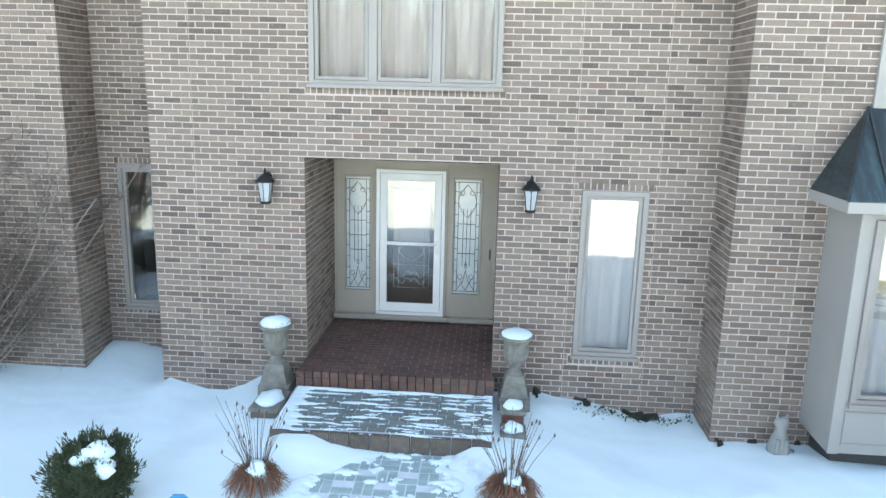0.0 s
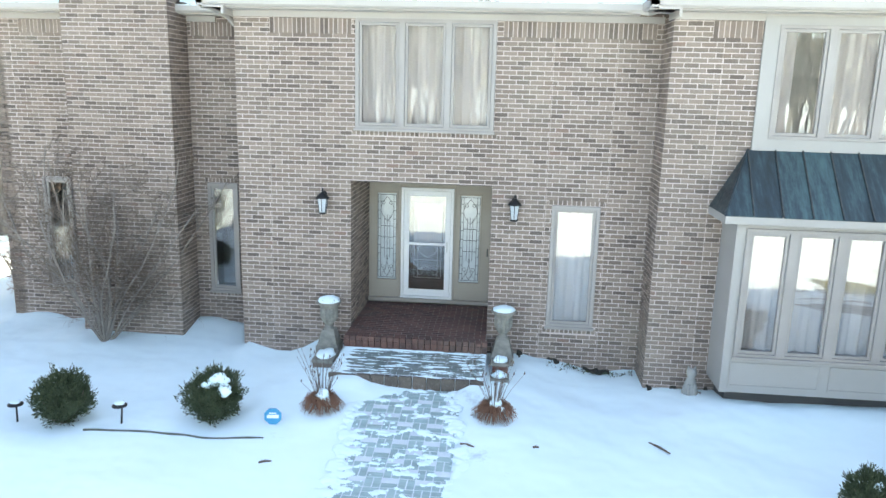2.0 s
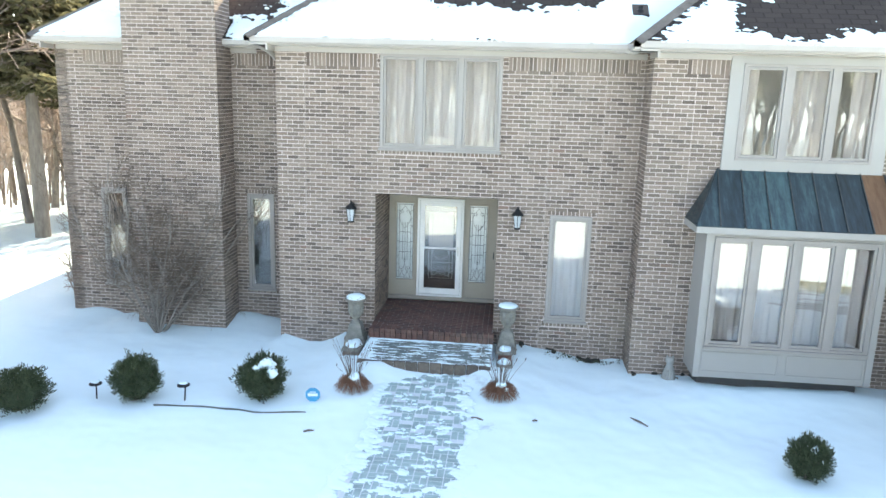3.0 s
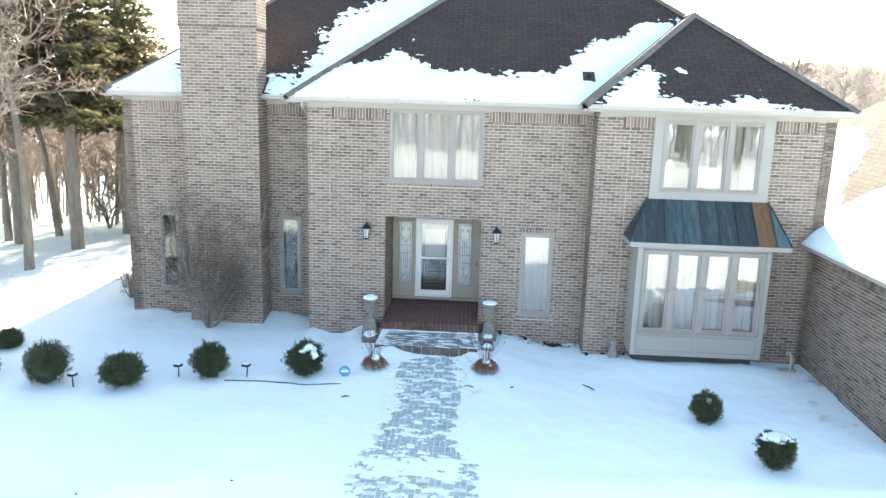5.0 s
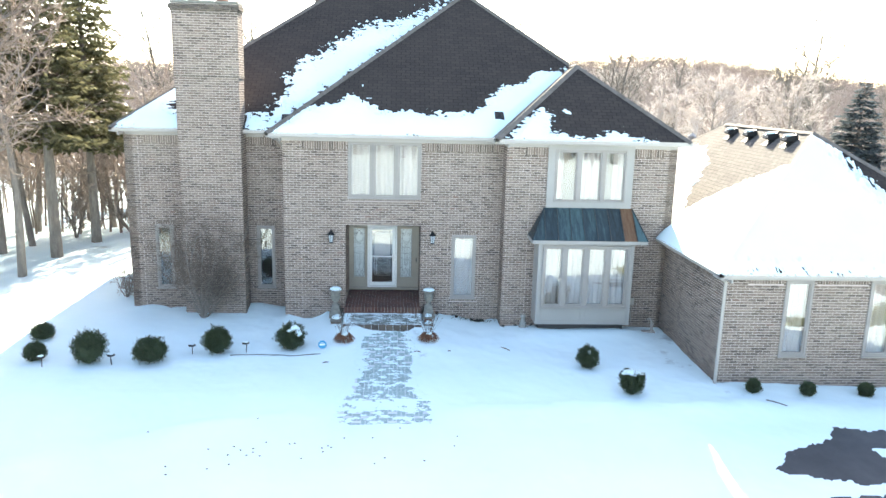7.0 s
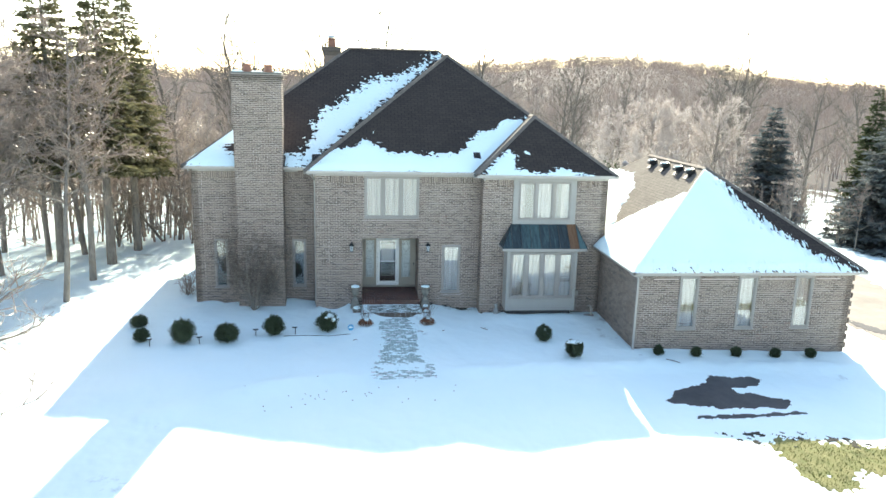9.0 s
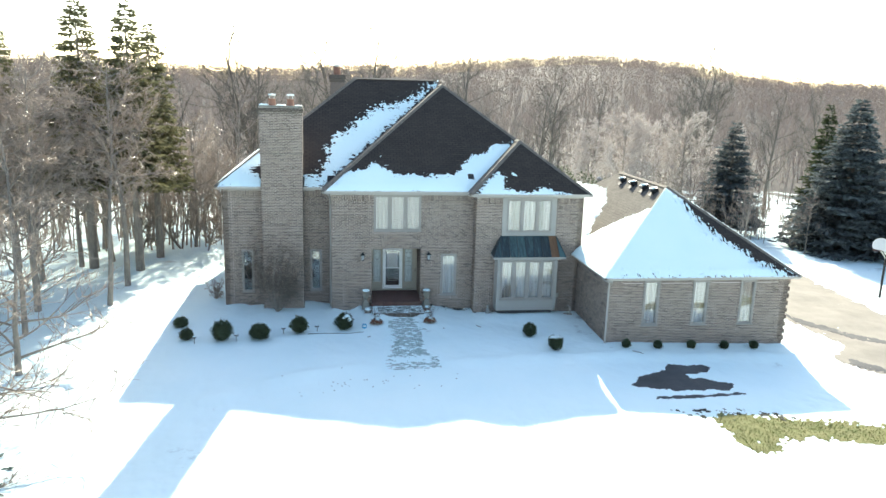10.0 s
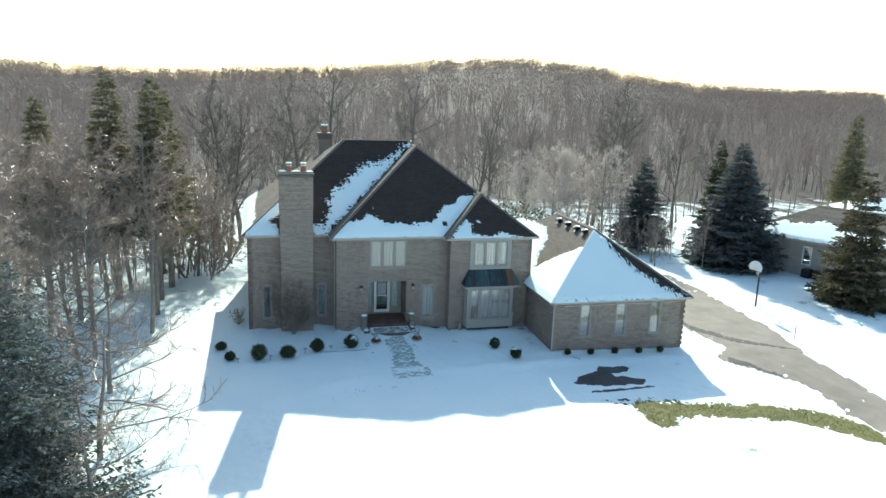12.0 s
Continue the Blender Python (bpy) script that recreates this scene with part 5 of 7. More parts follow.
for j in range(27):
    for i in range(-5, 6):
        cx, cy = -0.33 + i * CELL, -1.72 - j * CELL
        if walk_in(cx, cy) < 0.6:
            continue
        z = ground_base(cx, cy) - 0.015
        for s in (-1, 1):
            if (i + j) % 2:
                PAVERS.append((walk_base, "grey", cx, cy + s * CELL / 4, z, 0))
            else:
                PAVERS.append((walk_base, "grey", cx + s * CELL / 4, cy, z, 1))


def walk_snow(x, y):
    """How far trodden snow covers the walk: over its edges and in a band before its end."""
    u, h = abs(x + 0.33 + 0.08 * math.sin(y * 2.1)), walk_half(y)
    band = math.exp(-((y + 6.22) / 0.30) ** 2) * smoothstep(1.0, 0.7, abs(x + 0.33))
    return 0.8 * smoothstep(h - 0.22, h + 0.1, u) - 3 * smoothstep(h + 0.15, h + 0.4, u) + 1.1 * band + 0.8 * smoothstep(-7.05, -7.25, y) - 0.9 * smoothstep(-7.2, -7.5, y) - 0.10


drift(-1.9, 1.3, -7.5, -1.5, lambda x, y: ground_base(x, y) - 0.012, 0.26, 8, 4.6, 8.5, 0.022, "patchy trodden snow on the front walk", walk_snow, 0.016)


# ---- cheek walls, urns, lamps ----
def cheek(x0, x1, label, steps, mat):
    for (y0, y1, z1) in steps:
        t = thing("cheek_block", label, "wall", ((x0 + x1) / 2, (y0 + y1) / 2, -0.2), "porch cheek blocks")
        w, d = (x1 - x0) / 2, (y1 - y0) / 2
        body = Geo()
        n = max(2, int((z1 + 0.2) / BH))
        h = (z1 + 0.2 - 0.05) / n
        part("core", Geo().box(-w + 0.012, w - 0.012, -d + 0.012, d - 0.012, 0, z1 + 0.17), M["mortar"], t)
        for i in range(n):
            for a, b in (((-w, 0), (0, w)) if i % 2 else ((-w, w),)):
                part("brick", Geo().box(a + 0.005, b - 0.005, -d, d, i * h + 0.005, (i + 1) * h - 0.005), M[mat], t)
        part("coping", Geo().box(-w - 0.015, w + 0.015, -d - 0.015, d + 0.015, z1 + 0.15, z1 + 0.2), M["stone"], t, bevel=0.008)
        part("snow_cap", Geo().blob((0, 0, z1 + 0.2), (w * 0.95, d * 0.9, 0.075), int(y0 * 10), 14, 0.3, z1 + 0.198), M["snow"], t, smooth=True)


cheek(-2.06, -1.74, "low brick cheek block capped with snow beside the steps", [(-1.12, -0.62, 0.16)], "brick")
cheek(0.80, 1.06, "low brick cheek block capped with snow beside the steps", [(-0.92, -0.66, 0.20), (-1.22, -0.96, 0.06)], "red_brick")


def urn(x, y, z, label, mound):
    u = thing("garden_urn", label, "urn", (x, y, z), "urns by the porch")
    part("plinth", Geo().prism([(-0.19, -0.19, 0), (0.19, -0.19, 0), (0.19, 0.19, 0), (-0.19, 0.19, 0)], (0, 0, 0.16)), M["stone"], u, bevel=0.012)
    pd = Geo()
    pd.v = [(-0.17, -0.17, 0.16), (0.17, -0.17, 0.16), (0.17, 0.17, 0.16), (-0.17, 0.17, 0.16), (-0.105, -0.105, 0.42), (0.105, -0.105, 0.42), (0.105, 0.105, 0.42), (-0.105, 0.105, 0.42)]
    pd.f = [(0, 1, 5, 4), (1, 2, 6, 5), (2, 3, 7, 6), (3, 0, 4, 7), (4, 5, 6, 7)]
    part("pedestal", pd, M["stone"], u, bevel=0.01)
    k, prof = 28, [(0.10, 0.42), (0.07, 0.46), (0.065, 0.50), (0.115, 0.56), (0.15, 0.63), (0.155, 0.74), (0.145, 0.80), (0.165, 0.84), (0.205, 0.87), (0.205, 0.90), (0.15, 0.90)]
    b = Geo()
    b.spin(prof, k)
    for i, (r, h) in enumerate(prof):
        if 3 <= i <= 6:
            for j in range(k):
                if j % 2:
                    vx, vy, vz = b.v[i * k + j]
                    b.v[i * k + j] = (vx * 0.93, vy * 0.93, vz)
    part("bowl", b, M["stone"], u, "fluted cast stone bowl", smooth=False)
    part("snow_cap", Geo().blob((0, 0, 0.91), (0.185, 0.185, mound), 3, 18, 0.16, 0.895), M["snow"], u, smooth=True)
    return u


uL = urn(-1.97, -0.36, 0.02, "weathered cast stone urn heaped with uneven snow", 0.075)
uR = urn(0.95, -0.36, 0.02, "weathered cast stone urn under a smooth snow cap", 0.05)
tw = Geo()
rng = random.Random(3)
for i in range(26):
    a = rng.uniform(0, 6.28)
    tw.tube([(0.15 * math.cos(a), 0.15 * math.sin(a), 0.9), (0.22 * math.cos(a), 0.22 * math.sin(a), 0.93 + rng.uniform(-0.03, 0.05)), (0.27 * math.cos(a + 0.1), 0.27 * math.sin(a + 0.1), 0.90 + rng.uniform(-0.1, 0.05))], [0.003, 0.002, 0.001], 3)
part("dead_growth", tw, M["stalk"], uL, "dry stems round the rim", kind="stuff")


def wall_lamp(x, z):
    t = thing("wall_lamp", "black metal carriage lantern on the brick wall", "lamp", (x, -0.01, z), "porch lanterns")
    part("back_plate", Geo().prism([(-0.05, 0, 0.02), (0.05, 0, 0.02), (0.05, 0, 0.24), (0, 0, 0.28), (-0.05, 0, 0.24)], (0, -0.025, 0)), M["black"], t, bevel=0.004)
    part("arm", Geo().tube([(0, -0.02, 0.20), (0, -0.10, 0.24), (0, -0.14, 0.19)], [0.012] * 3, 6), M["black"], t)
    k, cy = 6, -0.14
    ring = lambda r, zz: [(r * math.cos(math.pi / 3 * i + 0.52), cy + r * math.sin(math.pi / 3 * i + 0.52), zz) for i in range(k)]
    top, bot = ring(0.088, 0.17), ring(0.055, -0.07)
    for i in range(k):
        j = (i + 1) % k
        part("glass_pane", Geo().prism([bot[i], bot[j], top[j], top[i]], (0, 0.001, 0)), M["lantern_glass"], t)
        part("corner_bar", Geo().tube([bot[i], top[i]], [0.006, 0.006], 4), M["black"], t)
    part("roof_cap", Geo().spin([(0.115, 0.165), (0.11, 0.185), (0.07, 0.225), (0.03, 0.26), (0.012, 0.275), (0.018, 0.30), (0.004, 0.34)], 12, (0, cy, 0)), M["black"], t)
    part("base_ring", Geo().spin([(0.05, -0.10), (0.066, -0.09), (0.062, -0.065)], 12, (0, cy, 0)), M["black"], t)
    return t


wall_lamp(-2.12, 2.45)
wall_lamp(1.045, 2.46)


# ---- shrubs ----
def leaf_ball(rx, ry, rz, count, seed, size=0.03, flat=None, stems=10):
    """A dense evergreen bush: sprays of short leaves on a lumpy shell, thinner inside."""
    rng, g, st = random.Random(seed), Geo(), Geo()
    for i in range(stems):
        a, e = rng.uniform(0, 6.28), rng.uniform(0.4, 1.3)
        st.tube([(0, 0, 0), (0.4 * rx * math.cos(a), 0.4 * ry * math.sin(a), rz * 0.6 * e), (0.75 * rx * math.cos(a), 0.75 * ry * math.sin(a), rz * 1.3 * e)], [0.014, 0.009, 0.003], 4, False)
    for i in range(count):
        d = Vector((rng.gauss(0, 1), rng.gauss(0, 1), rng.gauss(0.2, 1))).normalized()
        lump = 0.90 + 0.30 * noise.noise(d * 2.3 + Vector((seed, 0, 0))) + 0.26 * noise.noise(d * 5.5 + Vector((0, seed, 0)))
        r = lump * (rng.uniform(0.62, 1.0) ** 0.7)
        p = Vector((d.x * rx * r, d.y * ry * r, rz + d.z * rz * r * (1.15 if d.z > 0 else 1.0)))
        if flat is not None:
            p.z = min(p.z, flat + rng.uniform(-0.03, 0.02))
        if p.z < 0.015:
            continue
        out = (d * 0.75 + Vector((rng.gauss(0, 0.28), rng.gauss(0, 0.28), rng.gauss(0.65, 0.3)))).normalized()
        s = out.cross(Vector((rng.random() - 0.5, rng.random() - 0.5, rng.random() - 0.5))).normalized()
        L, W = size * rng.uniform(0.9, 2.2), size * rng.uniform(0.14, 0.28)
        m = p + out * L * 0.5
        g.poly([p, m + s * W, p + out * L, m - s * W])
    return g, st


def bush(x, y, rx, rz, seed, label, count=2600, flat=None, size=0.032, snow=(), group="yew bushes along the front bed"):
    z = ground_z(x, y)
    t = thing("bush", label, "bush", (x, y, z - 0.02), group)
    g, st = leaf_ball(rx, rx, rz, int(count * 2.6), seed, size, flat)
    part("foliage", g, M["yew"], t, "dark evergreen leaves", kind="stuff")
    part("branching", st, M["stalk"], t, kind="stuff")
    core = Geo().blob((0, 0, rz * 0.95), (rx * 0.70, rx * 0.70, rz * 0.72), seed, 14, 0.5)
    part("inner_growth", core, M["yew"], t)
    for i, (sx, sy, sz, r, h) in enumerate(snow):
        part("snow_clump", Geo().blob((sx, sy, sz), (r, r * 0.8, h), seed + i * 3, 14, 0.6), M["snow"], t, smooth=True)
    return t


yl = "rounded dark green yew bush standing in snow"
bush(-3.03, -2.70, 0.42, 0.36, 11, "rounded dark green yew bush with a snow clump on top", 3400, snow=((0.13, -0.1, 0.66, 0.15, 0.09), (0.24, -0.2, 0.56, 0.09, 0.08), (0.0, -0.2, 0.62, 0.08, 0.05)))
bush(-4.98, -3.12, 0.40, 0.36, 12, yl, 3200)
bush(-6.62, -3.65, 0.47, 0.33, 13, "broad low dark green yew bush standing in snow", 3200)
bush(-8.15, -3.78, 0.46, 0.42, 14, "pointed dark green yew bush standing in snow", 3200)
bush(-9.66, -3.55, 0.30, 0.24, 15, "small dark yew bush half sunk in snow", 1800)
bush(-10.2, -1.95, 0.33, 0.22, 16, "small dark yew bush half sunk in snow", 1800)
bush(5.16, -4.05, 0.30, 0.30, 17, "small upright boxwood with snow specks on open snow", 2200, snow=((0.0, -0.1, 0.5, 0.05, 0.05), (0.1, -0.15, 0.35, 0.04, 0.04)), group="lone shrubs on the lawn")
bush(5.88, -5.65, 0.33, 0.36, 18, "clipped drum shaped boxwood topped with snow", 3000, 0.56, snow=((0, 0, 0.58, 0.27, 0.05),), group="lone shrubs on the lawn")
for i, x in enumerate((9.05, 10.5, 12.05, 13.6, 15.0)):
    bush(x, -5.62, 0.19, 0.17, 20 + i, "small dark boxwood at the foot of the garage wall", 900, size=0.035, group="boxwoods along the garage")


def reed_clump(x, y, seed, label):
    rng = random.Random(seed)
    t = thing("grass_clump", label, "plant", (x, y, ground_z(x, y) - 0.02), "dry clumps by the walk")
    mat, st, hd = Geo(), Geo(), Geo()
    for i in range(420):
        a, r = rng.uniform(0, 6.28), rng.uniform(0.02, 0.13)
        e = rng.uniform(0.2, 0.34)
        c, s = math.cos(a), math.sin(a)
        mat.tube([(r * c * 0.5, r * s * 0.5, rng.uniform(0.05, 0.2)), (r * c + 0.08 * c, r * s + 0.08 * s, rng.uniform(0.14, 0.24)), (e * c, e * s, rng.uniform(0.0, 0.10))], [0.005, 0.004, 0.002], 3, False)
    for i in range(34):
        a, h = rng.uniform(0, 6.28), rng.uniform(0.35, 0.75)
        l = rng.uniform(0.08, 0.45)
        top = Vector((l * math.cos(a), l * math.sin(a), 0.15 + h))
        st.tube([(0.05 * math.cos(a), 0.05 * math.sin(a), 0.1), top * 0.55 + Vector((0, 0, 0.05)), top], [0.0045, 0.0035, 0.002], 3, False)
        if i % 2:
            hd.tube([top, top + Vector((0.01, 0, 0.02)), top + Vector((0.01, 0, 0.05))], [0.004, 0.011, 0.003], 4)
    part("dry_foliage", mat, M["dry"], t, "matted russet leaves", kind="stuff")
    part("dry_stalk_mass", st, M["stalk"], t, "thin dry stalks", kind="stuff")
    part("seed_mass", hd, M["stalk"], t, kind="stuff")
    part("snow_clump", Geo().blob((0.02, -0.05, 0.24), (0.09, 0.08, 0.07), seed, 12, 0.6).blob((0.1, -0.1, 0.16), (0.05, 0.05, 0.05), seed + 1, 10, 0.5), M["snow"], t, smooth=True)


reed_clump(-1.56, -2.42, 31, "cut dry perennial clump with bare stalks and snow")
reed_clump(0.88, -2.35, 32, "russet dry perennial clump with long bare stalks")


def path_light(x, y, tilt):
    t = thing("path_light", "small dark mushroom path light poking from snow", "lamp", (x, y, ground_z(x, y)), "path lights", rz=tilt * 9)
    part("stake", Geo().tube([(0, 0, -0.1), (0.01 * tilt, 0, 0.26)], [0.014, 0.012], 6), M["black"], t)
    part("hood", Geo().spin([(0.02, 0.25), (0.10, 0.255), (0.10, 0.27), (0.05, 0.30), (0.01, 0.31)], 16), M["black"], t)
    part("snow_cap", Geo().blob((0, 0, 0.30), (0.075, 0.075, 0.025), 4, 12, 0.3), M["snow"], t, smooth=True)


for x, y, a in ((-5.66, -3.15, 1), (-4.22, -3.05, 3), (-7.55, -3.9, -2), (-9.25, -4.1, 2)):
    path_light(x, y, a)
sg = thing("yard_sign", "blue octagonal yard sign on a short stake", "sign", (-2.13, -2.88, ground_z(-2.13, -2.9) - 0.07), rz=8)
octa = [(0.125 * math.cos(math.pi / 4 * i + math.pi / 8), 0, 0.19 + 0.125 * math.sin(math.pi / 4 * i + math.pi / 8)) for i in range(8)]
part("plate", Geo().prism(octa, (0, 0.012, 0)), M["sign_blue"], sg)
part("emblem", Geo().box(-0.08, 0.08, -0.004, -0.001, 0.165, 0.215).box(-0.05, 0.05, -0.004, -0.001, 0.23, 0.245), M["white"], sg, "pale emblem bars")
part("stake", Geo().box(-0.012, 0.012, 0.013, 0.022, -0.1, 0.25), M["steel"], sg)
ed = Geo()
pts = [(-4.6 + 2.45 * i / 14, -3.33 + 0.06 * math.sin(i * 0.35) + 0.012 * i) for i in range(15)]
for (ax, ay), (bx, by) in zip(pts, pts[1:]):
    za, zb = ground_z(ax, ay), ground_z(bx, by)
    ed.prism([(ax, ay, za - 0.05), (bx, by, zb - 0.05), (bx, by, zb + 0.022), (ax, ay, za + 0.022)], (0, 0.015, 0))
tagged(part("bed_edging", ed, M["edging"]), "dark plastic lawn edging half buried in snow", "edging")
for x, y, a, l in ((3.09, -2.72, -50, 0.36), (-1.95, -3.75, 20, 0.16), (0.55, -3.1, -20, 0.2), (9.3, -6.35, -45, 0.5), (1.45, -3.0, 10, 0.08)):
    tagged(part("fallen_stick", Geo().tube([(-l / 2, 0, 0.012), (0, 0.01, 0.02), (l / 2, 0, 0.012)], [0.014, 0.016, 0.010], 6), M["stalk"]), "dark fallen stick lying on the snow", "stick").matrix_world = pose(x, y, ground_z(x, y), 0, 0, a)
# cat statue by the bay
st = Geo()
st.spin([(0.11, 0.0), (0.125, 0.03), (0.115, 0.10), (0.085, 0.20), (0.06, 0.27), (0.055, 0.30), (0.075, 0.335), (0.08, 0.37), (0.065, 0.41), (0.02, 0.43)], 16)
st.tube([(-0.045, 0.0, 0.40), (-0.055, 0, 0.47)], [0.03, 0.003], 6).tube([(0.045, 0.0, 0.40), (0.055, 0, 0.47)], [0.03, 0.003], 6)
st.tube([(-0.05, -0.10, 0.0), (-0.045, -0.09, 0.2)], [0.03, 0.025], 6).tube([(0.05, -0.10, 0.0), (0.045, -0.09, 0.2)], [0.03, 0.025], 6)
st.tube([(0.1, 0.05, 0.02), (0.16, 0.0, 0.03), (0.14, -0.08, 0.03)], [0.025, 0.022, 0.012], 6)
so = part("garden_statue", st, M["stone_pale"], None, smooth=True)
so.location = (3.88, -0.95, ground_z(3.88, -0.95) - 0.02)
tagged(so, "pale weathered seated animal statue against the brick wall", "statue")
# meter box and hose stand in the inner corner
mb = thing("meter_box", "small pale utility box on the brick wall", "box", (7.35, -0.72, 0.72))
part("case", Geo().box(-0.07, 0.07, -0.08, -0.008, -0.1, 0.1), M["gutter"], mb, bevel=0.01)
part("conduit", Geo().tube([(0, -0.04, -0.1), (0, -0.04, -0.8)], [0.015, 0.015], 6), M["gutter"], mb)
hs = thing("hose_stand", "pale bent standpipe by the garage corner", "pipe", (7.85, -1.3, ground_z(7.85, -1.3)))
part("pipe", Geo().tube([(0, 0, -0.1), (0, 0, 0.35), (-0.06, 0, 0.45), (-0.14, 0, 0.42)], [0.03, 0.03, 0.028, 0.025], 8), M["gutter"], hs)
part("foot", Geo().box(-0.3, 0.12, -0.08, 0.08, -0.02, 0.05), M["gutter"], hs, bevel=0.01)
part("base", Geo().tube([(0.06, 0.05, 0), (0.08, 0.05, 0.3)], [0.02, 0.02], 6), M["gutter"], hs)
# leafy litter along the wall foot
lit = Geo()
rng = random.Random(9)
for i in range(260):
    x = rng.choice((rng.uniform(1.7, 3.1), rng.uniform(1.9, 3.1)))
    y = -0.10 - abs(rng.gauss(0, 0.10))
    if x > 3.1:
        continue
    z = ground_z(x, y) + 0.01
    a, s = rng.uniform(0, 6.28), rng.uniform(0.015, 0.04)
    lit.poly([(x, y, z), (x + s * math.cos(a), y + s * math.sin(a), z + rng.uniform(0, 0.03)), (x + s * math.cos(a + 1), y + s * math.sin(a + 1), z + rng.uniform(0, 0.05))])
tagged(part("leaf_litter", lit, M["yew"]), "dark ground cover poking out at the wall foot", "plants", kind="stuff")
spk = Geo()
for i in range(30):
    x, y = rng.uniform(-6, 1.5), rng.uniform(-9.5, -7)
    if rng.random() < 0.75:
        x, y = rng.gauss(-2.0, 1.1), -8.3 + 0.25 * rng.gauss(0, 1) + 0.15 * rng.random()
    spk.blob((x, y, ground_z(x, y) + 0.004), (0.025, 0.02, 0.012), i, 6, 0.3)
tagged(part("snow_specks", spk, M["stalk"]), "scattered dark crumbs on the snow", "litter", kind="stuff")
# ---- driveway, grass, thawed patches ----
DRIVE = [(18.3, 12), (18.6, 6), (19.0, 1.0), (19.3, -3), (19.6, -5.2), (18.2, -6.6), (18.0, -7.2), (19.5, -8.3), (20.5, -9.6), (21.5, -11), (21.3, -13.5), (21.7, -15.8), (22.5, -22), (24, -40), (29, -40), (26, -20), (24.9, -12.5), (24.4, -7), (25.2, -3.4), (25.6, 1), (26, 6), (26.2, 12)]
drive_in = lambda x, y: sd_poly(x, y, DRIVE) + 0.30 * fbm(x, y, 0.9, 3) - 0.9 * smoothstep(0.25, 0.5, fbm(x, y, 0.55, 8)) * smoothstep(-5, -8, y) * smoothstep(23, 21, x)
sheet("driveway", M["drive"], 17, 30, -42, 13, 0.22, drive_in, 0.012, "sun-bleached asphalt driveway cleared of snow beside the garage", "driveway", "structure")
WET = [[(19.2, -0.4), (20.2, -2.0), (21.4, -3.9), (24.2, -5.7), (24.4, -6.15), (21.0, -4.6), (19.6, -2.6), (19.0, -1.0)], [(18.9, -6.7), (19.6, -7.3), (20.8, -9.2), (20.6, -9.6), (19.3, -8.1), (18.5, -7.3)]]
sheet("meltwater", M["asphalt"], 17.5, 25, -10.5, 0.2, 0.11, lambda x, y: min(max(sd_poly(x, y, w) for w in WET) + 0.22 * fbm(x, y, 1.6, 14), drive_in(x, y) - 0.1), 0.018, "dark wet runs of meltwater across the pale drive", "patch", "structure")
BLOB = [(7.9, -9.0), (8.6, -8.3), (9.5, -8.0), (10.2, -7.35), (12.1, -7.5), (11.6, -8.0), (10.6, -8.2), (10.7, -8.5), (12.3, -9.0), (11.8, -9.5), (9.2, -9.5)]
sheet("thawed_patch", M["asphalt"], 7, 13.5, -10.2, -6.8, 0.06, lambda x, y: sd_poly(x, y, BLOB) + 0.12 * fbm(x, y, 2.2, 4), 0.012, "bare wet asphalt showing through the snow", "patch", "structure")
STREAK = [(8.5, -9.95), (9.3, -9.9), (12.3, -9.75), (12.3, -9.9), (9.4, -10.15), (8.5, -10.1)]
sheet("thawed_streak", M["asphalt"], 8, 12.8, -10.5, -9.4, 0.05, lambda x, y: sd_poly(x, y, STREAK) + 0.10 * fbm(x, y, 3.0, 6), 0.012, "thin wet streak thawed through the snow", "patch", "structure")
GRASS = [(9.4, -11.5), (11, -11.2), (12.7, -11.5), (15.5, -11.9), (18.6, -12.5), (20.6, -13.5), (21.5, -14.6), (21.6, -17.2), (20.4, -16.6), (19.0, -15.0), (17.5, -14.0), (15, -13.6), (13, -13.1), (11.8, -13.1), (11.4, -13.8), (10.4, -13.9), (9.9, -13.0), (10.1, -12.0)]
grass_in = lambda x, y: sd_poly(x, y, GRASS) + 0.26 * fbm(x, y, 1.4, 7) + 0.30 * fbm(x, y, 4.5, 17) - 0.08
turf = sheet("thawed_lawn", M["soil"], 8.5, 23, -18, -10.6, 0.08, grass_in, 0.012, "strip of thawed lawn along the drive", "grass", "structure")
blades, rng = Geo(), random.Random(21)
for i in range(26000):
    x, y = rng.uniform(9.2, 22), rng.uniform(-17.6, -11)
    if grass_in(x, y) < rng.uniform(-0.05, 0.25):
        continue
    z, a, h = ground_z(x, y), rng.uniform(0, 6.28), rng.uniform(0.03, 0.09)
    w = 0.012
    c, s = math.cos(a), math.sin(a)
    n0 = len(blades.v)
    blades.v += [(x - w * c, y - w * s, z), (x + w * c, y + w * s, z), (x + rng.gauss(0, 0.03), y + rng.gauss(0, 0.03), z + h)]
    blades.f.append((n0, n0 + 1, n0 + 2))
tagged(part("grass_blades", blades, M["grass"]), "short winter grass, green and straw", "grass", kind="stuff")


# ---- trees ----
def rand_dir(rng, base, spread):
    d = Vector((rng.gauss(0, 1), rng.gauss(0, 1), rng.gauss(0, 1)))
    return (base + d * spread).normalized()


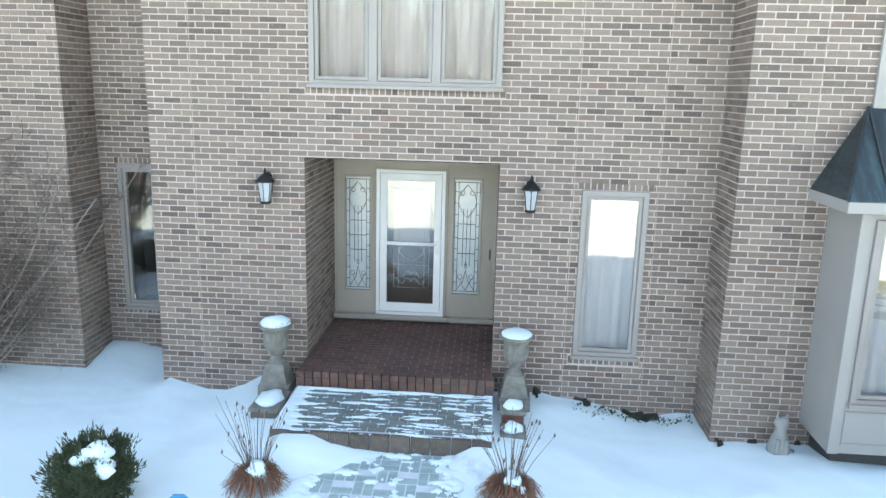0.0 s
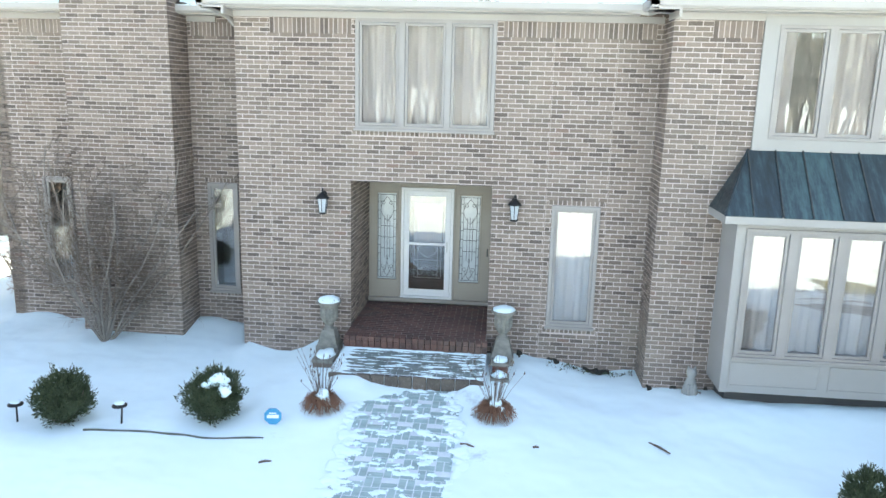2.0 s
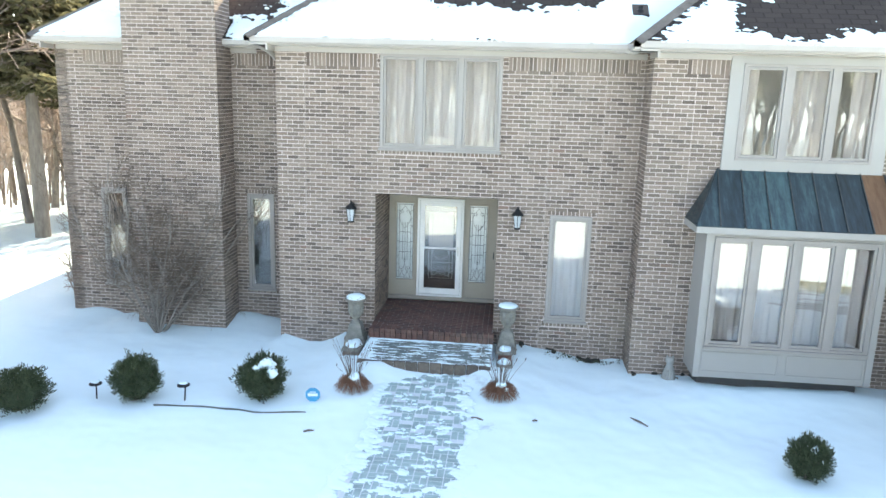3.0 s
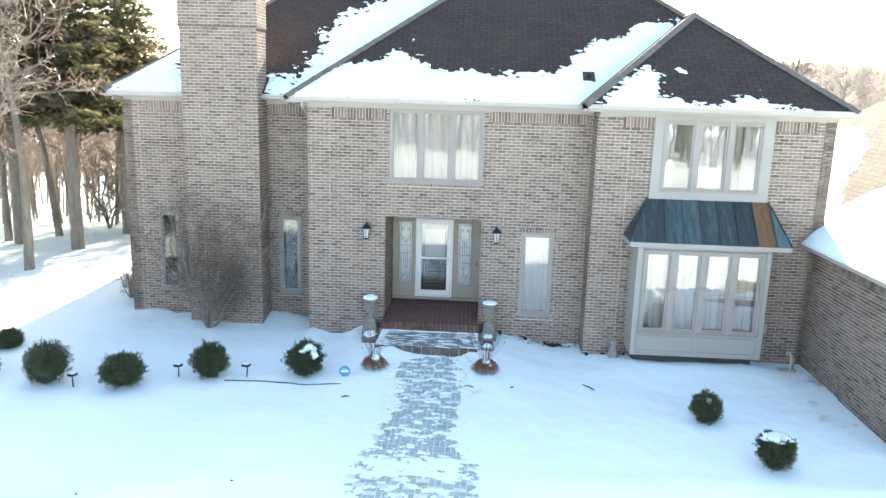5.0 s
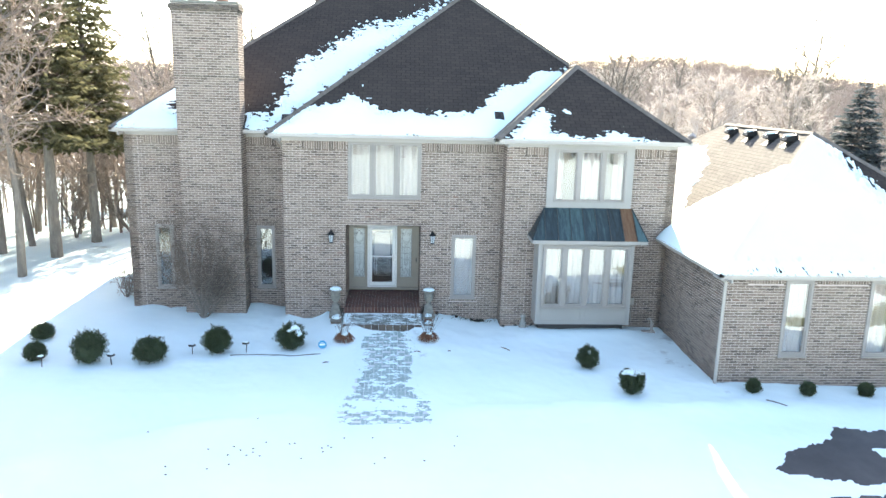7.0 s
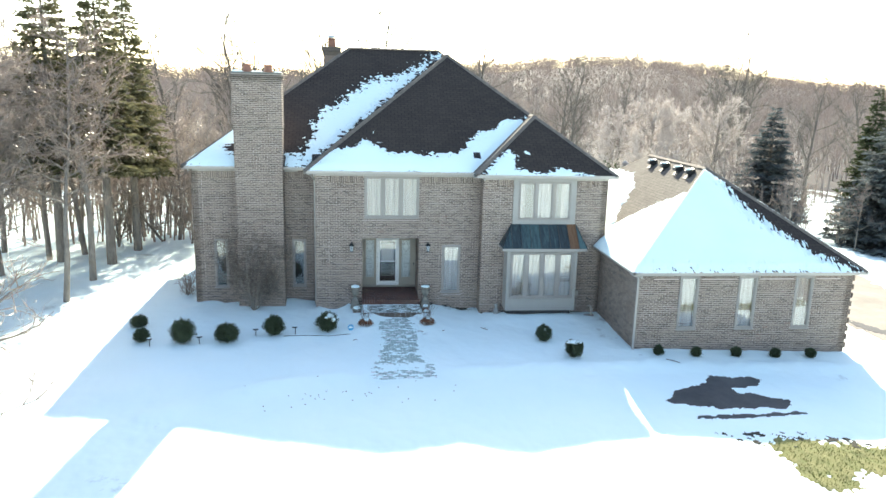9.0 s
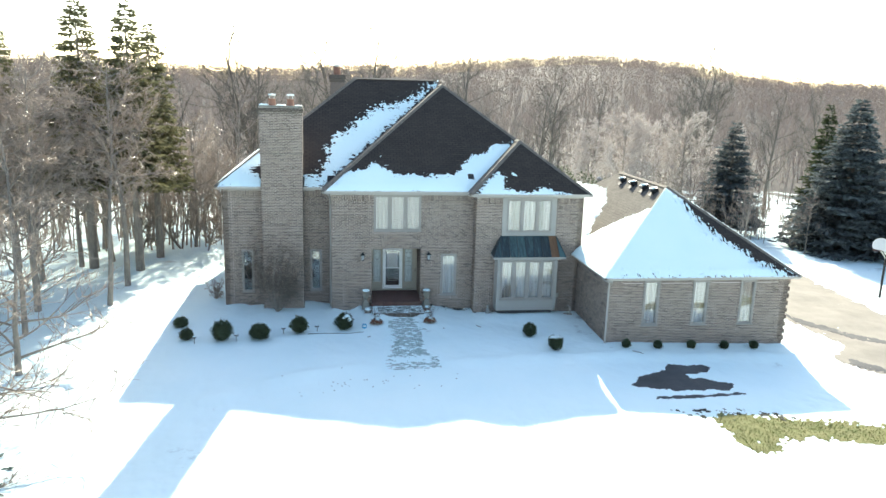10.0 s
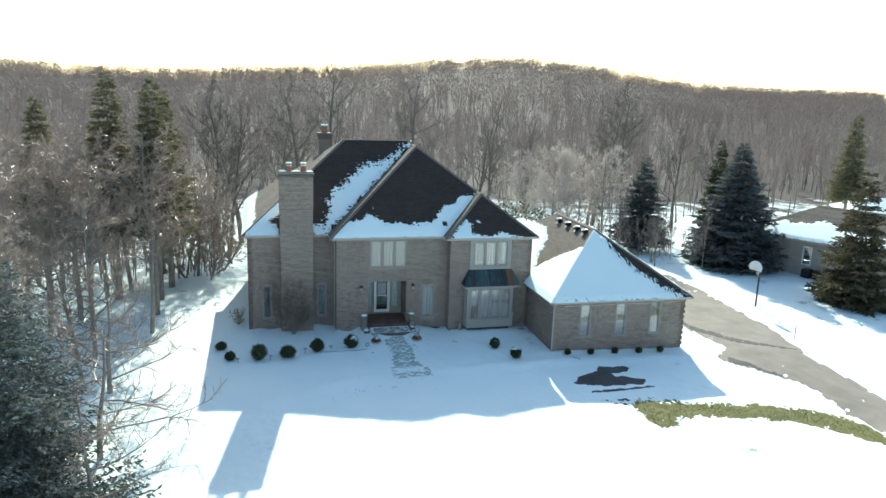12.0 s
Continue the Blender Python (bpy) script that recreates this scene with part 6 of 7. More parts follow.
def bare_tree(seed, h, spread=1.0, limbs=14, subs=7, twigs=6, fine=2, r0=0.16, first=0.25, rise=0.55, twig_w=0.006, multi=1):
    """A leafless tree: trunk and limbs in one Geo, branchlets and twigs in another."""
    rng, wood, fuzz = random.Random(seed), Geo(), Geo()

    def bough(p, d, length, r, n, bend, up):
        pts, dd = [p.copy()], d.copy()
        for i in range(n):
            dd = rand_dir(rng, dd + Vector((0, 0, up)), bend)
            p = p + dd * (length / n)
            pts.append(p.copy())
        return pts

    for m in range(multi):
        lean = Vector((rng.gauss(0, 0.04), rng.gauss(0, 0.04), 1)) if multi == 1 else Vector((rng.gauss(0, 0.5 * spread), rng.gauss(0, 0.5 * spread), 1)).normalized()
        trunk = bough(Vector((0, 0, -0.1)), lean.normalized(), h * (1 if multi == 1 else rng.uniform(0.75, 1.0)), r0, 9, 0.05 if multi == 1 else 0.10, 0.05)
        wood.tube(trunk, [r0 * (1 - 0.1 * i) + 0.008 for i in range(len(trunk))], 7 if r0 > 0.08 else 4, False)
        for i in range(limbs):
            t = first + (0.97 - first) * (i + rng.random()) / limbs
            k = min(int(t * 9), 8)
            p = trunk[k].lerp(trunk[k + 1], t * 9 - k)
            a = i * 2.4 + rng.uniform(-0.5, 0.5)
            d = Vector((math.cos(a), math.sin(a), rise * rng.uniform(0.4, 1.5)))
            L = h * 0.42 * spread * (1.15 - 0.75 * t) * rng.uniform(0.7, 1.15)
            lr = r0 * 0.42 * (1.1 - t * 0.75)
            limb = bough(p, d.normalized(), L, lr, 5, 0.16, 0.06)
            wood.tube(limb, [lr * (1 - 0.17 * q) + 0.003 for q in range(6)], 4, False)
            for j in range(subs):
                u = 0.2 + 0.8 * (j + rng.random()) / subs
                kk = min(int(u * 5), 4)
                p2 = limb[kk].lerp(limb[kk + 1], u * 5 - kk)
                base = (limb[kk + 1] - limb[kk]).normalized()
                L2 = L * 0.42 * (1.2 - 0.6 * u) * rng.uniform(0.6, 1.2)
                sub = bough(p2, rand_dir(rng, base * 0.9, 0.55), L2, 0.01, 3, 0.2, 0.04)
                w2 = max(twig_w * 1.6, lr * 0.35)
                fuzz.tube(sub, [w2, w2 * 0.7, w2 * 0.5, twig_w * 0.6], 3, False)
                for q in range(twigs):
                    v = 0.15 + 0.85 * rng.random()
                    k3 = min(int(v * 3), 2)
                    p3 = sub[k3].lerp(sub[k3 + 1], v * 3 - k3)
                    b3 = (sub[k3 + 1] - sub[k3]).normalized()
                    tw_ = bough(p3, rand_dir(rng, b3, 0.55), L2 * rng.uniform(0.25, 0.6), 0.004, 2, 0.22, 0.03)
                    sd = Vector((rng.gauss(0, 1), rng.gauss(0, 1), rng.gauss(0, 1))).normalized()
                    fuzz.ribbon(tw_, sd, (twig_w, twig_w * 0.8, twig_w * 0.4))
                    for e in range(fine):
                        p4 = tw_[1].lerp(tw_[2], rng.random())
                        d4 = rand_dir(rng, b3, 0.7) * L2 * rng.uniform(0.12, 0.3)
                        s4 = d4.cross(Vector((0.3, 0.5, 0.8))).normalized() * twig_w * 0.6
                        fuzz.poly([p4 - s4, p4 + s4, p4 + d4])
    return wood, fuzz


def conifer(seed, h, r, rows, per, drop, clump, fill=1.0, bare=0.06, taper=0.8):
    """A spruce: whorls of drooping boughs set with short needle sprays."""
    rng, wood, leaf = random.Random(seed), Geo(), Geo()
    wood.tube([(0, 0, -0.1), (0.02, 0, h * 0.5), (0, 0, h * 0.98)], [h * 0.016 + 0.03, h * 0.010, 0.01], 7, False)
    for i in range(rows):
        t = bare + (1 - bare) * (i + rng.uniform(-0.3, 0.3)) / rows
        z = h * clamp(t, 0.02, 0.985)
        R = r * (1 - t) ** taper * rng.uniform(0.85, 1.1) + 0.10
        n = max(4, int(per * (0.45 + 0.55 * (1 - t))))
        a0 = rng.uniform(0, 6.28)
        for j in range(n):
            a = a0 + 6.283 * j / n + rng.uniform(-0.3, 0.3)
            L = R * rng.uniform(0.7, 1.1)
            d = Vector((math.cos(a), math.sin(a), 0))
            side = Vector((-d.y, d.x, 0))
            zj = z + rng.uniform(-0.5, 0.5) * h / rows
            pts = [Vector((0, 0, zj)) + d * (L * u) + Vector((0, 0, -drop * L * u * (1.25 - 0.6 * u) + 0.16 * L * max(0, u - 0.55))) for u in (0, 0.35, 0.7, 1.0)]
            wood.tube(pts, [0.018 + 0.012 * L, 0.014, 0.009, 0.004], 3, False)
            m = int((4 + 9 * L / max(r, 0.1)) * fill)
            for q in range(m):
                u = 0.15 + 0.85 * (q + rng.random()) / m
                kk = min(int(u / 0.3501), 2)
                p = pts[kk].lerp(pts[kk + 1], clamp((u - (0, 0.35, 0.7)[kk]) / (0.35, 0.35, 0.3)[kk], 0, 1))
                for s in (-1, 1):
                    reach = L * 0.34 * (1.15 - u) * rng.uniform(0.5, 1.1) + 0.1
                    o = (d * 0.75 + side * s * rng.uniform(0.6, 1.0) + Vector((0, 0, rng.uniform(-0.25, 0.12)))).normalized()
                    for e in (0.0, 0.5, 1.0):
                        if e > 0 and reach * e < 0.18:
                            continue
                        w = clump * rng.uniform(0.65, 1.2) * (0.75 + 0.35 * (1 - t))
                        b0 = p + o * reach * e
                        oo = (o + Vector((rng.gauss(0, 0.35), rng.gauss(0, 0.35), rng.gauss(-0.1, 0.3)))).normalized()
                        tip = b0 + oo * w
                        x = oo.cross(Vector((0, 0, 1))).normalized() * w * 0.22
                        y = Vector((0, 0, 1)) * w * 0.17
                        mid = b0.lerp(tip, 0.45)
                        leaf.poly([b0, mid + x, tip, mid - x])
                        leaf.poly([b0, mid + y, tip, mid - y])
    return wood, leaf


def tree_thing(name, label, group, parts, mats):
    t = thing(name, label, "tree", (0, 0, -400), group)
    part("trunk", parts[0], M[mats[0]], t, smooth=True)
    part("crown", parts[1], M[mats[1]], t, kind="stuff")
    return t


def plant(proto, x, y, scale=1.0, turn=0.0, label="", sink=0.05, fat=1.0):
    c = copy_thing(proto, pose(x, y, ground_z(x, y) - sink, 0, 0, turn) @ Matrix.Diagonal((scale * fat, scale * fat, scale, 1)))
    return tagged(c, label)


def drop_proto(t):
    for o in (*t.children_recursive, t):
        bpy.data.objects.remove(o)


# row of bare trees and pines along the west lawn
SIDE_LABEL = "leafless tree with dense glinting twigs rising from snow"
side_trees = [tree_thing("bare_tree", SIDE_LABEL, "bare trees beside the house", bare_tree(100 + i, 10.2, 1.0, 22, 9, 9, 2, 0.14, (0.42, 0.42, 0.26, 0.26)[i], 0.45, 0.015), ("bark", "twig")) for i in range(4)]
for i, (x, y, s) in enumerate(((-17.4, 1.4, 1.12), (-14.3, 1.9, 0.95), (-14.4, 5.5, 1.15), (-16.8, 11.4, 1.1), (-19.9, 2.2, 1.1), (-19.2, 7.0, 1.1),
                               (-21.5, 12.5, 1.15), (-18.5, 15.5, 1.1), (-15.2, 17.0, 1.05), (-24.0, 6.0, 1.15), (-23.0, -1.0, 1.1), (-16.7, -1.9, 0.9), (-20.5, -4.0, 1.0), (-21.6, 1.2, 1.15), (-18.9, 5.4, 1.1), (-26.5, 1.0, 1.15), (-21.8, 4.8, 1.1), (-12.6, 15.0, 0.85), (-16.6, -5.2, 0.75), (-18.2, 10.2, 1.05), (-20.4, -7.5, 0.95), (-24.5, 10.5, 1.15), (-11.6, 19.0, 0.75))):
    plant(side_trees[i % 2 + (2 if x < -18 or y > 13 or y < 0 else 0)], x, y, s, 67 * i)
low_trees = [tree_thing("bare_tree", "low spreading leafless tree over sunlit snow", "bare trees beside the lawn", bare_tree(140 + i, 6.2, 1.9, 16, 8, 7, 2, 0.13, 0.08, 0.10, 0.015), ("bark", "twig")) for i in range(2)]
for i, (x, y, s) in enumerate(((-15.2, -6.4, 0.95), (-14.6, -12.2, 0.95), (-18.0, -10.0, 1.05), (-14.0, -16.4, 0.8))):
    plant(low_trees[i % 2], x, y, s, 80 * i)
thicket = tree_thing("bare_tree", "bushy many-stemmed bare tree at the edge of the snow", "bare trees beside the house", bare_tree(150, 6.4, 0.75, 12, 8, 8, 2, 0.06, 0.08, 0.8, 0.014, 3), ("bark", "twig"))
for i, (x, y, s) in enumerate(((-11.6, 13.6, 0.85), (-10.9, 16.6, 0.95), (-13.0, 17.2, 1.0), (-10.2, 19.8, 1.0), (-13.4, 14.6, 0.9), (-15.6, 13.2, 0.9))):
    plant(thicket, x, y, s, 70 * i)
drop_proto(thicket)
pines = [tree_thing("pine_tree", "tall pine with bare lower trunk and olive boughs", "pines beside the house", conifer(200 + i, 16, 3.6, 44, 9, 0.24, 0.40, 0.95, 0.34, 0.75), ("bark", "pine")) for i in range(2)]
spruce = [tree_thing("spruce_tree", "dark green spruce with drooping boughs", "spruces by the neighbouring house", conifer(210 + i, 14, 3.0, 34, 10, 0.30, 0.44, 1.05, 0.12), ("bark", "needle" if i == 0 else "blue_needle")) for i in range(2)]
blue = tree_thing("blue_spruce", "dense blue spruce with layered boughs down to the snow", "spruces by the neighbouring house", conifer(205, 14, 4.9, 38, 14, 0.26, 0.50, 1.2, 0.02, 0.78), ("bark", "blue_needle"))
for i, (x, y, s, f) in enumerate(((-17.4, 9.8, 0.96, 1.0), (-14.6, 8.9, 0.94, 0.95), (-14.2, 12.1, 0.88, 0.95), (-21.8, 10.4, 0.86, 1.0))):
    plant(pines[i % 2], x, y, s, 50 * i, fat=f)
near_spruce = tree_thing("blue_spruce", "frosted grey-green spruce with broad boughs over the snow", "", conifer(206, 10.8, 5.0, 34, 13, 0.30, 0.27, 1.6, 0.02, 0.62), ("bark", "frost_needle"))
plant(near_spruce, -17.3, -15.8, 1.0, 120)
drop_proto(near_spruce)
plant(blue, 34.6, 15.4, 0.82, 0, fat=1.22)
plant(spruce[1], 30.0, 24.2, 0.70, 200, "grey-green spruce beyond the garage", fat=1.6)
bushy = tree_thing("pine_tree", "broad olive brown conifer with boughs down to the snow", "", conifer(221, 10.6, 3.4, 26, 11, 0.22, 0.42, 1.0, 0.03, 0.75), ("bark", "dark_pine"))
plant(bushy, 36.3, 2.6, 1.0, 30)
drop_proto(bushy)
plant(pines[1], 64.0, 34.0, 1.0, 10, "distant dark spruce among bare trees")
plant(spruce[0], 40.5, 27.0, 0.85, 90, "dark spruce behind the blue spruce")
for t in (*side_trees, *low_trees, *pines, *spruce, blue):
    drop_proto(t)

# pale feathery trees behind the garage
pale = [tree_thing("bare_tree", "pale feathery leafless tree behind the garage", "pale trees behind the garage", bare_tree(160 + i, 9.6, 1.2, 26, 11, 13, 4, 0.12, 0.18, 0.85, 0.017), ("bark", "frost_twig")) for i in range(2)]
for i, (x, y, s) in enumerate(((22.6, 30.0, 1.0), (29.0, 30.5, 1.0), (25.8, 33.0, 0.95), (20.4, 34.0, 0.9))):
    plant(pale[i % 2], x, y, s, 73 * i)
# old trees with heavy dark limbs
old = [tree_thing("old_tree", "old bare tree with heavy dark limbs", "old trees behind the house", bare_tree(190 + i, 13, 1.15, 15, 8, 6, 2, 0.24, 0.24, 0.95, 0.018), ("old_bark", "old_bark")) for i in range(2)]
for i, (x, y, s) in enumerate(((-10.6, 26.0, 0.95), (-7.0, 30.0, 0.9), (0.9, 44.0, 1.38), (10.4, 44.0, 1.26), (-3.1, 40.0, 1.22), (-9.6, 31.0, 1.15), (31.5, 40.0, 0.95), (34.7, 45.0, 1.22), (39.0, 45.0, 1.32), (25.0, 44.0, 0.98), (52.0, 44.0, 1.0), (-16.0, 34.0, 1.1), (-12.2, 28.5, 0.95), (15.5, 36.0, 0.9), (19.0, 41.0, 1.05), (44.0, 41.0, 1.0))):
    plant(old[i % 2], x, y, s, 57 * i)
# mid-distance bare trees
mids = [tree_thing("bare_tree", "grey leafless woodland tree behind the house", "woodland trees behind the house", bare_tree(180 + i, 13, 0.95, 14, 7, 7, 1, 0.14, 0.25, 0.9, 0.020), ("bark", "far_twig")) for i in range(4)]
rng = random.Random(5)
spots = [(25.5, 20.0, 0.42), (28.5, 19.0, 0.36), (33.0, 24.5, 0.5), (27.5, 25.5, 0.5), (31.5, 29.0, 0.6), (35.0, 33.0, 0.65), (23.0, 24.0, 0.5), (44.0, 33.0, 0.7), (49.0, 36.0, 0.75), (5.0, 33.0, 1.0), (12.5, 31.0, 0.8), (9.5, 29.0, 0.72), (26.8, 15.5, 0.42), (31.0, 14.5, 0.36), (-10.5, 22.0, 0.8), (-3.5, 41, 1.15)]
while len(spots) < 60:
    x, y = rng.uniform(-75, 110), rng.uniform(30, 90)
    if abs(x) < 18 and y < 36 or (17 < x < 62 and y < 44):
        continue
    spots.append((x, y, rng.uniform(0.75, 1.15)))
for i, (x, y, s) in enumerate(spots):
    plant(mids[i % 4], x, y, s, 41 * i)
for t in (*pale, *mids, *old):
    drop_proto(t)
# evergreen thicket behind the garage wing
hedge, rng = Geo(), random.Random(88)
for cx, cy, r, h in ((12.4, 21.5, 1.4, 5.2), (14.4, 22.0, 1.6, 5.9), (16.4, 22.4, 1.6, 5.5), (18.2, 22.8, 1.3, 4.7)):
    for i in range(900):
        a, u = rng.uniform(0, 6.28), rng.random() ** 0.5
        z = rng.uniform(0.2, 1.0)
        rr = r * u * (1.15 - 0.5 * z ** 3)
        p = Vector((cx + rr * math.cos(a), cy + rr * math.sin(a), -0.8 + h * z * (1 - 0.25 * u)))
        d = rand_dir(rng, Vector((math.cos(a), math.sin(a), 0.9)), 0.5) * rng.uniform(0.15, 0.35)
        s = d.cross(Vector((0.3, 0.2, 0.9))).normalized() * 0.06
        hedge.poly([p - s, p + d * 0.5 + s, p + d, p + d * 0.4 - s])
tagged(part("evergreen_thicket", hedge, M["needle"]), "dark olive evergreen thicket behind the garage wing", "hedge", kind="stuff")


# far woods, one mass
def light_tree(seed, h):
    """A woodland tree: a short bole that parts into leaders, each set with fine twigs."""
    rng, g = random.Random(seed), Geo()
    fork = Vector((rng.gauss(0, 0.2), rng.gauss(0, 0.2), h * rng.uniform(0.22, 0.40)))
    g.tube([(0, 0, -0.3), fork], [0.13, 0.10], 3, False)
    n = rng.choice((3, 4, 4, 5))
    for i in range(n):
        a = 6.28 * i / n + rng.uniform(-0.5, 0.5)
        out = Vector((math.cos(a), math.sin(a), 0))
        top = fork + out * h * rng.uniform(0.10, 0.24) + Vector((0, 0, (h - fork.z) * rng.uniform(0.7, 1.0)))
        mid = fork.lerp(top, 0.5) + out * h * rng.uniform(0.02, 0.07)
        pts = [fork, mid, top]
        side = out.cross(Vector((0, 0, 1))).normalized()
        g.ribbon(pts, side, (0.085, 0.06, 0.015))
        for j in range(18):
            t = rng.uniform(0.12, 1.0) * 2
            o = pts[int(min(t, 1.99))].lerp(pts[int(min(t, 1.99)) + 1], t - int(min(t, 1.99)))
            e = o + rand_dir(rng, Vector((out.x * 0.55, out.y * 0.55, 0.75)), 0.6) * h * rng.uniform(0.07, 0.17)
            s2 = Vector((rng.gauss(0, 1), rng.gauss(0, 1), rng.gauss(0, 1))).normalized() * 0.045
            g.poly([o - s2, o + s2, e])
    return np.array(g.v), g.f


def far_tree(seed, h):
    """A distant tree: a stem and a loose crown of short twig sprays."""
    rng, g = random.Random(seed), Geo()
    g.poly([(-0.15, 0, -0.3), (0.15, 0, -0.3), (0, 0, h * 0.8)])
    for i in range(52):
        t = rng.random()
        a, r = rng.uniform(0, 6.28), 0.36 * h * rng.random() ** 0.6 * math.sin(math.pi * min(1.0, 0.2 + 0.78 * t)) ** 0.6
        p = Vector((r * math.cos(a), r * math.sin(a), h * t))
        d = rand_dir(rng, Vector((0.5 * math.cos(a), 0.5 * math.sin(a), 0.9)), 0.45) * rng.uniform(0.9, 2.2)
        s = Vector((rng.gauss(0, 1), rng.gauss(0, 1), rng.gauss(0, 0.4))).normalized() * rng.uniform(0.10, 0.24)
        g.poly([p - s, p + s, p + d])
    return np.array(g.v), g.f


variants = [light_tree(300 + i, 12) for i in range(6)]
far_variants = [far_tree(320 + i, 12) for i in range(6)]
wv, wf = [], []
rng = random.Random(12)
count, base = 0, 0
while count < 8300:
    near = count < 3000
    y = 58 + 290 * rng.random() ** 1.15 if near else 300 + 540 * rng.random() ** 0.9 if count < 6900 else rng.uniform(640, 860)
    x = rng.uniform(-0.75, 0.95) * (y + 60) + rng.uniform(-10, 10)
    if near and rng.random() < 0.10 and y < 150:
        continue
    v, f = (variants if near else far_variants)[count % 6]
    s, a = rng.uniform(0.65, 1.15), rng.uniform(0, 6.28)
    c, n = math.cos(a) * s, math.sin(a) * s
    wide = 1.0 if near else 1.0 + y / 700
    R = np.array([[c * wide, -n * wide, 0], [n * wide, c * wide, 0], [0, 0, s]])
    wv.append(v @ R.T + np.array([x, y, ground_base(x, y)]))
    wf += [tuple(i + base for i in q) for q in f]
    base += len(v)
    count += 1
wg = Geo()
wg.v, wg.f = np.concatenate(wv).tolist(), wf
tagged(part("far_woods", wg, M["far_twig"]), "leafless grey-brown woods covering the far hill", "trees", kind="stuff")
# tangled edge of the woods behind the lawn trees, and brush beyond the garage
ew, ef, base = [], [], 0
rng = random.Random(77)
for i in range(460):
    if i < 370:
        x, y = rng.uniform(-46, -10.8), 14.2 + 25 * rng.random() ** 1.4
        s = rng.uniform(0.28, 0.55) + 0.3 * smoothstep(14, 30, y) * rng.random()
    else:
        x, y = rng.uniform(22.5, 39.0), rng.uniform(19.0, 34.0)
        s = rng.uniform(0.16, 0.36)
    if x > -12.5 and y < 16.5 and i < 370:
        s *= 0.6
    v, f = variants[i % 6]
    ew.append(v * np.array([s * 1.15, s * 1.15, s]) + np.array([x, y, ground_base(x, y)]))
    ef += [tuple(k + base for k in q) for q in f]
    base += len(v)
wg = Geo()
wg.v, wg.f = np.concatenate(ew).tolist(), ef
tagged(part("woodland_edge", wg, M["twig"]), "tangled bare brush at the edge of the woods", "brush", kind="stuff")
# trees across the road behind the viewer, seen only in the window glass
bw, bf, base = [], [], 0
for i in range(720):
    x, y = rng.uniform(-130, 130), -rng.uniform(78, 140)
    v, f = variants[i % 6]
    s = rng.uniform(0.8, 1.2)
    bw.append(v * s * np.array([2.3, 2.3, 1.6]) + np.array([x, y, ground_base(x, y)]))
    bf += [tuple(k + base for k in q) for q in f]
    base += len(v)
wg = Geo()
wg.v, wg.f = np.concatenate(bw).tolist(), bf
tagged(part("street_woods", wg, M["street_bark"]), "bare tree line across the road", "trees", kind="stuff")

# ---- tall shrub before the wing, small shrubs ----
def stem_shrub(x, y, seed, h, spread, stems, label, mats=("bark", "twig"), subs=6, twigs=5, limbs=8, width=0.004):
    w, f = bare_tree(seed, h, spread, limbs, subs, twigs, 3, 0.011, 0.12, 0.8, width, stems)
    t = thing("shrub", label, "shrub", (x, y, ground_z(x, y) - 0.03))
    part("branching", w, M[mats[0]], t, kind="stuff")
    part("twig_growth", f, M[mats[1]], t, kind="stuff")


stem_shrub(-6.12, -0.08, 401, 3.9, 0.95, 24, "tall bare many-stemmed shrub before the wing wall", ("bark", "stalk"), subs=6, twigs=7, limbs=9, width=0.003)
stem_shrub(-9.35, 2.3, 402, 1.3, 0.7, 9, "small bare shrub at the house corner")
stem_shrub(27.5, 17.5, 403, 4.2, 0.7, 9, "bare thicket shrub beyond the garage", subs=4, twigs=4, limbs=6)
stem_shrub(31.0, 16.0, 404, 3.6, 0.8, 8, "bare thicket shrub beyond the garage", subs=4, twigs=4, limbs=6)

# ---- basketball hoop ----
hx, hy = 27.75, 2.6
hz = ground_z(hx, hy)
hoop = thing("basketball_hoop", "black pole basketball hoop with white fan backboard", "basketball hoop", (hx, hy, hz), rz=-75)
part("pole", Geo().tube([(0, 0, -0.2), (0, 0, 2.6)], [0.07, 0.06], 8), M["black"], hoop)
part("arm", Geo().tube([(0, 0, 2.5), (0, -0.5, 3.05)], [0.035, 0.035], 6).tube([(0, 0, 2.3), (0, -0.5, 2.8)], [0.025, 0.025], 6), M["steel"], hoop)
fan = [(0.55 * math.cos(a), -0.55, 3.05 + 0.48 * math.sin(a)) for a in np.linspace(-0.5, math.pi + 0.5, 18)]
part("backboard", Geo().prism(fan, (0, 0.04, 0)), M["white_board"], hoop, "white fan shaped backboard")
rim = [(0.22 * math.cos(a), -0.80 + 0.22 * math.sin(a), 2.83) for a in np.linspace(0, 6.283, 17)]
part("rim", Geo().tube(rim, [0.012] * 17, 5), M["red_brick"], hoop, "rusty rim")
mk = thing("drive_marker", "thin dark marker post in snow", "post", (25.6, -4.2, ground_z(25.6, -4.2)))
part("post", Geo().tube([(0, 0, -0.1), (0.02, 0, 0.9)], [0.03, 0.025], 6), M["black"], mk)

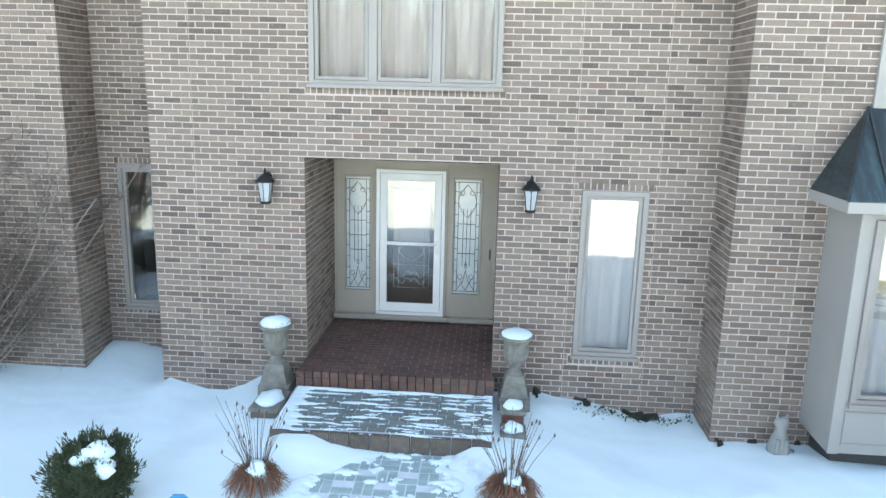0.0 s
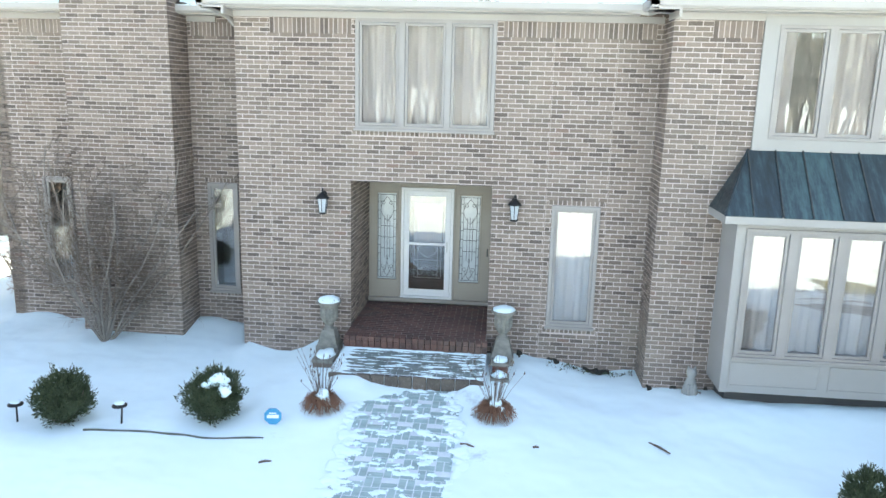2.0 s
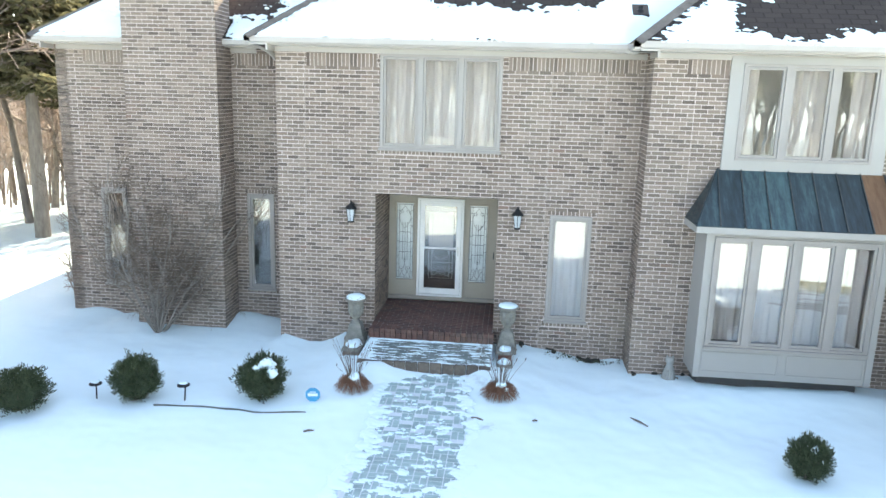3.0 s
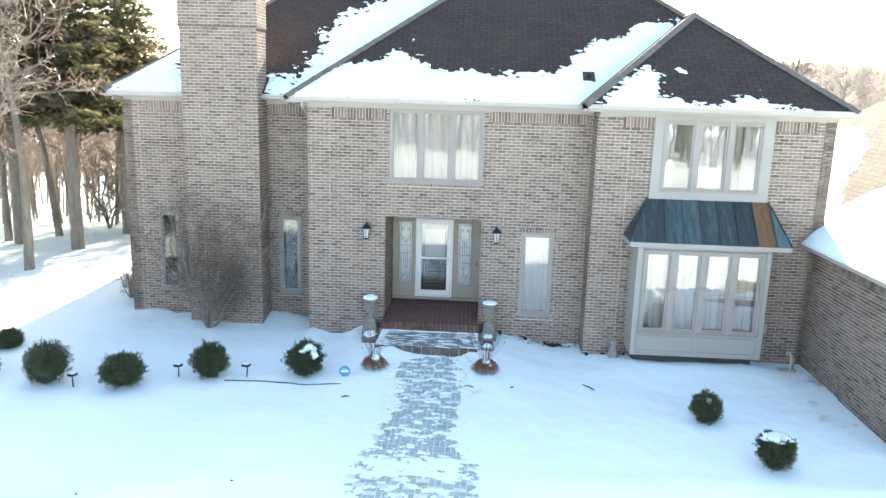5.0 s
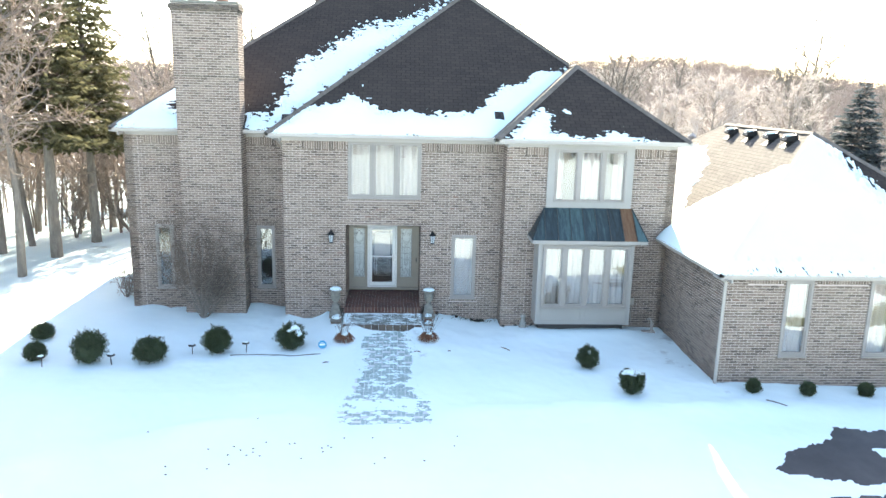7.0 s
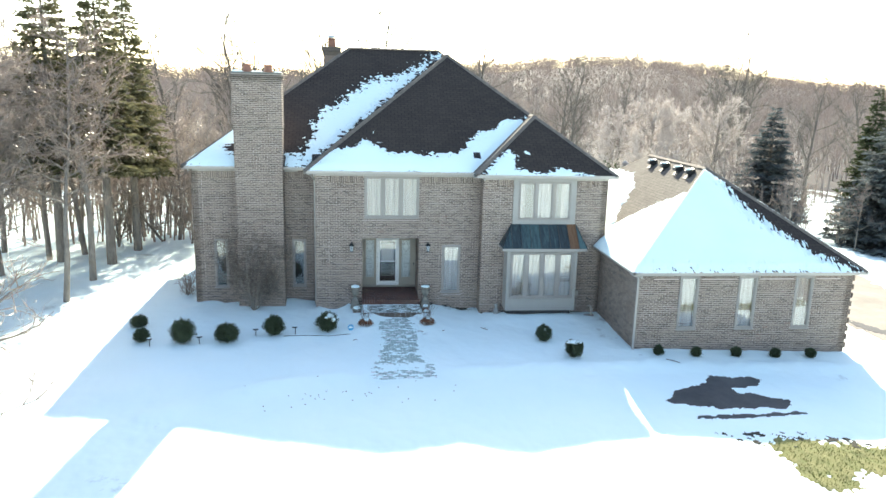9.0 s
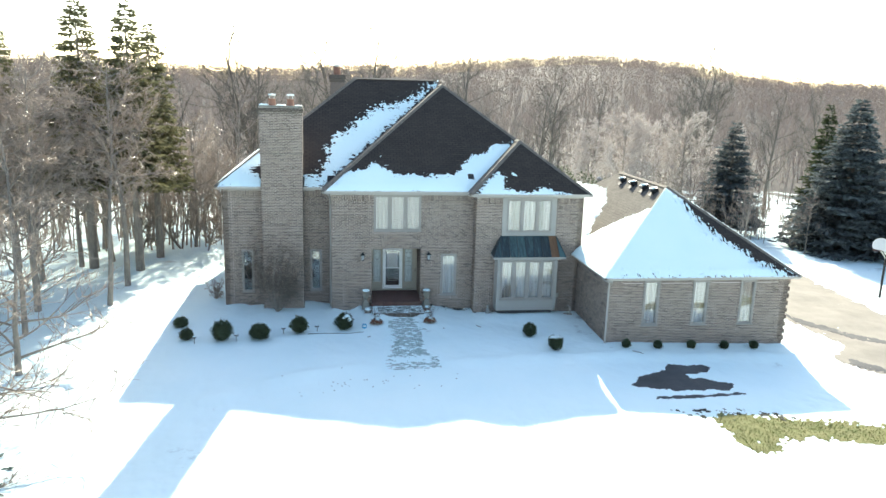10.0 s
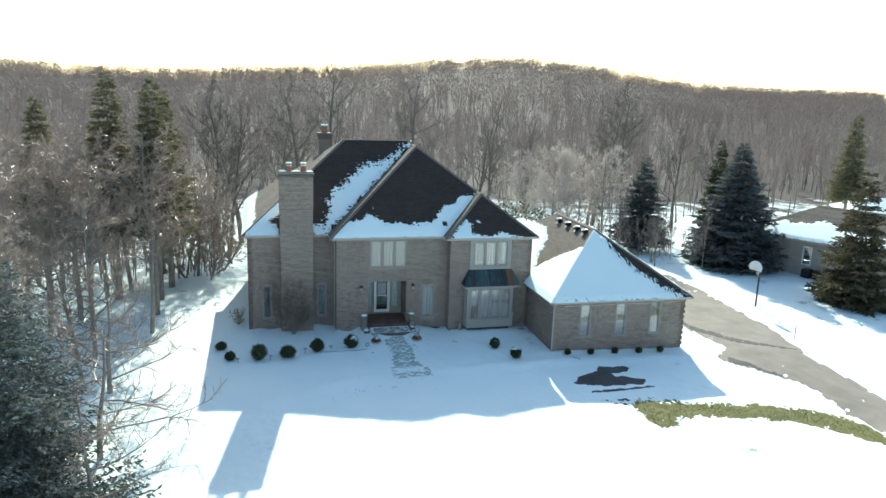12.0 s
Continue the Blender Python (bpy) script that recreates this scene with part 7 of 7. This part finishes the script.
# ---- neighbouring house ----
nb = thing("house", "low grey brick neighbouring house with snowy hip roof", "house", (36.9, 16.4, -1.0), rz=-62)
n0 = -0.4
body = Geo()
for a, b, p, q in wall_pieces(0, 15, n0, 3.2, [(5.2, 5.9, 1.0, 2.6)]):
    body.box(a, b, 0, 0.25, p, q)
part("wall", body, M["siding"], nb)
part("wall", Geo().box(0, 0.25, 0.25, 9, n0, 3.2), M["siding"], nb)
part("wall", Geo().box(14.75, 15, 0.25, 9, n0, 3.2), M["siding"], nb)
part("wall", Geo().box(0.25, 14.75, 8.75, 9, n0, 3.2), M["siding"], nb)
wn_ = part("window", Geo().box(5.15, 5.25, -0.03, 0.15, 0.95, 2.65).box(5.85, 5.95, -0.03, 0.15, 0.95, 2.65).box(5.25, 5.85, -0.03, 0.15, 2.55, 2.65).box(5.25, 5.85, -0.03, 0.15, 0.95, 1.05), M["white"], nb)
part("pane", Geo().box(5.25, 5.85, 0.05, 0.06, 1.05, 2.55), M["glass"], wn_)
nroof = hip_roof(-0.6, 15.6, -0.6, 9.6, 3.25, 0.5, {"front": "shingle_tan", "back": "shingle_tan", "left": "shingle", "right": "shingle"}, along="x", parent=nb)
part("fascia", Geo().box(-0.62, 15.62, -0.64, -0.6, 3.1, 3.27).box(-0.64, -0.6, -0.6, 9.6, 3.1, 3.27), M["gutter"], nb)
sn = roof_snow(lambda x, y: 3.25 + 0.5 * (y + 0.6), [(-0.7, -0.7), (15, -0.7), (14, 0.8), (9, 1.2), (6, 2.2), (3.5, 1.5), (2.5, 1.9)], lambda x, y: min((x + 0.6) - (y + 0.6), y + 0.6), 0.4, 0.14, 0.1, seed=31)
sn.matrix_world = nb.matrix_world
for i in range(2):
    ac = thing("air_conditioner", "dark air conditioning unit against the neighbouring wall", "air conditioner", (39.3 + 0.45 * i, 11.0 - 0.85 * i, ground_z(39.3, 10.6)), "air conditioners", rz=-62)
    part("case", Geo().box(-0.38, 0.38, -0.38, 0.38, 0.0, 0.75), M["black"], ac, bevel=0.02)
    part("fan_guard", Geo().spin([(0.3, 0.75), (0.3, 0.77), (0.05, 0.78)], 14), M["came"], ac)

# farther house with a white roof
fh = thing("house", "distant low house under a snow covered roof", "house", (70.0, 40.0, ground_base(70, 40)), rz=-30)
for a, b, c, d in ((0, 13, 0, 0.25), (0, 13, 7.75, 8), (0, 0.25, 0.25, 7.75), (12.75, 13, 0.25, 7.75)):
    part("wall", Geo().box(a, b, c, d, -0.5, 2.8), M["siding"], fh)
hip_roof(-0.5, 13.5, -0.5, 8.5, 2.85, 0.45, {k: "snow" for k in ("front", "back", "left", "right")}, along="x", parent=fh)

# dark leaf litter thawed out along the foot of the walls
for i, (x0, x1, y0, y1) in enumerate(((1.0, 3.15, -0.42, 0.02), (3.25, 4.2, -1.05, -0.72))):
    sheet("leaf_litter", M["litter"], x0, x1, y0, y1, 0.035, lambda x, y: 1.3 * fbm(x, y, 2.6, 40 + i) - 0.12 - 0.8 * smoothstep(0.0, 0.45, abs(y - y1)), 0.05, "dark wet leaf litter along the wall foot", "litter", "stuff")
sheet("leaf_litter", M["litter"], 8.2, 13.2, -11.9, -10.4, 0.05, lambda x, y: 0.9 * fbm(x, y, 3.0, 45) - 0.05 - 1.1 * abs(y + 11.15 + 0.16 * (x - 8.2) * 0.5) - 0.25 * smoothstep(9.6, 8.4, x), 0.02, "dark wet leaves thawed out above the grass", "litter", "stuff")
# ---- single bricks and pavers ----
for wall_ob, places in SINGLE:
    for u, z in places:
        part("brick", brick_mesh, M["brick"], wall_ob, at=(u, 0.0, z))
for parent, key, x, y, z, quarter in PAVERS:
    ob = part("brick" if parent is not walk_base else "paver", paver_mesh[key], None, parent, at=(x, y, z))
    tilt = math.atan((ground_base(x, y + 0.1) - ground_base(x, y - 0.1)) / 0.2) if parent is walk_base else 0.0
    ob.rotation_euler = (Matrix.Rotation(tilt, 3, "X") @ Matrix.Rotation(math.pi / 2 * quarter, 3, "Z")).to_euler()
